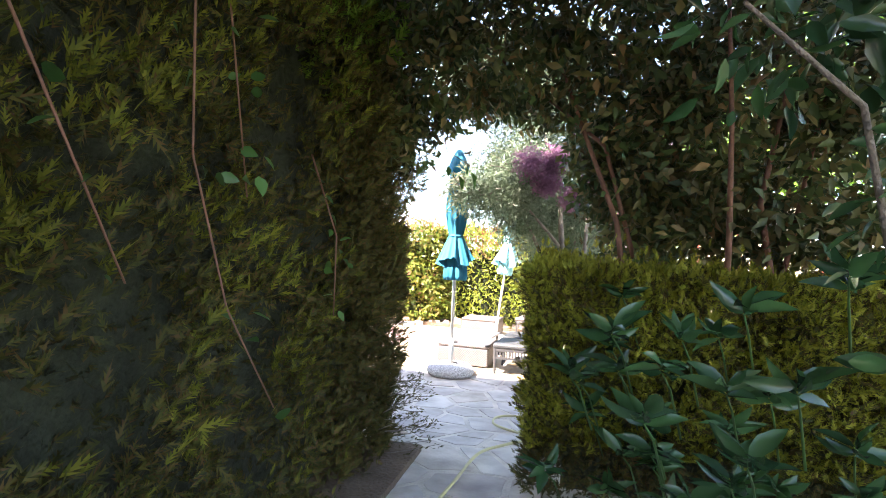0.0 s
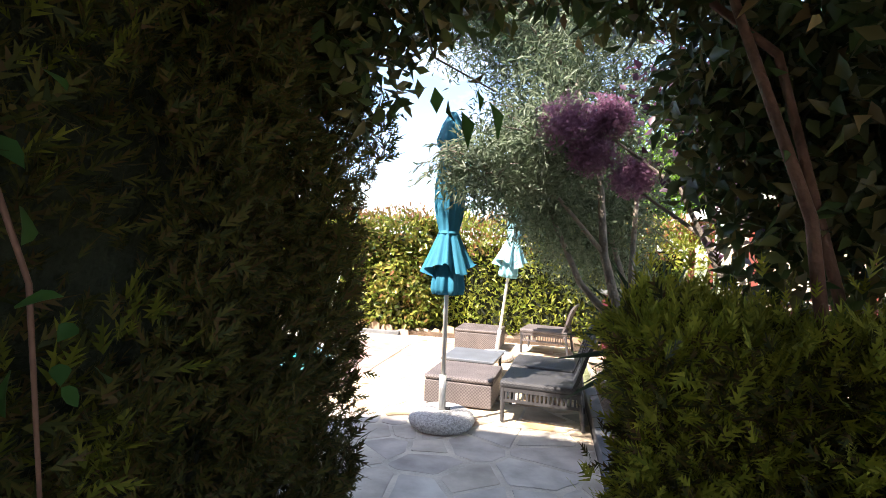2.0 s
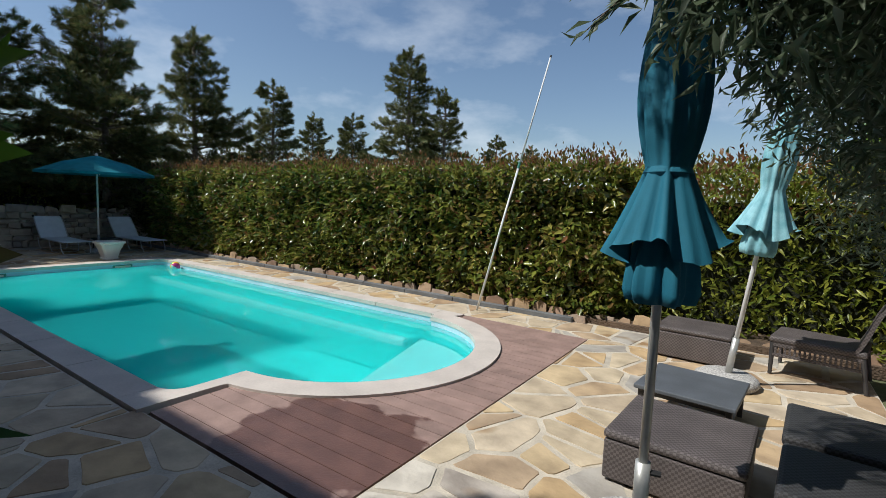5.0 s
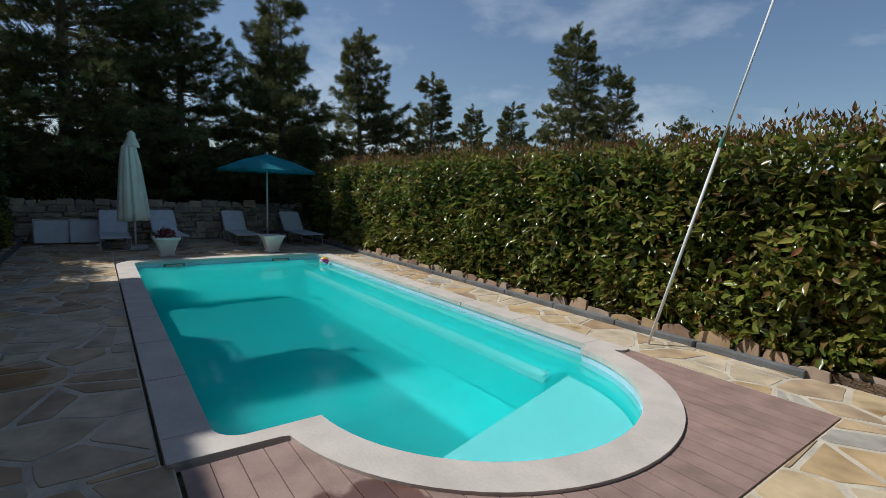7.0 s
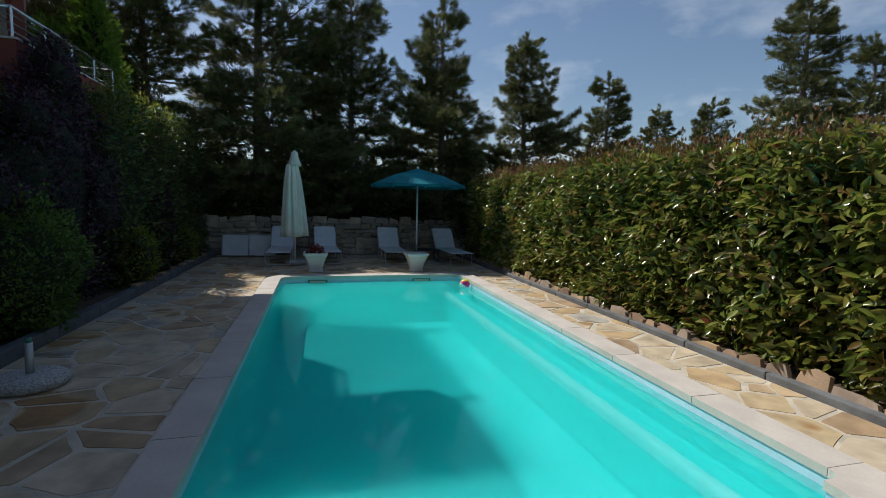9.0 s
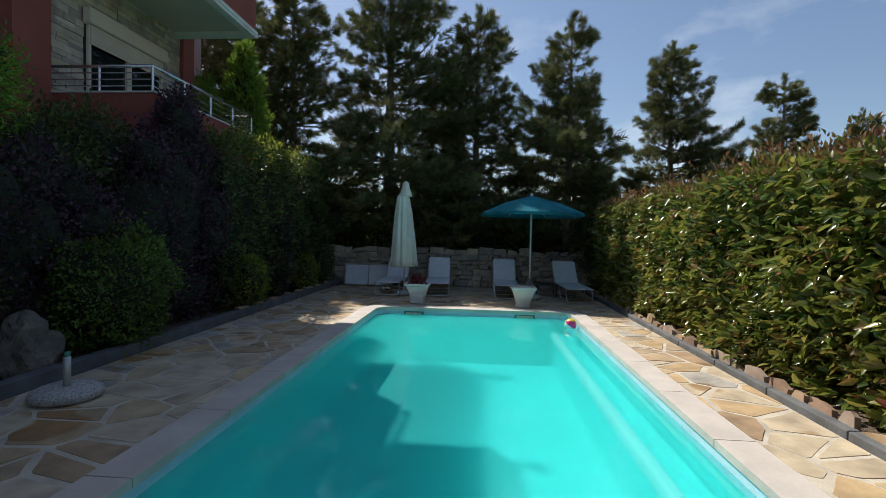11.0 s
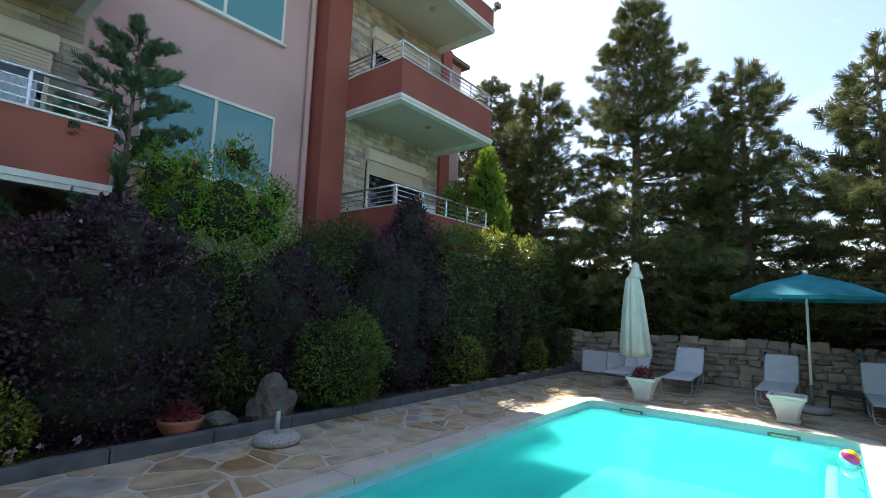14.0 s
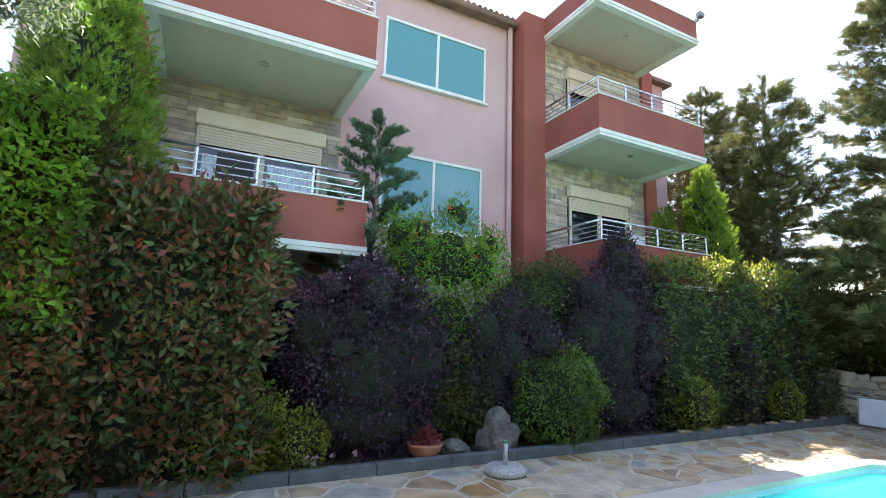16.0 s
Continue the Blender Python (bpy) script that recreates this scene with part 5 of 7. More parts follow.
t = shrub("pomegranate", tufted([(-6.85, 1.55, 2.75, 0.85, 0.6, 0.85), (-6.3, 1.5, 2.6, 0.5, 0.5, 0.6), (-7.45, 1.5, 2.7, 0.55, 0.5, 0.7), (-6.9, 1.5, 1.8, 0.8, 0.6, 0.8)], 9, 31), 11000, 0.065, L_POM, "bright green pomegranate bush with orange flowers", BROAD, 0.32, 0.6, 0.5)
p_, n_ = blob_points([(-6.85, 1.6, 2.75, 0.9, 0.65, 0.9)], 70, 0.15, -0.5)
crown(t, p_, n_, 0.055, L_RED, BROAD, 0.7, name="flowers", label="orange-red flowers")["kind"] = "stuff"
shrub("green_shrub", [(-7.1, 1.7, 0.7, 0.55, 0.35, 0.65), (-6.7, 1.7, 0.9, 0.5, 0.35, 0.6)], 4500, 0.075, L_MIXED, "dark green leafy shrub behind the stones")
shrub("purple_shrub", tufted([(-7.75, 1.8, 1.35, 0.6, 0.5, 0.65), (-8.2, 1.75, 1.2, 0.5, 0.45, 0.6), (-7.5, 1.75, 1.0, 0.5, 0.4, 0.7), (-7.9, 1.7, 0.5, 0.6, 0.4, 0.5)], 13, 2), 9000, 0.055, L_PURPLE, "feathery dark purple shrub", SMALL, 0.6, 0.5)
shrub("round_bush", [(-8.5, 2.12, 0.72, 0.72, 0.6, 0.72)], 9500, 0.045, L_BOX, "clipped rounded green bush", SMALL, 0.6, 0.14, 0.85, 0.2, 0.8, -0.95)
shrub("green_shrub", [(-8.6, 1.2, 2.1, 0.9, 0.5, 0.75), (-9.4, 1.2, 2.3, 0.8, 0.5, 0.8)], 6000, 0.07, L_MIXED, "tall dark green shrub under the balcony")
shrub("purple_shrub", tufted([(-10.1, 1.75, 1.6, 0.95, 0.55, 1.5), (-10.9, 1.6, 1.9, 0.75, 0.5, 1.2), (-9.5, 1.75, 1.5, 0.6, 0.5, 1.0), (-10.4, 1.65, 2.7, 0.6, 0.4, 0.55), (-10.1, 1.9, 0.5, 0.9, 0.4, 0.5)], 13, 3), 19000, 0.055, L_PURPLE, "tall dark purple shrub", SMALL, 0.6, 0.45)
t = tall_hedge("hedge", (-16.4, -10.8, 0.9, 2.35, 0.08, 2.95), 15000, 0.085, L_MIXED, "tall mixed green hedge with sunlit yellow top")
# sunlight on the hedge top is put in as a layer of yellower leaves
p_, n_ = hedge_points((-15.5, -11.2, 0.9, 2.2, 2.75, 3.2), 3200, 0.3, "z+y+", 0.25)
crown(t, p_, n_, 0.08, L_LIGHT, lift=0.7, name="young_or_lit_growth", label="yellow-green top leaves tinted as if sunlit")
shrub("purple_shrub", [(-13.1, 2.2, 0.95, 0.3, 0.25, 0.9)], 1800, 0.055, L_PURPLE, "slim dark purple shrub in the hedge", SMALL, 0.6, 0.4)
shrub("green_bush", [(-11.5, 2.35, 0.5, 0.4, 0.25, 0.5), (-14.2, 2.35, 0.45, 0.4, 0.25, 0.45)], 3000, 0.05, L_BOXYELLOW, "small yellow-green bush at the kerb", SMALL, 0.6, 0.3)
shrub("conical_thuja", [(-14.6, 0.6, 3.6, 0.65, 0.6, 1.2), (-14.6, 0.6, 4.7, 0.45, 0.45, 0.9), (-14.6, 0.6, 5.4, 0.25, 0.25, 0.6)], 5500, 0.14, L_CONE, "bright yellow-green conical thuja by the house", SPRAY, 1.0, 0.3, 0.7, 0.8, category="tree")
shrub("conical_thuja", [(-13.3, 0.4, 3.9, 0.28, 0.28, 0.8)], 1600, 0.12, L_CONE, "small yellow-green thuja by the balcony", SPRAY, 1.0, 0.3, 0.7, 0.8, category="tree")

# slim cedar before the facade
t = thing("cedar", (-5.85, 0.9, 0), "slim blue-green cedar with loose branches", "tree")
at_thing(stem("trunk", t, [(-5.85, 0.9, 0), (-5.83, 0.9, 2.5), (-5.85, 0.95, 5.0)], 0.07, 0.01), t)
P, N = [], []
for i in range(46):
    z = 2.0 + i * 0.064
    a = i * 2.4
    ln = 0.95 * (1 - (z - 2.0) / 3.4) ** 0.7 + 0.08
    tip = Vector((-5.85 + math.cos(a) * ln, 0.9 + math.sin(a) * ln * 0.8, z + 0.42 * ln))
    base = Vector((-5.85, 0.92, z))
    at_thing(stem("branch", t, [base, base.lerp(tip, 0.5) + Vector((0, 0, 0.02)), tip], 0.012, 0.004, sides=5), t)
    for j in range(84):
        f = 0.25 + 0.8 * rr.random()
        P.append(base.lerp(tip, f) + Vector((rr.uniform(-.06, .06), rr.uniform(-.06, .06), rr.uniform(-.05, .05))))
        N.append((tip - base).normalized() + Vector((rr.uniform(-.7, .7), rr.uniform(-.7, .7), rr.uniform(-.3, .5))))
crown(t, np.array(P), unit(np.array(N)), 0.13, L_CEDAR, TUFT, 0.9, 0.9, 0.5, 0.3)


# ---------------- tall conifers ----------------
def conifer(height, spread, seed, dense=1.0):
    """A ragged tiered conifer: trunk, limbs and flat drooping sprays."""
    r = random.Random(seed)
    t = thing("conifer", (0, 0, 0), "tall dark green conifer with ragged tiers behind the wall", "tree", "conifers round the garden")
    part("trunk", tube([(0, 0, 0), (0.05, 0.02, height * 0.4), (-0.04, 0.03, height * 0.75), (0, 0, height * 0.99)], 0.03 * height * 0.6, 0.015, 8), M_BARK, t, smooth=True)
    limb = bmesh.new()
    P_, N_ = [], []
    lean_to = r.uniform(0, math.tau)
    z = height * 0.10
    while z < height * 0.97:
        f = z / height
        for i in range(r.choice((5, 6, 6) if f < 0.6 else (4, 5, 6))):
            a = r.uniform(0, math.tau)
            ln = spread * (1 - f) ** 0.75 * r.uniform(0.45, 1.10) * (1 + 0.18 * math.cos(a - lean_to)) * min(1.0, 0.45 + 2.6 * f) + 0.14
            base = Vector((0, 0, z + r.uniform(-0.14, 0.14)))
            out_ = Vector((math.cos(a), math.sin(a), 0))
            droop = r.uniform(-0.22, 0.10) + 0.38 * f
            mid = base + out_ * ln * 0.6 + Vector((0, 0, droop * ln * 0.6))
            tip = base + out_ * ln + Vector((0, 0, droop * ln + 0.08 * ln))
            add_tube(limb, [base, mid, tip], 0.014 + 0.012 * ln, 0.004, 5, caps=False)
            side = Vector((-out_.y, out_.x, 0))
            for j in range(int((10 + 40 * ln) * dense)):
                g = 0.14 + 0.88 * r.random() ** 0.7
                p0 = base.lerp(mid, g / 0.6) if g < 0.6 else mid.lerp(tip, (g - 0.6) / 0.4)
                wd = 0.38 * ln * (1.12 - g) + 0.08
                k_ = r.uniform(-1, 1)
                P_.append(p0 + side * wd * k_ + Vector((0, 0, r.uniform(-0.10, 0.05) - 0.10 * abs(k_) * ln * 0.4)))
                d = (tip - base).normalized() * 0.8 + side * k_ * 0.7 + Vector((0, 0, r.uniform(-0.30, 0.28)))
                N_.append(d.normalized())
        z += r.uniform(0.20, 0.34)
    for j in range(26):
        P_.append(Vector((0, 0, height * r.uniform(0.93, 1.0))))
        N_.append(Vector((r.uniform(-.5, .5), r.uniform(-.5, .5), 1)).normalized())
    part("branchwork", limb, M_BARK, t)
    leaves("crown", np.array(P_), np.array(N_), 0.28, L_CONIFER, t, FAN, 0.95, 1.0, 0.45, 0.1)
    return t


c1 = conifer(8.6, 2.8, 1)
c1.matrix_basis = pose(-18.7, 6.2, 0)
c2 = conifer(7.6, 2.5, 2)
c2.matrix_basis = pose(-17.4, 8.9, 0)
c3 = conifer(11.5, 4.0, 3)
c3.matrix_basis = pose(-18.6, 3.4, 0)
for src, x_, y_, k_, tz in ((c2, -18.3, 12.1, 0.96, 100), (c1, -17.6, 0.6, 1.08, 60), (c2, -17.6, 14.9, 0.80, 200), (c1, -18.4, 17.6, 0.62, 20), (c1, -14.9, 20.2, 0.98, 140), (c2, -13.2, 20.6, 0.86, 250), (c2, -17.3, 19.0, 0.72, 30), (c3, -19.5, -2.6, 0.95, 80), (c2, -11.6, 22.6, 0.62, 300), (c1, -19.8, 9.6, 0.75, 210), (c2, -20.5, 5.0, 0.9, 270), (c2, -18.0, -1.0, 1.0, 10), (c1, -16.6, -1.6, 1.0, 330), (c1, -10.2, 23.4, 0.5, 90)):
    o = copy_thing(src, pose(x_, y_, 0, 0, 0, tz) @ Matrix.Scale(k_, 4))

# undergrowth behind the wall, and trees on the far side
shrub("undergrowth", [(-17.9, 4.0, 0.9, 0.9, 1.6, 1.0), (-17.9, 7.0, 0.8, 0.8, 1.6, 0.9), (-18.0, 9.8, 1.0, 0.9, 1.4, 1.2), (-17.9, 1.2, 1.2, 0.9, 1.4, 1.4)], 9000, 0.11, L_LIGHT, "loose yellow-green undergrowth behind the wall")
shrub("undergrowth", [(-19.6, y_, 1.5, 1.0, 1.5, 1.7 + 0.4 * math.sin(y_)) for y_ in (-3.0, -0.8, 1.4, 3.6, 5.8, 8.0, 10.2, 12.4, 14.6)], 16000, 0.16, L_CONIFER, "dark evergreen undergrowth below the conifers")
shrub("undergrowth", [(-16.6, 9.75, 1.2, 0.8, 0.75, 1.2)], 4500, 0.09, L_MIXED, "dark green shrub at the end of the hedge")
shrub("broad_tree", [(3.6, 13.5, 4.0, 2.4, 2.0, 2.0), (1.6, 12.8, 3.2, 1.5, 1.3, 1.4), (5.5, 12.0, 4.6, 2.2, 2.0, 2.2), (4.5, 6.0, 5.4, 2.2, 2.2, 1.5)], 15000, 0.16, L_POM, "leafy green tree behind the pergola", BROAD, 0.42, 0.6, 0.6, category="tree")

# ---------------- olive, smoke bush, yucca ----------------
t = thing("olive_tree", (0.60, 4.75, 0), "leaning many-stemmed olive tree with grey-green leaves", "tree")
limbs = [([(0.3, 4.85, 1.2), (0.2, 5.5, 1.8), (0.1, 6.2, 2.2), (0.0, 6.9, 2.3)], 0.028, 0.010), ([(0.60, 4.75, 0), (0.42, 4.72, 0.55), (0.22, 4.65, 1.0)], 0.06, 0.045), ([(0.22, 4.65, 1.0), (0.05, 4.55, 1.6), (0.0, 4.6, 2.3), (-0.2, 4.7, 3.0)], 0.042, 0.015), ([(0.22, 4.65, 1.0), (-0.1, 4.75, 1.35), (-0.35, 4.8, 1.9), (-0.75, 4.75, 2.4)], 0.035, 0.012), ([(0.3, 4.7, 0.8), (0.3, 4.85, 1.5), (0.35, 5.0, 2.2), (0.2, 5.1, 3.0)], 0.032, 0.012), ([(0.05, 4.55, 1.6), (-0.3, 4.4, 2.0), (-0.9, 4.25, 2.2)], 0.02, 0.008), ([(0.0, 4.6, 2.2), (-0.2, 5.0, 3.0), (-0.5, 5.5, 3.8)], 0.022, 0.008)]
for i, (p, a, b) in enumerate(limbs):
    at_thing(stem("trunk" if i == 1 else "limb", t, p, a, b), t)
# masses centred above z 3.5 are added to shade the leaves below
ob_ = [(-0.32, 4.6, 2.6, 0.55, 0.5, 0.6), (0.15, 4.8, 2.75, 0.75, 0.7, 0.7), (-0.15, 5.5, 2.3, 0.7, 0.7, 0.7), (0.30, 5.3, 2.0, 0.4, 0.5, 0.5), (-0.88, 4.08, 2.12, 0.32, 0.25, 0.24), (-0.75, 4.25, 2.15, 0.36, 0.3, 0.28), (-0.4, 4.2, 2.35, 0.4, 0.4, 0.4), (-0.2, 5.2, 3.1, 0.7, 0.7, 0.6), (0.25, 5.9, 1.75, 0.5, 0.5, 0.5), (-1.0, 5.8, 3.9, 0.8, 0.7, 0.5), (-0.2, 5.2, 3.9, 0.9, 0.9, 0.6), (-0.3, 6.3, 3.6, 0.9, 0.8, 0.6), (-0.15, 4.4, 3.3, 0.6, 0.6, 0.5)]
P, N = blob_points(ob_, 25000, 0.95, -1, 0.15)
crown(t, P, N, 0.075, L_OLIVE, BROAD, 0.2, 0.35, 1.0, 0.0)
P, N = blob_points([ob_[4], ob_[5], ob_[6], (-0.35, 4.6, 1.95, 0.35, 0.3, 0.4), (-0.15, 5.5, 2.2, 0.6, 0.6, 0.7), (-0.35, 5.0, 2.5, 0.5, 0.5, 0.4), (-0.50, 5.1, 1.98, 0.34, 0.4, 0.36), (-0.5, 4.5, 2.25, 0.35, 0.3, 0.3)], 9500, 0.95, -1, 0.15)
crown(t, P, N, 0.07, L_OLIVE, BROAD, 0.2, 0.35, 1.0, -0.2)
P, N = blob_points([(-0.88, 4.32, 2.30, 0.30, 0.34, 0.28), (-0.75, 5.7, 2.2, 0.34, 0.4, 0.36), (-0.62, 6.2, 2.3, 0.4, 0.4, 0.45), (-0.28, 6.5, 1.75, 0.42, 0.6, 0.5), (-0.3, 6.6, 2.4, 0.5, 0.6, 0.5), (0.1, 7.2, 1.65, 0.5, 0.5, 0.6), (0.2, 7.0, 2.4, 0.6, 0.6, 0.6), (-0.6, 5.6, 2.65, 0.5, 0.5, 0.4), (-0.75, 4.85, 2.6, 0.42, 0.4, 0.35), (-0.62, 4.55, 2.38, 0.40, 0.40, 0.36), (-0.42, 4.95, 2.28, 0.40, 0.42, 0.42), (-0.12, 5.45, 1.95, 0.45, 0.5, 0.5), (0.15, 6.0, 1.75, 0.5, 0.6, 0.6), (0.32, 6.7, 1.5, 0.5, 0.6, 0.6)], 13000, 0.95, -1, 0.12)
crown(t, P, N, 0.072, L_OLIVE, BROAD, 0.2, 0.35, 1.0, -0.1)
# made-up boughs above the view, there to shade parasol and lower olive leaves
P, N = blob_points([(-1.60, 4.2, 4.0, 0.55, 0.5, 0.28), (-2.08, 4.1, 3.9, 0.45, 0.42, 0.25), (-1.15, 4.75, 3.95, 0.6, 0.6, 0.3), (-1.2, 5.6, 4.2, 0.8, 0.7, 0.35), (-0.6, 5.9, 3.9, 0.8, 0.8, 0.4)], 12000, 0.95, -1, 0.12)
crown(t, P, N, 0.075, L_OLIVE, BROAD, 0.24, 0.35, 1.0, 0.0)
# limb invented to carry those unseen boughs
at_thing(stem("limb", t, [(-0.2, 4.7, 3.0), (-0.7, 4.7, 3.6), (-1.3, 4.35, 3.95), (-2.0, 4.15, 3.9)], 0.014, 0.005), t)
# sprigs that hang over the closed parasol
P, N = [], []
for i in range(16):
    b0 = Vector((-0.98 + rr.uniform(-.08, .1), 4.22 + rr.uniform(-.14, .14), 2.32 + rr.uniform(-.12, .1)))
    tip = b0 + Vector((rr.uniform(-0.36, -0.12), rr.uniform(-0.2, 0.1), rr.uniform(-0.26, 0.05)))
    at_thing(stem("twig", t, [b0, b0.lerp(tip, 0.5) + Vector((0, 0, 0.02)), tip], 0.004, 0.0015, sides=5), t)
    for j in range(15):
        P.append(b0.lerp(tip, 0.1 + 0.9 * j / 14))
        N.append((tip - b0).normalized() * 0.8 + Vector((rr.uniform(-.7, .7), rr.uniform(-.7, .7), rr.uniform(-.7, .4))))
crown(t, np.array(P), unit(np.array(N)), 0.065, L_OLIVE, BROAD, 0.24, 1.0, 0.25, 0.0, name="foliage")
for i in range(34):
    b_ = ob_[i % len(ob_)]
    c_ = Vector(b_[:3])
    d_ = Vector((rr.uniform(-1, 1), rr.uniform(-1, 1), rr.uniform(-0.6, 0.8)))
    at_thing(stem("twig", t, [c_, c_ + Vector((d_.x * b_[3] * .6, d_.y * b_[4] * .6, d_.z * b_[5] * .6)), c_ + Vector((d_.x * b_[3], d_.y * b_[4], d_.z * b_[5] - 0.05))], 0.009, 0.003, sides=5), t)

t = thing("smoke_bush", (0.95, 3.95, 0), "smoke bush with fluffy purple-pink plumes", "shrub")
for p in ([(0.95, 3.95, 0), (0.8, 3.9, 1.2), (0.4, 3.85, 2.0), (0.0, 3.8, 2.3)], [(0.95, 3.95, 0.6), (0.75, 3.9, 1.6), (0.45, 3.8, 2.4)], [(0.85, 3.9, 1.0), (0.6, 3.95, 1.7), (0.2, 4.0, 2.0)]):
    at_thing(stem("stem", t, p, 0.025, 0.008), t)
plumes = [(-0.26, 3.82, 2.40, 0.19, 0.16, 0.17), (-0.12, 3.85, 2.22, 0.15, 0.13, 0.13), (-0.02, 3.86, 2.44, 0.14, 0.13, 0.14), (0.14, 3.9, 2.08, 0.13, 0.12, 0.13)]
HAIR = spray(11, 0.5, 0.018)
for b_ in plumes:
    P, N = blob_points([b_], 2100, 0.98, -1)
    crown(t, P, N, 0.034, L_PLUME, HAIR, 1.2, 0.1, 1.2, 0.0, name="plume")
P, N = blob_points([(0.5, 3.9, 2.5, 0.5, 0.35, 0.5), (0.75, 3.9, 2.0, 0.3, 0.3, 0.5)], 420, 0.9, -1)
crown(t, P, N, 0.075, L_PURPLE, BROAD, 0.7, 0.4, name="foliage")

t = thing("yucca", (0.60, 5.05, 0), "dark yucca with long stiff pointed blades", "plant")
at_thing(stem("trunk", t, [(0.60, 5.05, 0), (0.57, 5.03, 0.4), (0.55, 5.02, 0.82)], 0.075, 0.06), t)
BLADE = (np.array([(0, -.5, 0), (0, .5, 0), (.5, -.55, .04), (.5, .55, .04), (1, 0, -.06), (.5, 0, -.01)], float), np.array([(0, 1, 5), (0, 5, 2), (1, 3, 5), (2, 5, 4), (5, 3, 4)]))
P, N = [], []
for i in range(120):
    a, e = i * 2.399, rr.uniform(-0.5, 1.25)
    N.append((math.cos(a) * math.cos(e), math.sin(a) * math.cos(e), math.sin(e)))
    P.append((0.55 + 0.03 * math.cos(a), 5.02 + 0.03 * math.sin(a), 0.82 + rr.uniform(-0.14, 0.1)))
blade_mesh = None
for p_, n_ in zip(P, N):
    bm_ = bmesh.new()
    vs_ = [bm_.verts.new((c_[0] * 0.72, c_[1] * 0.045, c_[2] * 0.72 + (0.006 if 2 <= k_ <= 3 else 0))) for k_, c_ in enumerate(BLADE[0])] if blade_mesh is None else []
    if blade_mesh is None:
        for f_ in BLADE[1]:
            bm_.faces.new([vs_[int(k_)] for k_ in f_])
        one = part("blade", bm_, L_YUCCA, t)
        blade_mesh = one.data
    else:
        bm_.free()
        one = new("blade", blade_mesh)
        one.parent = t
    d_ = Vector(n_).normalized()
    k_ = rr.uniform(0.8, 1.2)
    one.matrix_basis = Matrix.Translation((p_[0] - 0.60, p_[1] - 5.05, p_[2])) @ d_.to_track_quat("X", "Z").to_matrix().to_4x4() @ Matrix.Scale(k_, 4)


def rock(name, at, r, seed, label):
    t_ = thing(name, at, label, "rock")
    bm_ = bmesh.new()
    bmesh.ops.create_icosphere(bm_, subdivisions=3, radius=1)
    for v in bm_.verts:
        d = noise.noise(v.co * 1.1 + Vector((seed, 0, 0))) * 0.35 + noise.noise(v.co * 3 + Vector((0, seed, 0))) * 0.16
        v.co = Vector((v.co.x * r[0], v.co.y * r[1], v.co.z * r[2])) * (1 + d)
    lowest = min(v.co.z for v in bm_.verts)
    for v in bm_.verts:
        v.co.z = max(v.co.z, lowest * 0.6) - lowest * 0.6
    part("stone", bm_, M_ROCK, t_, smooth=False)
    return t_


rock("boulder", (-7.37, 2.24, 0.05), (0.30, 0.22, 0.28), 3.1, "upright weathered grey boulder in the bed")
rock("boulder", (-7.38, 2.22, 0.34), (0.19, 0.15, 0.17), 5.7, "smaller grey stone on top of a boulder")
rock("boulder", (-6.72, 2.2, 0.05), (0.20, 0.15, 0.12), 8.2, "low grey stone by the flower pot")
for i in range(9):
    rock("pebble", (0.36 + 0.11 * (i % 4) + rr.uniform(0, .05), 3.9 + 0.17 * i, 0.06), (0.05 + 0.03 * rr.random(), 0.05, 0.04), 20 + i, "pale pebble in the olive bed")["group"] = "pebbles in the olive bed"

# ---------------- parasols ----------------
def parasol_base(parent, r=0.27, h_=0.1):
    return part("base", lathe([(0.0, 0), (r * 0.93, 0), (r, h_ * 0.35), (r * 0.96, h_ * 0.7), (r * 0.8, h_), (0.05, h_ * 1.08), (0.0, h_ * 1.08)], 36), M_TERRAZZO, parent, "pebbled concrete base", smooth=True)


def folded_canopy(z_hem, z_neck, z_top, r_hem, r_neck, r_top, seed):
    """Hanging folds: ruffled skirt below a tie, slim bundle above."""
    prof, amp = [], []
    for i in range(9):
        f = i / 8
        prof.append((r_neck + (r_hem - r_neck) * (1 - f) ** 1.1, z_hem + (z_neck - z_hem) * f))
        amp.append(0.26 * (1 - f) + 0.1)
    for i in range(1, 12):
        f = i / 11
        bulge = math.sin(min(1, f * 1.25) * math.pi) * 0.55
        prof.append((r_neck * (1 - f) + r_top * f + r_neck * bulge * (1 - f * 0.5), z_neck + (z_top - z_neck) * f))
        amp.append(0.10 + 0.06 * math.sin(f * 3))
    sides = 72
    bm_ = bmesh.new()
    rings = []
    for i, (r, z) in enumerate(prof):
        ring = []
        for k_ in range(sides):
            a = k_ * math.tau / sides
            w_ = math.sin(a * 8 + seed) * 0.6 + math.sin(a * 13 + seed * 2 + i * 0.06) * 0.4
            rad = r * (1 + amp[i] * w_)
            zz = z + (0.05 * math.sin(a * 3 + seed) + 0.025 * w_ if i == 0 else 0.03 * math.sin(a * 3 + seed) * max(0, 1 - i / 5))
            ring.append(bm_.verts.new((rad * math.cos(a), rad * math.sin(a), zz)))
        rings.append(ring)
    for u_, v_ in zip(rings, rings[1:]):
        for k_ in range(sides):
            bm_.faces.new((u_[k_], u_[(k_ + 1) % sides], v_[(k_ + 1) % sides], v_[k_]))
    bm_.faces.new(rings[-1])
    return bm_


t = thing("parasol", (-1.25, 4.96, 0.012), "closed teal parasol tied up in a concrete base", "parasol")
parasol_base(t, 0.30, 0.12)
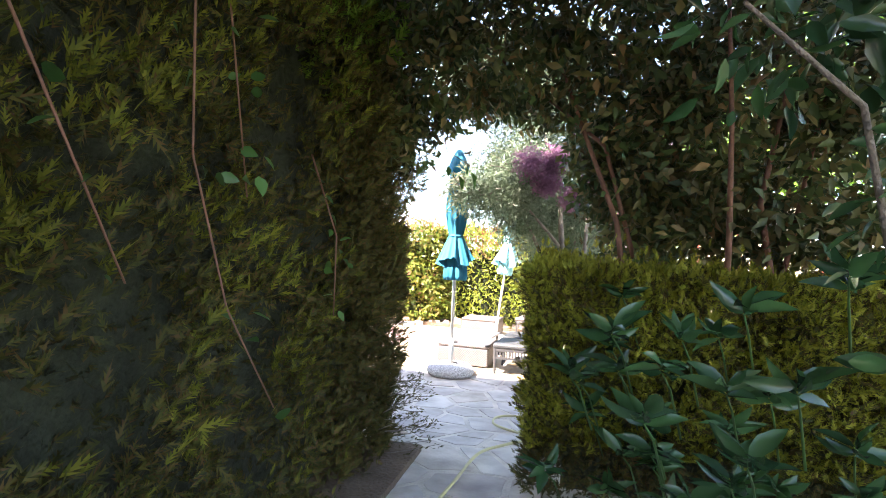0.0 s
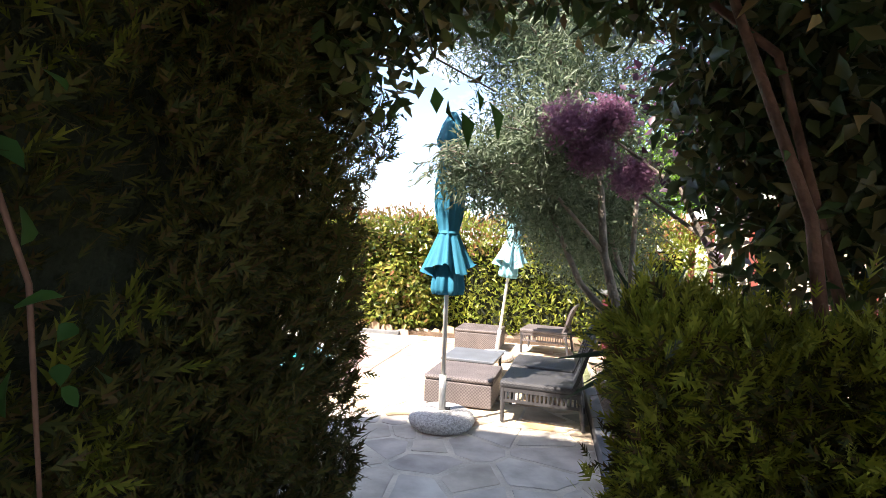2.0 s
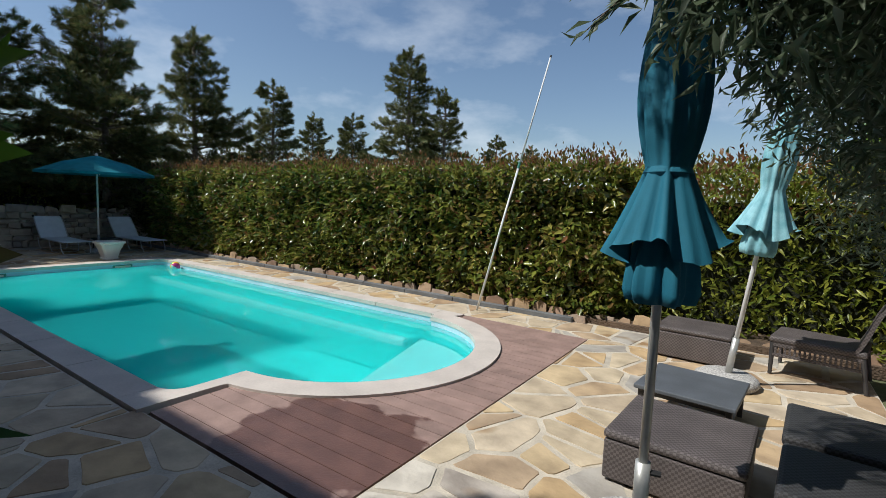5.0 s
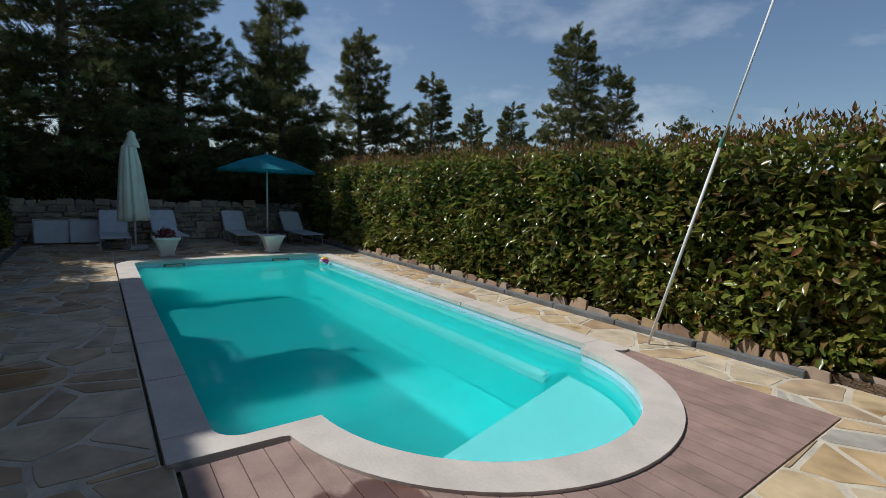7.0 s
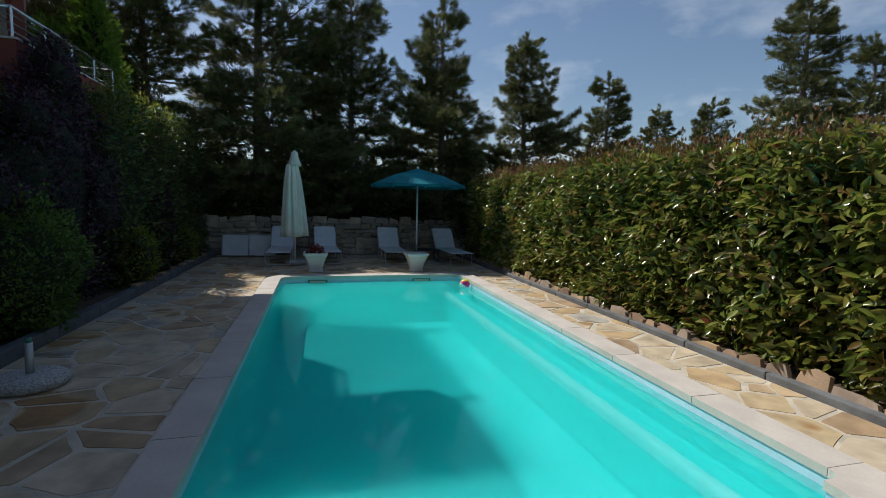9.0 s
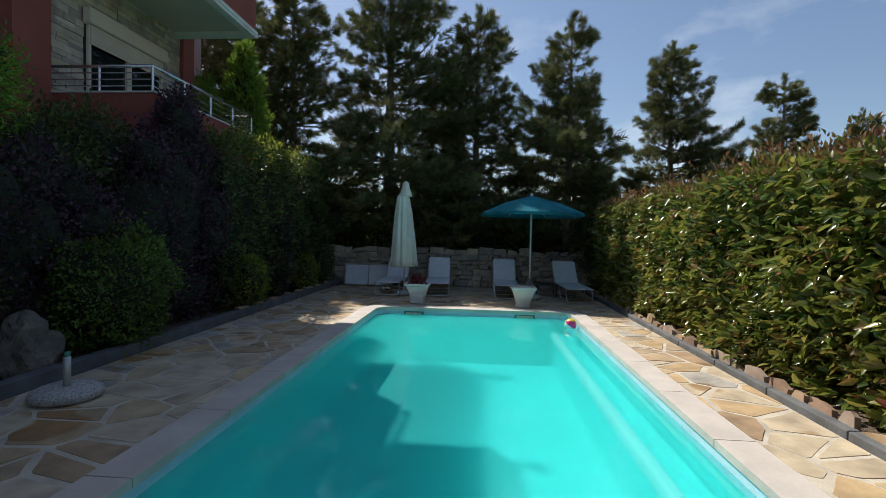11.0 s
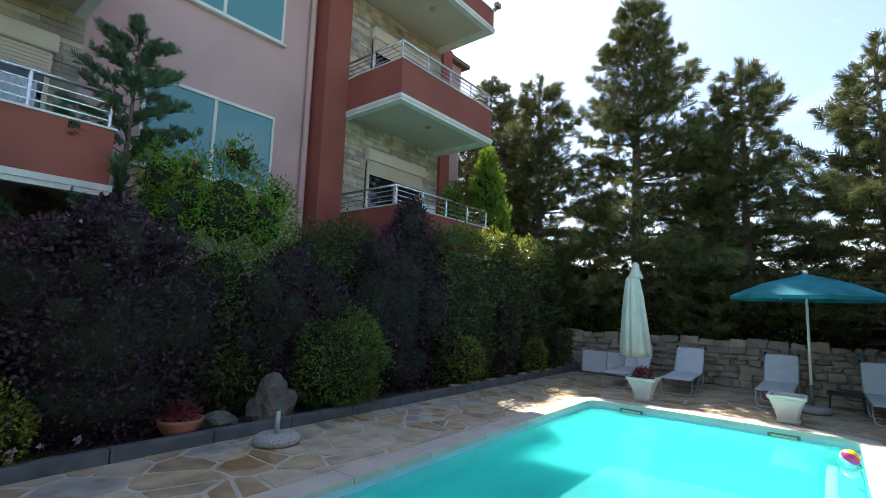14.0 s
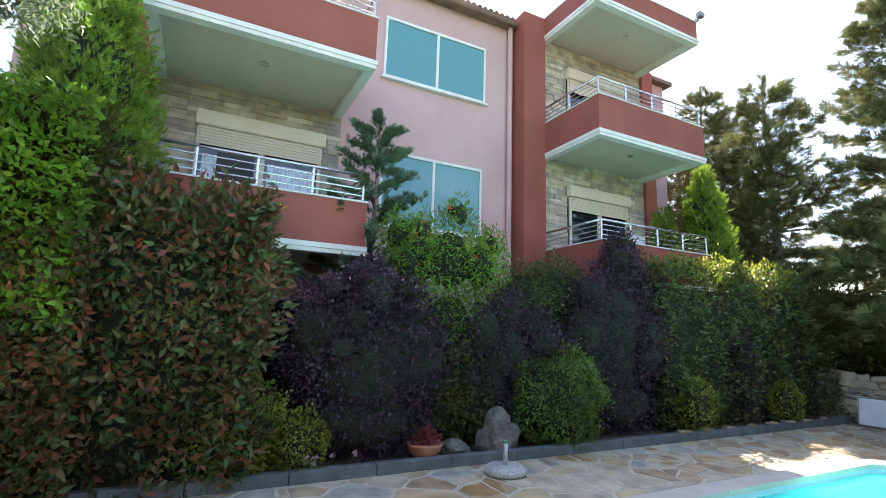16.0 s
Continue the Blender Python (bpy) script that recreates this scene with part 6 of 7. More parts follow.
part("pole", tube([(0, 0, 0.36), (0, 0, 2.65)], 0.021, None, 12), M_STEELPOLE, t, smooth=True)
sl = part("sleeve", tube([(0, 0, 0.09), (0, 0, 0.44)], 0.034, None, 14), M_STEELPOLE, t, "grey metal sleeve", True)
for z, a in ((0.40, 0.3), (0.14, 0.4)):
    part("knob", tube([(0.03, 0, z), (0.075, 0.01, z)], 0.014, None, 8), M_BLACK, sl)
part("canopy", folded_canopy(1.40, 1.74, 2.55, 0.20, 0.085, 0.10, 0.4), M_TEAL, t, "folded teal cloth", True)
part("inner_folds", lathe([(0.115, 1.17), (0.13, 1.22), (0.125, 1.32), (0.10, 1.45), (0.07, 1.6)], 64, lambda a, i: 1 + (0.34 - 0.04 * i) * (0.6 * math.sin(a * 6 + 0.5 + 0.12 * i) + 0.4 * math.sin(a * 11))), M_TEAL, t, "lower cloth folds", True)
part("cap", lathe([(0.12, 2.50), (0.13, 2.56), (0.09, 2.70), (0.03, 2.82), (0.0, 2.83)], 20, lambda a, i: 1 + 0.12 * math.sin(a * 6)), M_TEAL, t, "", True)
part("tie", lathe([(0.088, 1.70), (0.1, 1.72), (0.088, 1.745)], 20), M_TEAL, t)

t = thing("parasol", (-1.08, 7.80, 0.012), "closed faded pale teal parasol leaning in its base", "parasol")
parasol_base(t)
lean = part("pole", tube([(0, 0, 0.05), (0, 0, 2.55)], 0.02, None, 12), M_WHITEPOLE, t, "white pole", True)
lean.matrix_basis = pose(0, 0, 0, 0, 6.5, 0)
o = part("sleeve", tube([(0, 0, 0.09), (0, 0, 0.44)], 0.03, None, 12), M_STEELPOLE, t, "", True)
o.matrix_basis = pose(0, 0, 0, 0, 6.5, 0)
o = part("canopy", folded_canopy(1.42, 1.80, 2.6, 0.21, 0.085, 0.06, 1.7), M_TEALFADE, t, "folded faded teal cloth", True)
o.matrix_basis = pose(0, 0, 0, 0, 6.5, 0)
o = part("inner_folds", lathe([(0.115, 1.22), (0.13, 1.27), (0.125, 1.36), (0.10, 1.48), (0.07, 1.62)], 64, lambda a, i: 1 + (0.22 - 0.03 * i) * (0.6 * math.sin(a * 6 + 2.5) + 0.4 * math.sin(a * 11))), M_TEALFADE, t, "lower cloth folds", True)
o.matrix_basis = pose(0, 0, 0, 0, 6.5, 0)

t = thing("parasol", (-14.3, 4.67, 0.012), "closed cream parasol beside the sun loungers", "parasol")
parasol_base(t, 0.25)
part("pole", tube([(0, 0, 0.05), (0, 0, 2.5)], 0.022, None, 10), M_WHITEPOLE, t, "", True)
o = part("canopy", lathe([(0.30, 0.66), (0.29, 0.8), (0.25, 1.3), (0.19, 1.9), (0.13, 2.28), (0.10, 2.32)], 64, lambda a, i: 1 + 0.09 * math.sin(a * 9) + 0.05 * math.sin(a * 17 + 1)), M_CREAM, t, "folded cream cloth", True)
o.matrix_basis = pose(0, 0, 0, 1.5, 0, 0)
part("cap", lathe([(0.15, 2.28), (0.14, 2.33), (0.08, 2.5), (0.075, 2.58), (0.02, 2.63), (0.0, 2.64)], 20, lambda a, i: 1 + 0.08 * math.sin(a * 7)), M_CREAM, t, "", True)

t = thing("parasol", (-14.25, 7.56, 0.012), "open teal parasol shading the sun loungers", "parasol")
parasol_base(t, 0.27)
part("pole", tube([(0, 0, 0.05), (0, 0, 2.28)], 0.021, None, 10), M_WHITEPOLE, t, "white pole", True)
part("sleeve", tube([(0, 0, 0.08), (0, 0, 0.45)], 0.03, None, 10), M_TUBE, t, "", True)
bm = bmesh.new()
tip = bm.verts.new((0, 0, 2.34))
rim, lip = [], []
NR, RAD = 8, 1.18
for i in range(NR * 4):
    a = (i + 2) * math.tau / (NR * 4)
    f = (i % 4) / 4
    sag = 4 * f * (1 - f)
    r = RAD * (1 - 0.05 * sag)
    rim.append(bm.verts.new((r * math.cos(a), r * math.sin(a), 1.93 + 0.0 * sag)))
    lip.append(bm.verts.new((r * 1.0 * math.cos(a), r * math.sin(a), 1.87 + 0.0 * sag)))
mids = [bm.verts.new((v.co.x * 0.55, v.co.y * 0.55, 2.16)) for v in rim]
n_ = NR * 4
for i in range(n_):
    j = (i + 1) % n_
    bm.faces.new((rim[i], rim[j], mids[j], mids[i]))
    bm.faces.new((mids[i], mids[j], tip))
    bm.faces.new((lip[i], lip[j], rim[j], rim[i]))
part("canopy", bm, M_CANOPYTEAL, t, "open teal cloth")
for i in range(NR):
    a = (i * 4 + 2) * math.tau / n_
    part("rib", tube([(0, 0, 2.30), (RAD * 0.55 * math.cos(a), RAD * 0.55 * math.sin(a), 2.145), (RAD * 0.98 * math.cos(a), RAD * 0.98 * math.sin(a), 1.915)], 0.008, None, 6), M_WHITEPOLE, t)
part("finial", lathe([(0.03, 2.33), (0.035, 2.37), (0.0, 2.40)], 12), M_WHITE, t)

t = thing("umbrella_stand", (-6.97, 3.03, 0.012), "empty pebbled concrete umbrella stand with grey tube", "umbrella stand")
parasol_base(t, 0.26, 0.09)
part("tube", tube([(0, 0, 0.08), (0, 0, 0.34)], 0.028, None, 12), M_STEELPOLE, t, "", True)
part("green_sleeve", tube([(0, 0, 0.33), (0, 0, 0.38)], 0.022, None, 12), M_GREENBIT, t, "", True)

# long pole of the pool brush, leaning in the hedge
t = thing("pool_pole", (-4.32, 8.77, 0.012), "long white telescopic pool pole leaning against the hedge", "pole")
d_ = Vector((0.63, 0.68, 3.72))
lo_ = part("lower_tube", tube([(0, 0, 0.0), d_ * 0.58], 0.016, None, 10), M_WHITEPOLE, t, "", True)
part("upper_tube", tube([d_ * 0.575, d_], 0.012, None, 10), M_WHITEPOLE, t, "", True)
part("clamp", tube([d_ * 0.565, d_ * 0.59], 0.02, None, 10), M_GREENBIT, t, "green clamp")
part("tip", tube([d_ * 0.998, d_ * 1.006], 0.014, None, 8), M_BLACK, t)

# ---------------- rattan seats ----------------
def ottoman(at, turn, w_=0.70, d_=0.68, h_=0.33):
    t_ = thing("ottoman", at, "taupe woven rattan ottoman with padded top", "ottoman", "rattan seats", turn)
    part("body", box(-w_ / 2, w_ / 2, -d_ / 2, d_ / 2, 0.012, h_ - 0.035, 0.012), M_RATTAN, t_, "woven taupe sides")
    part("top", box(-w_ / 2 - 0.006, w_ / 2 + 0.006, -d_ / 2 - 0.006, d_ / 2 + 0.006, h_ - 0.03, h_ + 0.02, 0.02), M_RATTAN, t_, "taupe padded top")
    for sx in (-1, 1):
        for sy in (-1, 1):
            part("foot", lathe([(0.0, 0), (0.02, 0), (0.02, 0.014), (0.0, 0.014)], 10), M_BLACK, t_).matrix_basis = pose(sx * (w_ / 2 - 0.06), sy * (d_ / 2 - 0.06), 0)
    return t_


ottoman((-1.19, 5.80, 0.012), -3, 0.70, 0.68, 0.28)
ottoman((-1.43, 8.62, 0.012), -3, 0.72, 0.66, 0.31)


def rattan_chair(at, turn, body):
    """Armless lounge chair; faces its own -x side."""
    t_ = thing("lounge_chair", at, "low dark woven rattan armless lounge chair", "chair", "rattan seats", turn)
    W, D = 0.60, 0.74
    part("seat", box(-D / 2, D / 2, -W / 2, W / 2, 0.32, 0.385, 0.022), body, t_, "woven seat")
    b = bmesh.new()
    # pierced apron: rows of uprights between two bars
    for x_ in (-D / 2 + 0.02,):
        add_box(b, x_ - 0.012, x_ + 0.012, -W / 2 + 0.02, W / 2 - 0.02, 0.285, 0.32)
        add_box(b, x_ - 0.012, x_ + 0.012, -W / 2 + 0.02, W / 2 - 0.02, 0.19, 0.215)
        for i in range(15):
            y_ = -W / 2 + 0.03 + i * (W - 0.06) / 14
            add_box(b, x_ - 0.008, x_ + 0.008, y_ - 0.009, y_ + 0.009, 0.215, 0.285)
    part("front_apron", b, M_DARKFRAME if body is M_RATTAN_DARK else body, t_, "pierced woven apron")
    for s in (-1, 1):
        b = bmesh.new()
        y_ = s * (W / 2 - 0.02)
        add_box(b, -D / 2 + 0.04, D / 2 - 0.03, y_ - 0.012, y_ + 0.012, 0.285, 0.32)
        add_box(b, -D / 2 + 0.04, D / 2 - 0.03, y_ - 0.012, y_ + 0.012, 0.19, 0.215)
        for i in range(17):
            x_ = -D / 2 + 0.06 + i * (D - 0.12) / 16
            add_box(b, x_ - 0.009, x_ + 0.009, y_ - 0.008, y_ + 0.008, 0.215, 0.285)
        part("side_apron", b, M_DARKFRAME if body is M_RATTAN_DARK else body, t_)
    for sx in (-1, 1):
        for sy in (-1, 1):
            x_, y_ = sx * (D / 2 - 0.03), sy * (W / 2 - 0.03)
            part("leg", tube([(x_, y_, 0.32), (x_ + (0.05 if sx > 0 else 0), y_, 0.0)], 0.024, 0.018, 10), M_DARKFRAME, t_)
    # curved back with a field of slots
    prof = [(0.27, 0.36), (0.31, 0.45), (0.345, 0.55), (0.375, 0.65), (0.41, 0.74), (0.45, 0.79)]
    for s0, s1 in ((-W / 2, -W / 2 + 0.09), (W / 2 - 0.09, W / 2)):
        b = bmesh.new()
        ring = None
        for xa, za in prof:
            cur = [b.verts.new(p_) for p_ in ((xa, s0, za), (xa + 0.035, s0, za), (xa + 0.035, s1, za), (xa, s1, za))]
            if ring:
                for q_ in range(4):
                    b.faces.new((ring[q_], ring[(q_ + 1) % 4], cur[(q_ + 1) % 4], cur[q_]))
            else:
                b.faces.new(cur[::-1])
            ring = cur
        b.faces.new(ring)
        part("back_side", b, body, t_)
    for f0, f1 in ((0.0, 0.30), (0.80, 1.0)):
        b = bmesh.new()
        za, zb = 0.36 + 0.43 * f0, 0.36 + 0.43 * f1
        xa, xb = 0.275 + 0.15 * f0 + 0.02 * f0, 0.275 + 0.15 * f1 + 0.02 * f1
        vs = [b.verts.new(p_) for p_ in ((xa, -W / 2 + 0.09, za), (xa + 0.03, -W / 2 + 0.09, za), (xb + 0.03, -W / 2 + 0.09, zb), (xb, -W / 2 + 0.09, zb), (xa, W / 2 - 0.09, za), (xa + 0.03, W / 2 - 0.09, za), (xb + 0.03, W / 2 - 0.09, zb), (xb, W / 2 - 0.09, zb))]
        for f_ in ((0, 1, 2, 3), (7, 6, 5, 4), (0, 4, 5, 1), (1, 5, 6, 2), (2, 6, 7, 3), (3, 7, 4, 0)):
            b.faces.new([vs[q_] for q_ in f_])
        part("back_panel", b, body, t_, "woven back")
    for i in range(6):
        f = 0.34 + i * 0.085
        za, xa = 0.36 + 0.43 * f, 0.275 + 0.17 * f
        part("back_slat", box(xa, xa + 0.022, -W / 2 + 0.085, W / 2 - 0.085, za, za + 0.018), body, t_)
    for i in range(4):
        y_ = -W / 2 + 0.09 + (i + 0.5) * (W - 0.18) / 4
        part("back_upright", tube([(0.337, y_, 0.49), (0.345 + 0.075, y_, 0.72)], 0.011, None, 6), body, t_)
    return t_


rattan_chair((-0.37, 5.45, 0.012), -4, M_RATTAN_DARK)
rattan_chair((-0.33, 6.13, 0.012), -4, M_RATTAN_DARK)
rattan_chair((-0.36, 8.66, 0.012), -10, M_RATTAN)

t = thing("side_table", (-1.25, 6.76, 0.012), "low dark grey square side table behind the ottoman", "table", turn=-5)
part("tabletop", box(-0.335, 0.335, -0.34, 0.34, 0.235, 0.268, 0.008), M_GREYTOP, t, "dark grey flat top")
for sx in (-1, 1):
    for sy in (-1, 1):
        part("leg", box(sx * 0.29 - 0.018, sx * 0.29 + 0.018, sy * 0.29 - 0.018, sy * 0.29 + 0.018, 0.0, 0.235, 0.004), M_DARKFRAME, t)
for sy in (-1, 1):
    part("apron", box(-0.27, 0.27, sy * 0.29 - 0.008, sy * 0.29 + 0.008, 0.195, 0.235), M_DARKFRAME, t)

# ---------------- sun loungers at the far end ----------------
def sun_lounger(at, turn, label="folding sun lounger with white sling on a tube frame", back=48):
    """Lies along its own x; head at -x, raised back."""
    t_ = thing("sun_lounger", at, label, "sun lounger", "sun loungers by the wall", turn)
    W = 0.56
    zz = 0.30
    for s in (-1, 1):
        part("side_rail", tube([(-0.45, s * W / 2, zz), (1.0, s * W / 2, zz)], 0.014, None, 8), M_ALU, t_, "", True)
    sl_ = part("sling", box(-0.45, 1.0, -W / 2 + 0.012, W / 2 - 0.012, zz - 0.006, zz + 0.010, 0.004), M_SLING, t_, "white sling seat")
    ca, sa = math.cos(radians(back)), math.sin(radians(back))
    bk = part("backrest", box(0, 0.66, -W / 2 + 0.012, W / 2 - 0.012, -0.006, 0.010, 0.004), M_SLING, t_, "raised white sling back")
    bk.matrix_basis = pose(-0.45, 0, zz + 0.01, 0, -(180 - back), 0)
    for s in (-1, 1):
        part("back_rail", tube([(-0.45, s * W / 2, zz), (-0.45 - 0.68 * ca, s * W / 2, zz + 0.68 * sa)], 0.014, None, 8), M_ALU, t_, "", True)
        part("corner_cap", tube([(-0.45 - 0.66 * ca, s * W / 2, zz + 0.66 * sa), (-0.45 - 0.72 * ca, s * W / 2, zz + 0.72 * sa)], 0.022, None, 8), M_BLACK, t_)
    part("back_bar", tube([(-0.45 - 0.68 * ca, -W / 2, zz + 0.68 * sa), (-0.45 - 0.68 * ca, W / 2, zz + 0.68 * sa)], 0.014, None, 8), M_ALU, t_, "", True)
    for x_ in (-0.55, 0.2, 0.9):
        loop = [(x_ - 0.08, -W / 2, zz), (x_, -W / 2, 0.13), (x_ + 0.04, -W / 2 + 0.02, 0.03), (x_ + 0.04, -W / 2 + 0.07, 0.014), (x_ + 0.04, W / 2 - 0.07, 0.014), (x_ + 0.04, W / 2 - 0.02, 0.03), (x_, W / 2, 0.13), (x_ - 0.08, W / 2, zz)]
        part("leg_loop", tube(loop, 0.012, None, 8), M_ALU, t_, "", True)
    return t_


sun_lounger((-15.0, 4.30, 0.012), 0)
sun_lounger((-15.1, 5.40, 0.012), 3)
sun_lounger((-15.0, 7.05, 0.012), 0)
sun_lounger((-14.65, 8.55, 0.012), 2)
# two folded ones leaning on the hedge
for i, (x_, y_) in enumerate(((-15.95, 3.12), (-15.9, 3.78))):
    t = thing("folded_lounger", (x_, y_, 0.012), "folded white sun lounger standing on its side", "sun lounger", "sun loungers by the wall")
    fr_ = part("sling", box(-0.015, 0.015, -0.33, 0.33, 0.03, 0.56, 0.008), M_SLING, t, "white sling")
    fr_.matrix_basis = pose(0, 0, 0, 0, -10, 0)
    o = part("frame", tube([(0.03, -0.34, 0.02), (0.03, -0.34, 0.58), (0.03, 0.34, 0.58), (0.03, 0.34, 0.02), (0.03, -0.34, 0.02)], 0.014, None, 8), M_ALU, t, "", True)
    o.matrix_basis = pose(0, 0, 0, 0, -10, 0)
    o = part("folded_legs", box(-0.07, -0.03, -0.3, 0.3, 0.05, 0.5, 0.01), M_ALU, t)
    o.matrix_basis = pose(0, 0, 0, 0, -10, 0)
t = thing("low_table", (-15.0, 8.02, 0.012), "low dark side table between the loungers", "table")
part("tabletop", box(-0.25, 0.25, -0.27, 0.27, 0.25, 0.285, 0.01), M_DARKFRAME, t)
for sx in (-1, 1):
    for sy in (-1, 1):
        part("leg", tube([(sx * 0.2, sy * 0.22, 0.25), (sx * 0.23, sy * 0.24, 0)], 0.018, 0.014, 8), M_DARKFRAME, t)


def square_pot(at, plant):
    t_ = thing("flower_pot", at, "white flared square pot with red plants" if plant else "white flared square pot", "flower pot")
    b = bmesh.new()
    rings = []
    for r_, z_ in ((0.145, 0.0), (0.15, 0.03), (0.13, 0.035), (0.17, 0.2), (0.225, 0.34), (0.25, 0.36), (0.25, 0.40), (0.215, 0.40), (0.205, 0.34)):
        ring = []
        for sx, sy in ((-1, -1), (1, -1), (1, 1), (-1, 1)):
            c_ = 0.03
            for dx, dy in (((0, c_), (c_, 0)) if sx == sy else ((c_, 0), (0, c_))):
                ring.append(b.verts.new((sx * (r_ - dx), sy * (r_ - dy), z_)))
        rings.append(ring)
    for u_, v_ in zip(rings, rings[1:]):
        for i in range(8):
            b.faces.new((u_[i], u_[(i + 1) % 8], v_[(i + 1) % 8], v_[i]))
    b.faces.new(rings[0][::-1])
    part("pot", b, M_WHITE, t_, "white plastic")
    part("soil", box(-0.19, 0.19, -0.19, 0.19, 0.30, 0.345), M_EARTH, t_)
    if plant:
        p_, n_ = blob_points([(0, 0, 0.42, 0.17, 0.17, 0.14)], 320, 0.8, -0.3)
        leaves("flowers", p_, n_, 0.06, L_REDLEAF, t_, BROAD, 0.5)
    return t_


square_pot((-13.10, 5.15, 0.012), True)
square_pot((-12.98, 7.30, 0.012), False)

# clay bowl with red plants, pale flowers by the kerb
t = thing("clay_bowl", (-6.25, 2.27, 0.055), "terracotta bowl with red succulents on the bed", "flower pot")
part("bowl", lathe([(0.0, 0), (0.12, 0), (0.2, 0.1), (0.23, 0.17), (0.24, 0.2), (0.215, 0.2), (0.2, 0.16), (0.0, 0.15)], 28), M_TERRACOTTA, t, "", True)
p_, n_ = blob_points([(0, 0, 0.22, 0.18, 0.18, 0.14)], 380, 0.8, -0.1)
leaves("succulent_leaves", p_, n_, 0.055, L_REDLEAF, t, BROAD, 0.45)["kind"] = "stuff"
t = thing("flowers", (-5.1, 2.38, 0.05), "pale pink flowers nodding over the kerb", "flowers")
P, N = [], []
for i in range(7):
    x_, z_ = rr.uniform(-0.5, 0.5), rr.uniform(0.12, 0.24)
    part("stalk", tube([(x_, 0, 0), (x_ + 0.02, 0.03, z_ * 0.6), (x_, 0.08, z_)], 0.003, None, 5), L_VINE, t)
    for j in range(6):
        P.append((x_, 0.08, z_))
        N.append((math.cos(j * 1.05), 0.35, math.sin(j * 1.05)))
leaves("petals", np.array(P), unit(np.array(N)), 0.042, L_PINKPETAL, t, BROAD, 0.8, 1.0, 0.15)
t = thing("edging_slabs", (-13, 2.5, 0.13), "loose pale stones lying on the kerb", "stones")
for i in range(8):
    b = box(-0.12, 0.12, -0.05, 0.05, 0, 0.035, 0.008)
    part("stone", b, M_EDGE, t).matrix_basis = pose(-2.2 + i * 0.62 + rr.uniform(-.1, .1), 0, 0, 0, 0, rr.uniform(-20, 20))

# beach ball on the water
t = thing("beach_ball", (-11.45, 7.97, -0.04), "small striped inflatable ball floating in the pool", "ball")
cols = [material("ball_panel", c_, 0.35, 0, 0.03, 4, 30, 0) for c_ in ((0.75, 0.05, 0.25), (0.75, 0.55, 0.03), (0.10, 0.55, 0.08), (0.8, 0.12, 0.4), (0.75, 0.72, 0.1), (0.75, 0.75, 0.75))]
for s in range(6):
    b = bmesh.new()
    grid = []
    for i in range(9):
        th = math.pi * i / 8
        grid.append([b.verts.new((0.10 * math.sin(th) * math.cos(s * math.pi / 3 + j * math.pi / 12), 0.10 * math.sin(th) * math.sin(s * math.pi / 3 + j * math.pi / 12), 0.10 * math.cos(th))) for j in range(5)])
    for i in range(8):
        for j in range(4):
            b.faces.new((grid[i][j], grid[i][j + 1], grid[i + 1][j + 1], grid[i + 1][j]))
    part("panel", b, cols[s], t, "", True)
t.matrix_basis = pose(-11.45, 7.97, -0.04, 60, 20, 0)

# garden hose across the entrance
t = thing("garden_hose", (-0.5, 2.5, 0.02), "pale yellow garden hose lying in loops", "hose")
pts = [(-0.42, -0.3), (-0.5, 0.6), (-0.62, 1.4), (-0.55, 2.1), (-0.48, 2.55), (-0.3, 2.8), (-0.12, 3.0), (-0.12, 3.3), (-0.28, 3.5), (-0.46, 3.42), (-0.46, 3.22), (-0.25, 3.08), (-0.02, 3.05)]
sm = []
for i in range(len(pts) - 1):
    p0, p1, p2, p3 = (pts[max(i - 1, 0)], pts[i], pts[i + 1], pts[min(i + 2, len(pts) - 1)])
    for s in range(8):
        f = s / 8
        sm.append(tuple(0.5 * ((2 * p1[k_]) + (-p0[k_] + p2[k_]) * f + (2 * p0[k_] - 5 * p1[k_] + 4 * p2[k_] - p3[k_]) * f * f + (-p0[k_] + 3 * p1[k_] - 3 * p2[k_] + p3[k_]) * f ** 3) for k_ in (0, 1)))
part("hose", tube([(x_ + 0.5, y_ - 2.5, 0.008 + (0.012 if i > 88 else 0)) for i, (x_, y_) in enumerate(sm)], 0.011, None, 8), M_HOSE, t, "", True)

# ---------------- drinks counter and pergola ----------------
t = thing("drinks_counter", (1.3, 8.7, 0), "maroon drinks counter with grey top and printed labels", "counter", turn=14)
part("body", box(-0.75, 0.80, -0.28, 0.3, 0.0, 1.0, 0.02), M_MAROON, t, "maroon printed front")
part("counter_top", box(-0.82, 1.15, -0.36, 0.38, 1.0, 1.06, 0.012), M_TUBE, t, "grey metal top")
part("label_panel", box(-0.18, 0.62, -0.296, -0.283, 0.58, 0.86, 0.004), M_BLUE, t, "blue label with unreadable white bars")
for i in range(7):
    part("label_bar", box(-0.12 + i * 0.1, -0.06 + i * 0.1, -0.302, -0.297, 0.66, 0.80), M_BAR, t)
part("label_panel", box(-0.70, -0.52, -0.296, -0.283, 0.45, 0.68, 0.004), M_ORANGE, t, "orange printed patch")
part("label_panel", box(-0.72, -0.45, -0.296, -0.283, 0.78, 0.94, 0.004), M_BLUE, t)
for i in range(3):
    part("label_bar", box(-0.69 + i * 0.08, -0.64 + i * 0.08, -0.302, -0.297, 0.80, 0.92), M_BAR, t)
part("label_panel", box(0.2, 0.36, -0.296, -0.283, 0.1, 0.5, 0.004), M_BAR, t)
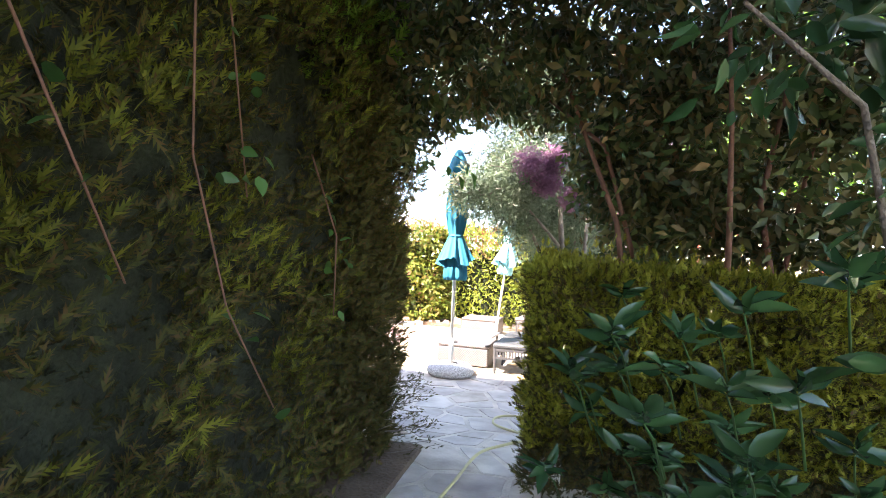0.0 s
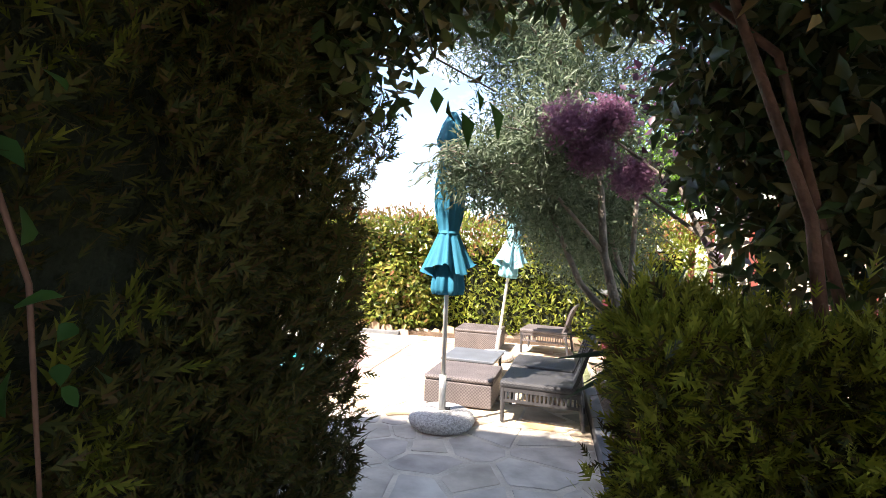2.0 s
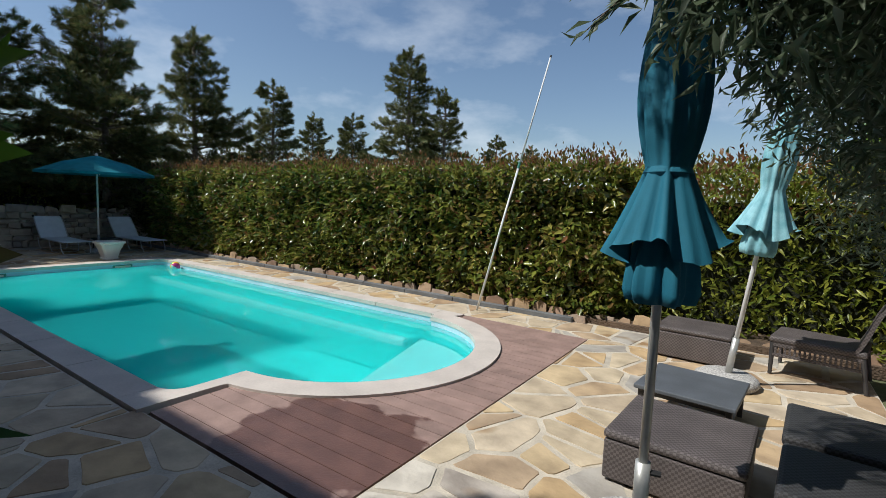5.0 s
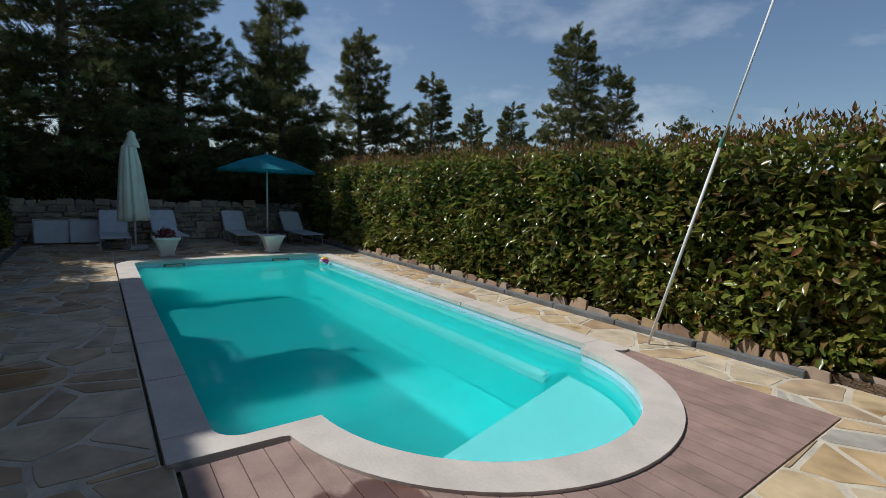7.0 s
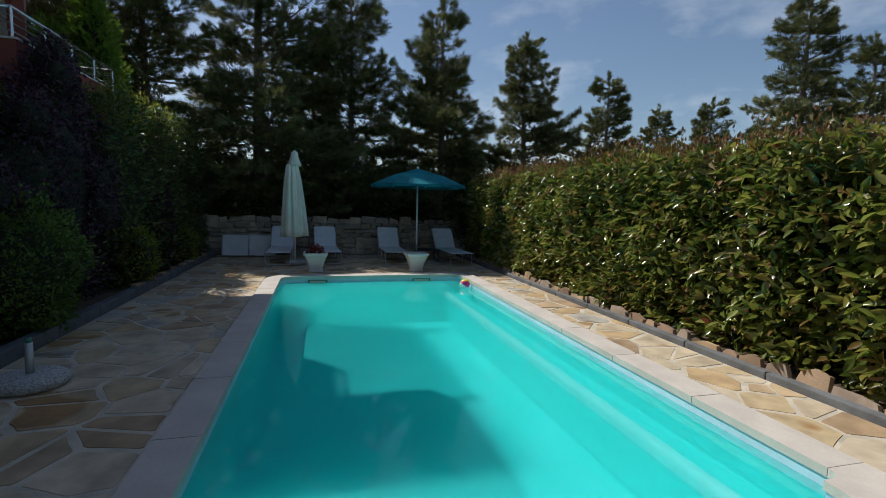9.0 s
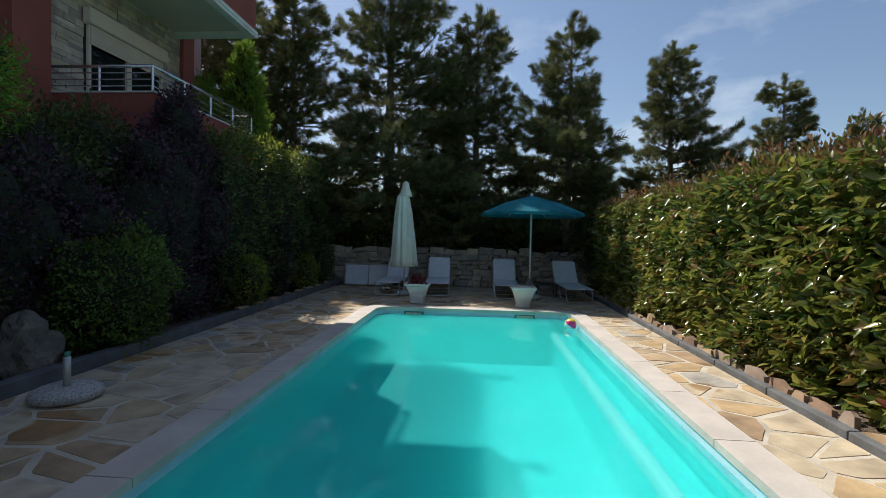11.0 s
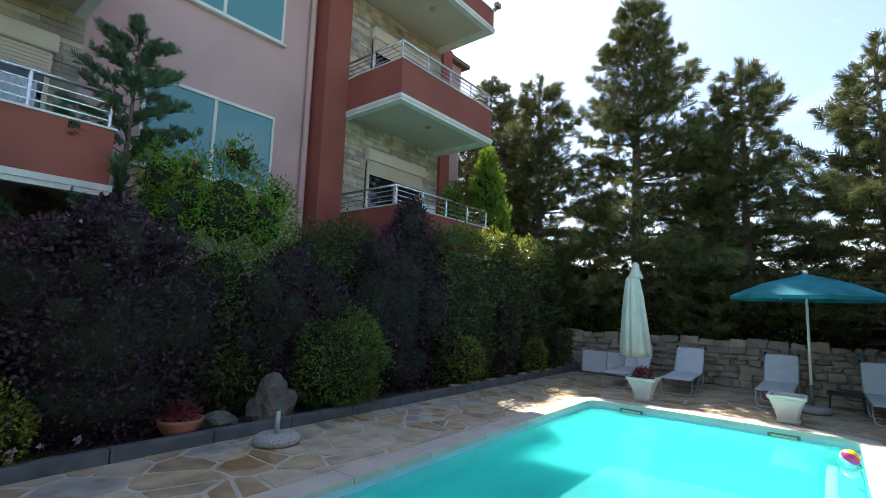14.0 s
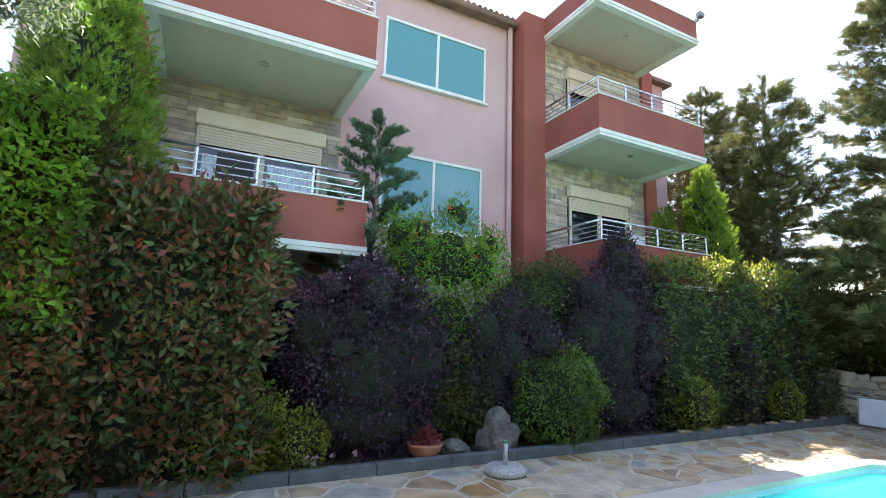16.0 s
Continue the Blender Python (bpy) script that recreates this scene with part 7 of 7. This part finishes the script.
t = thing("storage_crate", (1.25, 6.15, 0), "dark plastic crate on the paving", "crate", turn=20)
part("floor_tray", box(-0.38, 0.38, -0.3, 0.3, 0.0, 0.05, 0.008), M_BLACK, t)
for y_ in (-0.27, 0.27):
    part("side", box(-0.36, 0.36, y_ - 0.02, y_ + 0.02, 0.05, 0.4, 0.006), M_BLACK, t)
part("lid", box(-0.4, 0.3, -0.3, 0.3, 0.41, 0.44, 0.006), M_BLACK, t).matrix_basis = pose(0, 0, 0, 0, 0, 0)

t = thing("pergola", (3.4, 9.2, 0), "pergola with pale canopy, red posts and beige screen", "pergola")
for x_, y_ in ((-1.33, 0.64), (-0.6, 2.05), (-1.3, -1.9), (0.3, 1.15), (2.2, -2.0), (2.2, 2.0)):
    part("post", box(x_ - 0.045, x_ + 0.045, y_ - 0.045, y_ + 0.045, 0.0, 2.28, 0.006), M_REDPOST, t)
part("beam", box(-1.35, 2.4, -2.05, -1.95, 2.20, 2.3, 0.006), M_REDPOST, t)
part("beam", box(-1.36, -1.28, -1.94, 0.68, 2.20, 2.3, 0.006), M_REDPOST, t)
b = bmesh.new()
add_box(b, -1.40, 2.7, -2.9, 0.72, 2.31, 2.38)
add_box(b, -1.43, -1.37, -2.9, 0.72, 2.24, 2.40)
add_box(b, -1.37, 2.7, 0.69, 0.75, 2.24, 2.40)
part("canopy", b, M_CANOPY, t, "pale cloth canopy with hanging edge")
part("screen", box(-0.35, 2.6, 2.1, 2.16, 0.02, 2.25, 0.01), M_BEIGE, t, "beige screen wall")
for i in range(6):
    part("rail_slat", box(0.28, 1.8, 1.1, 1.13, 0.3 + i * 0.13, 0.38 + i * 0.13, 0.004), M_REDPOST, t)
part("rail_slat", box(-1.45, -0.6, 2.02, 2.06, 1.0, 1.08, 0.004), M_REDPOST, t)
t = thing("cafe_table", (4.25, 10.7, 0), "small pale table with slim bent legs", "table")
part("tabletop", box(-0.4, 0.4, -0.25, 0.25, 0.86, 0.89, 0.008), M_CANOPY, t)
for s in (-1, 1):
    part("leg", tube([(s * 0.28, 0, 0.86), (s * 0.1, 0, 0.45), (s * 0.3, 0, 0.0)], 0.015, None, 8), M_WHITEPOLE, t, "", True)

# draped chair and small table on the balcony
t = thing("balcony_chair", (-3.75, 0.55, 2.89), "dark draped chair on the balcony behind the rail", "chair")
part("seat", box(-0.25, 0.25, -0.25, 0.25, 0.40, 0.46, 0.01), M_BLACK, t)
part("backrest", box(-0.25, 0.25, 0.2, 0.25, 0.46, 1.25, 0.015), M_BLACK, t, "dark cloth over the back")
for sx in (-1, 1):
    for sy in (-1, 1):
        part("leg", tube([(sx * 0.22, sy * 0.22, 0.0), (sx * 0.22, sy * 0.22, 0.40)], 0.018, None, 8), M_BLACK, t)
t = thing("balcony_chair", (-12.0, 0.5, 2.89), "pale plastic chair on the balcony behind the rail", "chair")
part("seat", box(-0.25, 0.25, -0.25, 0.25, 0.40, 0.44, 0.01), M_WHITE, t)
part("backrest", box(-0.25, 0.25, 0.2, 0.24, 0.44, 1.0, 0.015), M_WHITE, t)
for sx in (-1, 1):
    for sy in (-1, 1):
        part("leg", tube([(sx * 0.22, sy * 0.22, 0.0), (sx * 0.22, sy * 0.22, 0.40)], 0.018, None, 8), M_WHITE, t)
# floodlight on the roof corner
t = thing("floodlight", (-13.55, 1.45, 9.28), "small grey floodlight on the roof corner", "lamp")
part("bracket", box(-0.02, 0.02, -0.1, 0.02, -0.02, 0.08, 0.004), M_TUBE, t)
part("head", box(-0.09, 0.09, 0.0, 0.12, 0.05, 0.17, 0.012), M_TUBE, t)


# ---------------- paving pieces, last ----------------
build_paving()
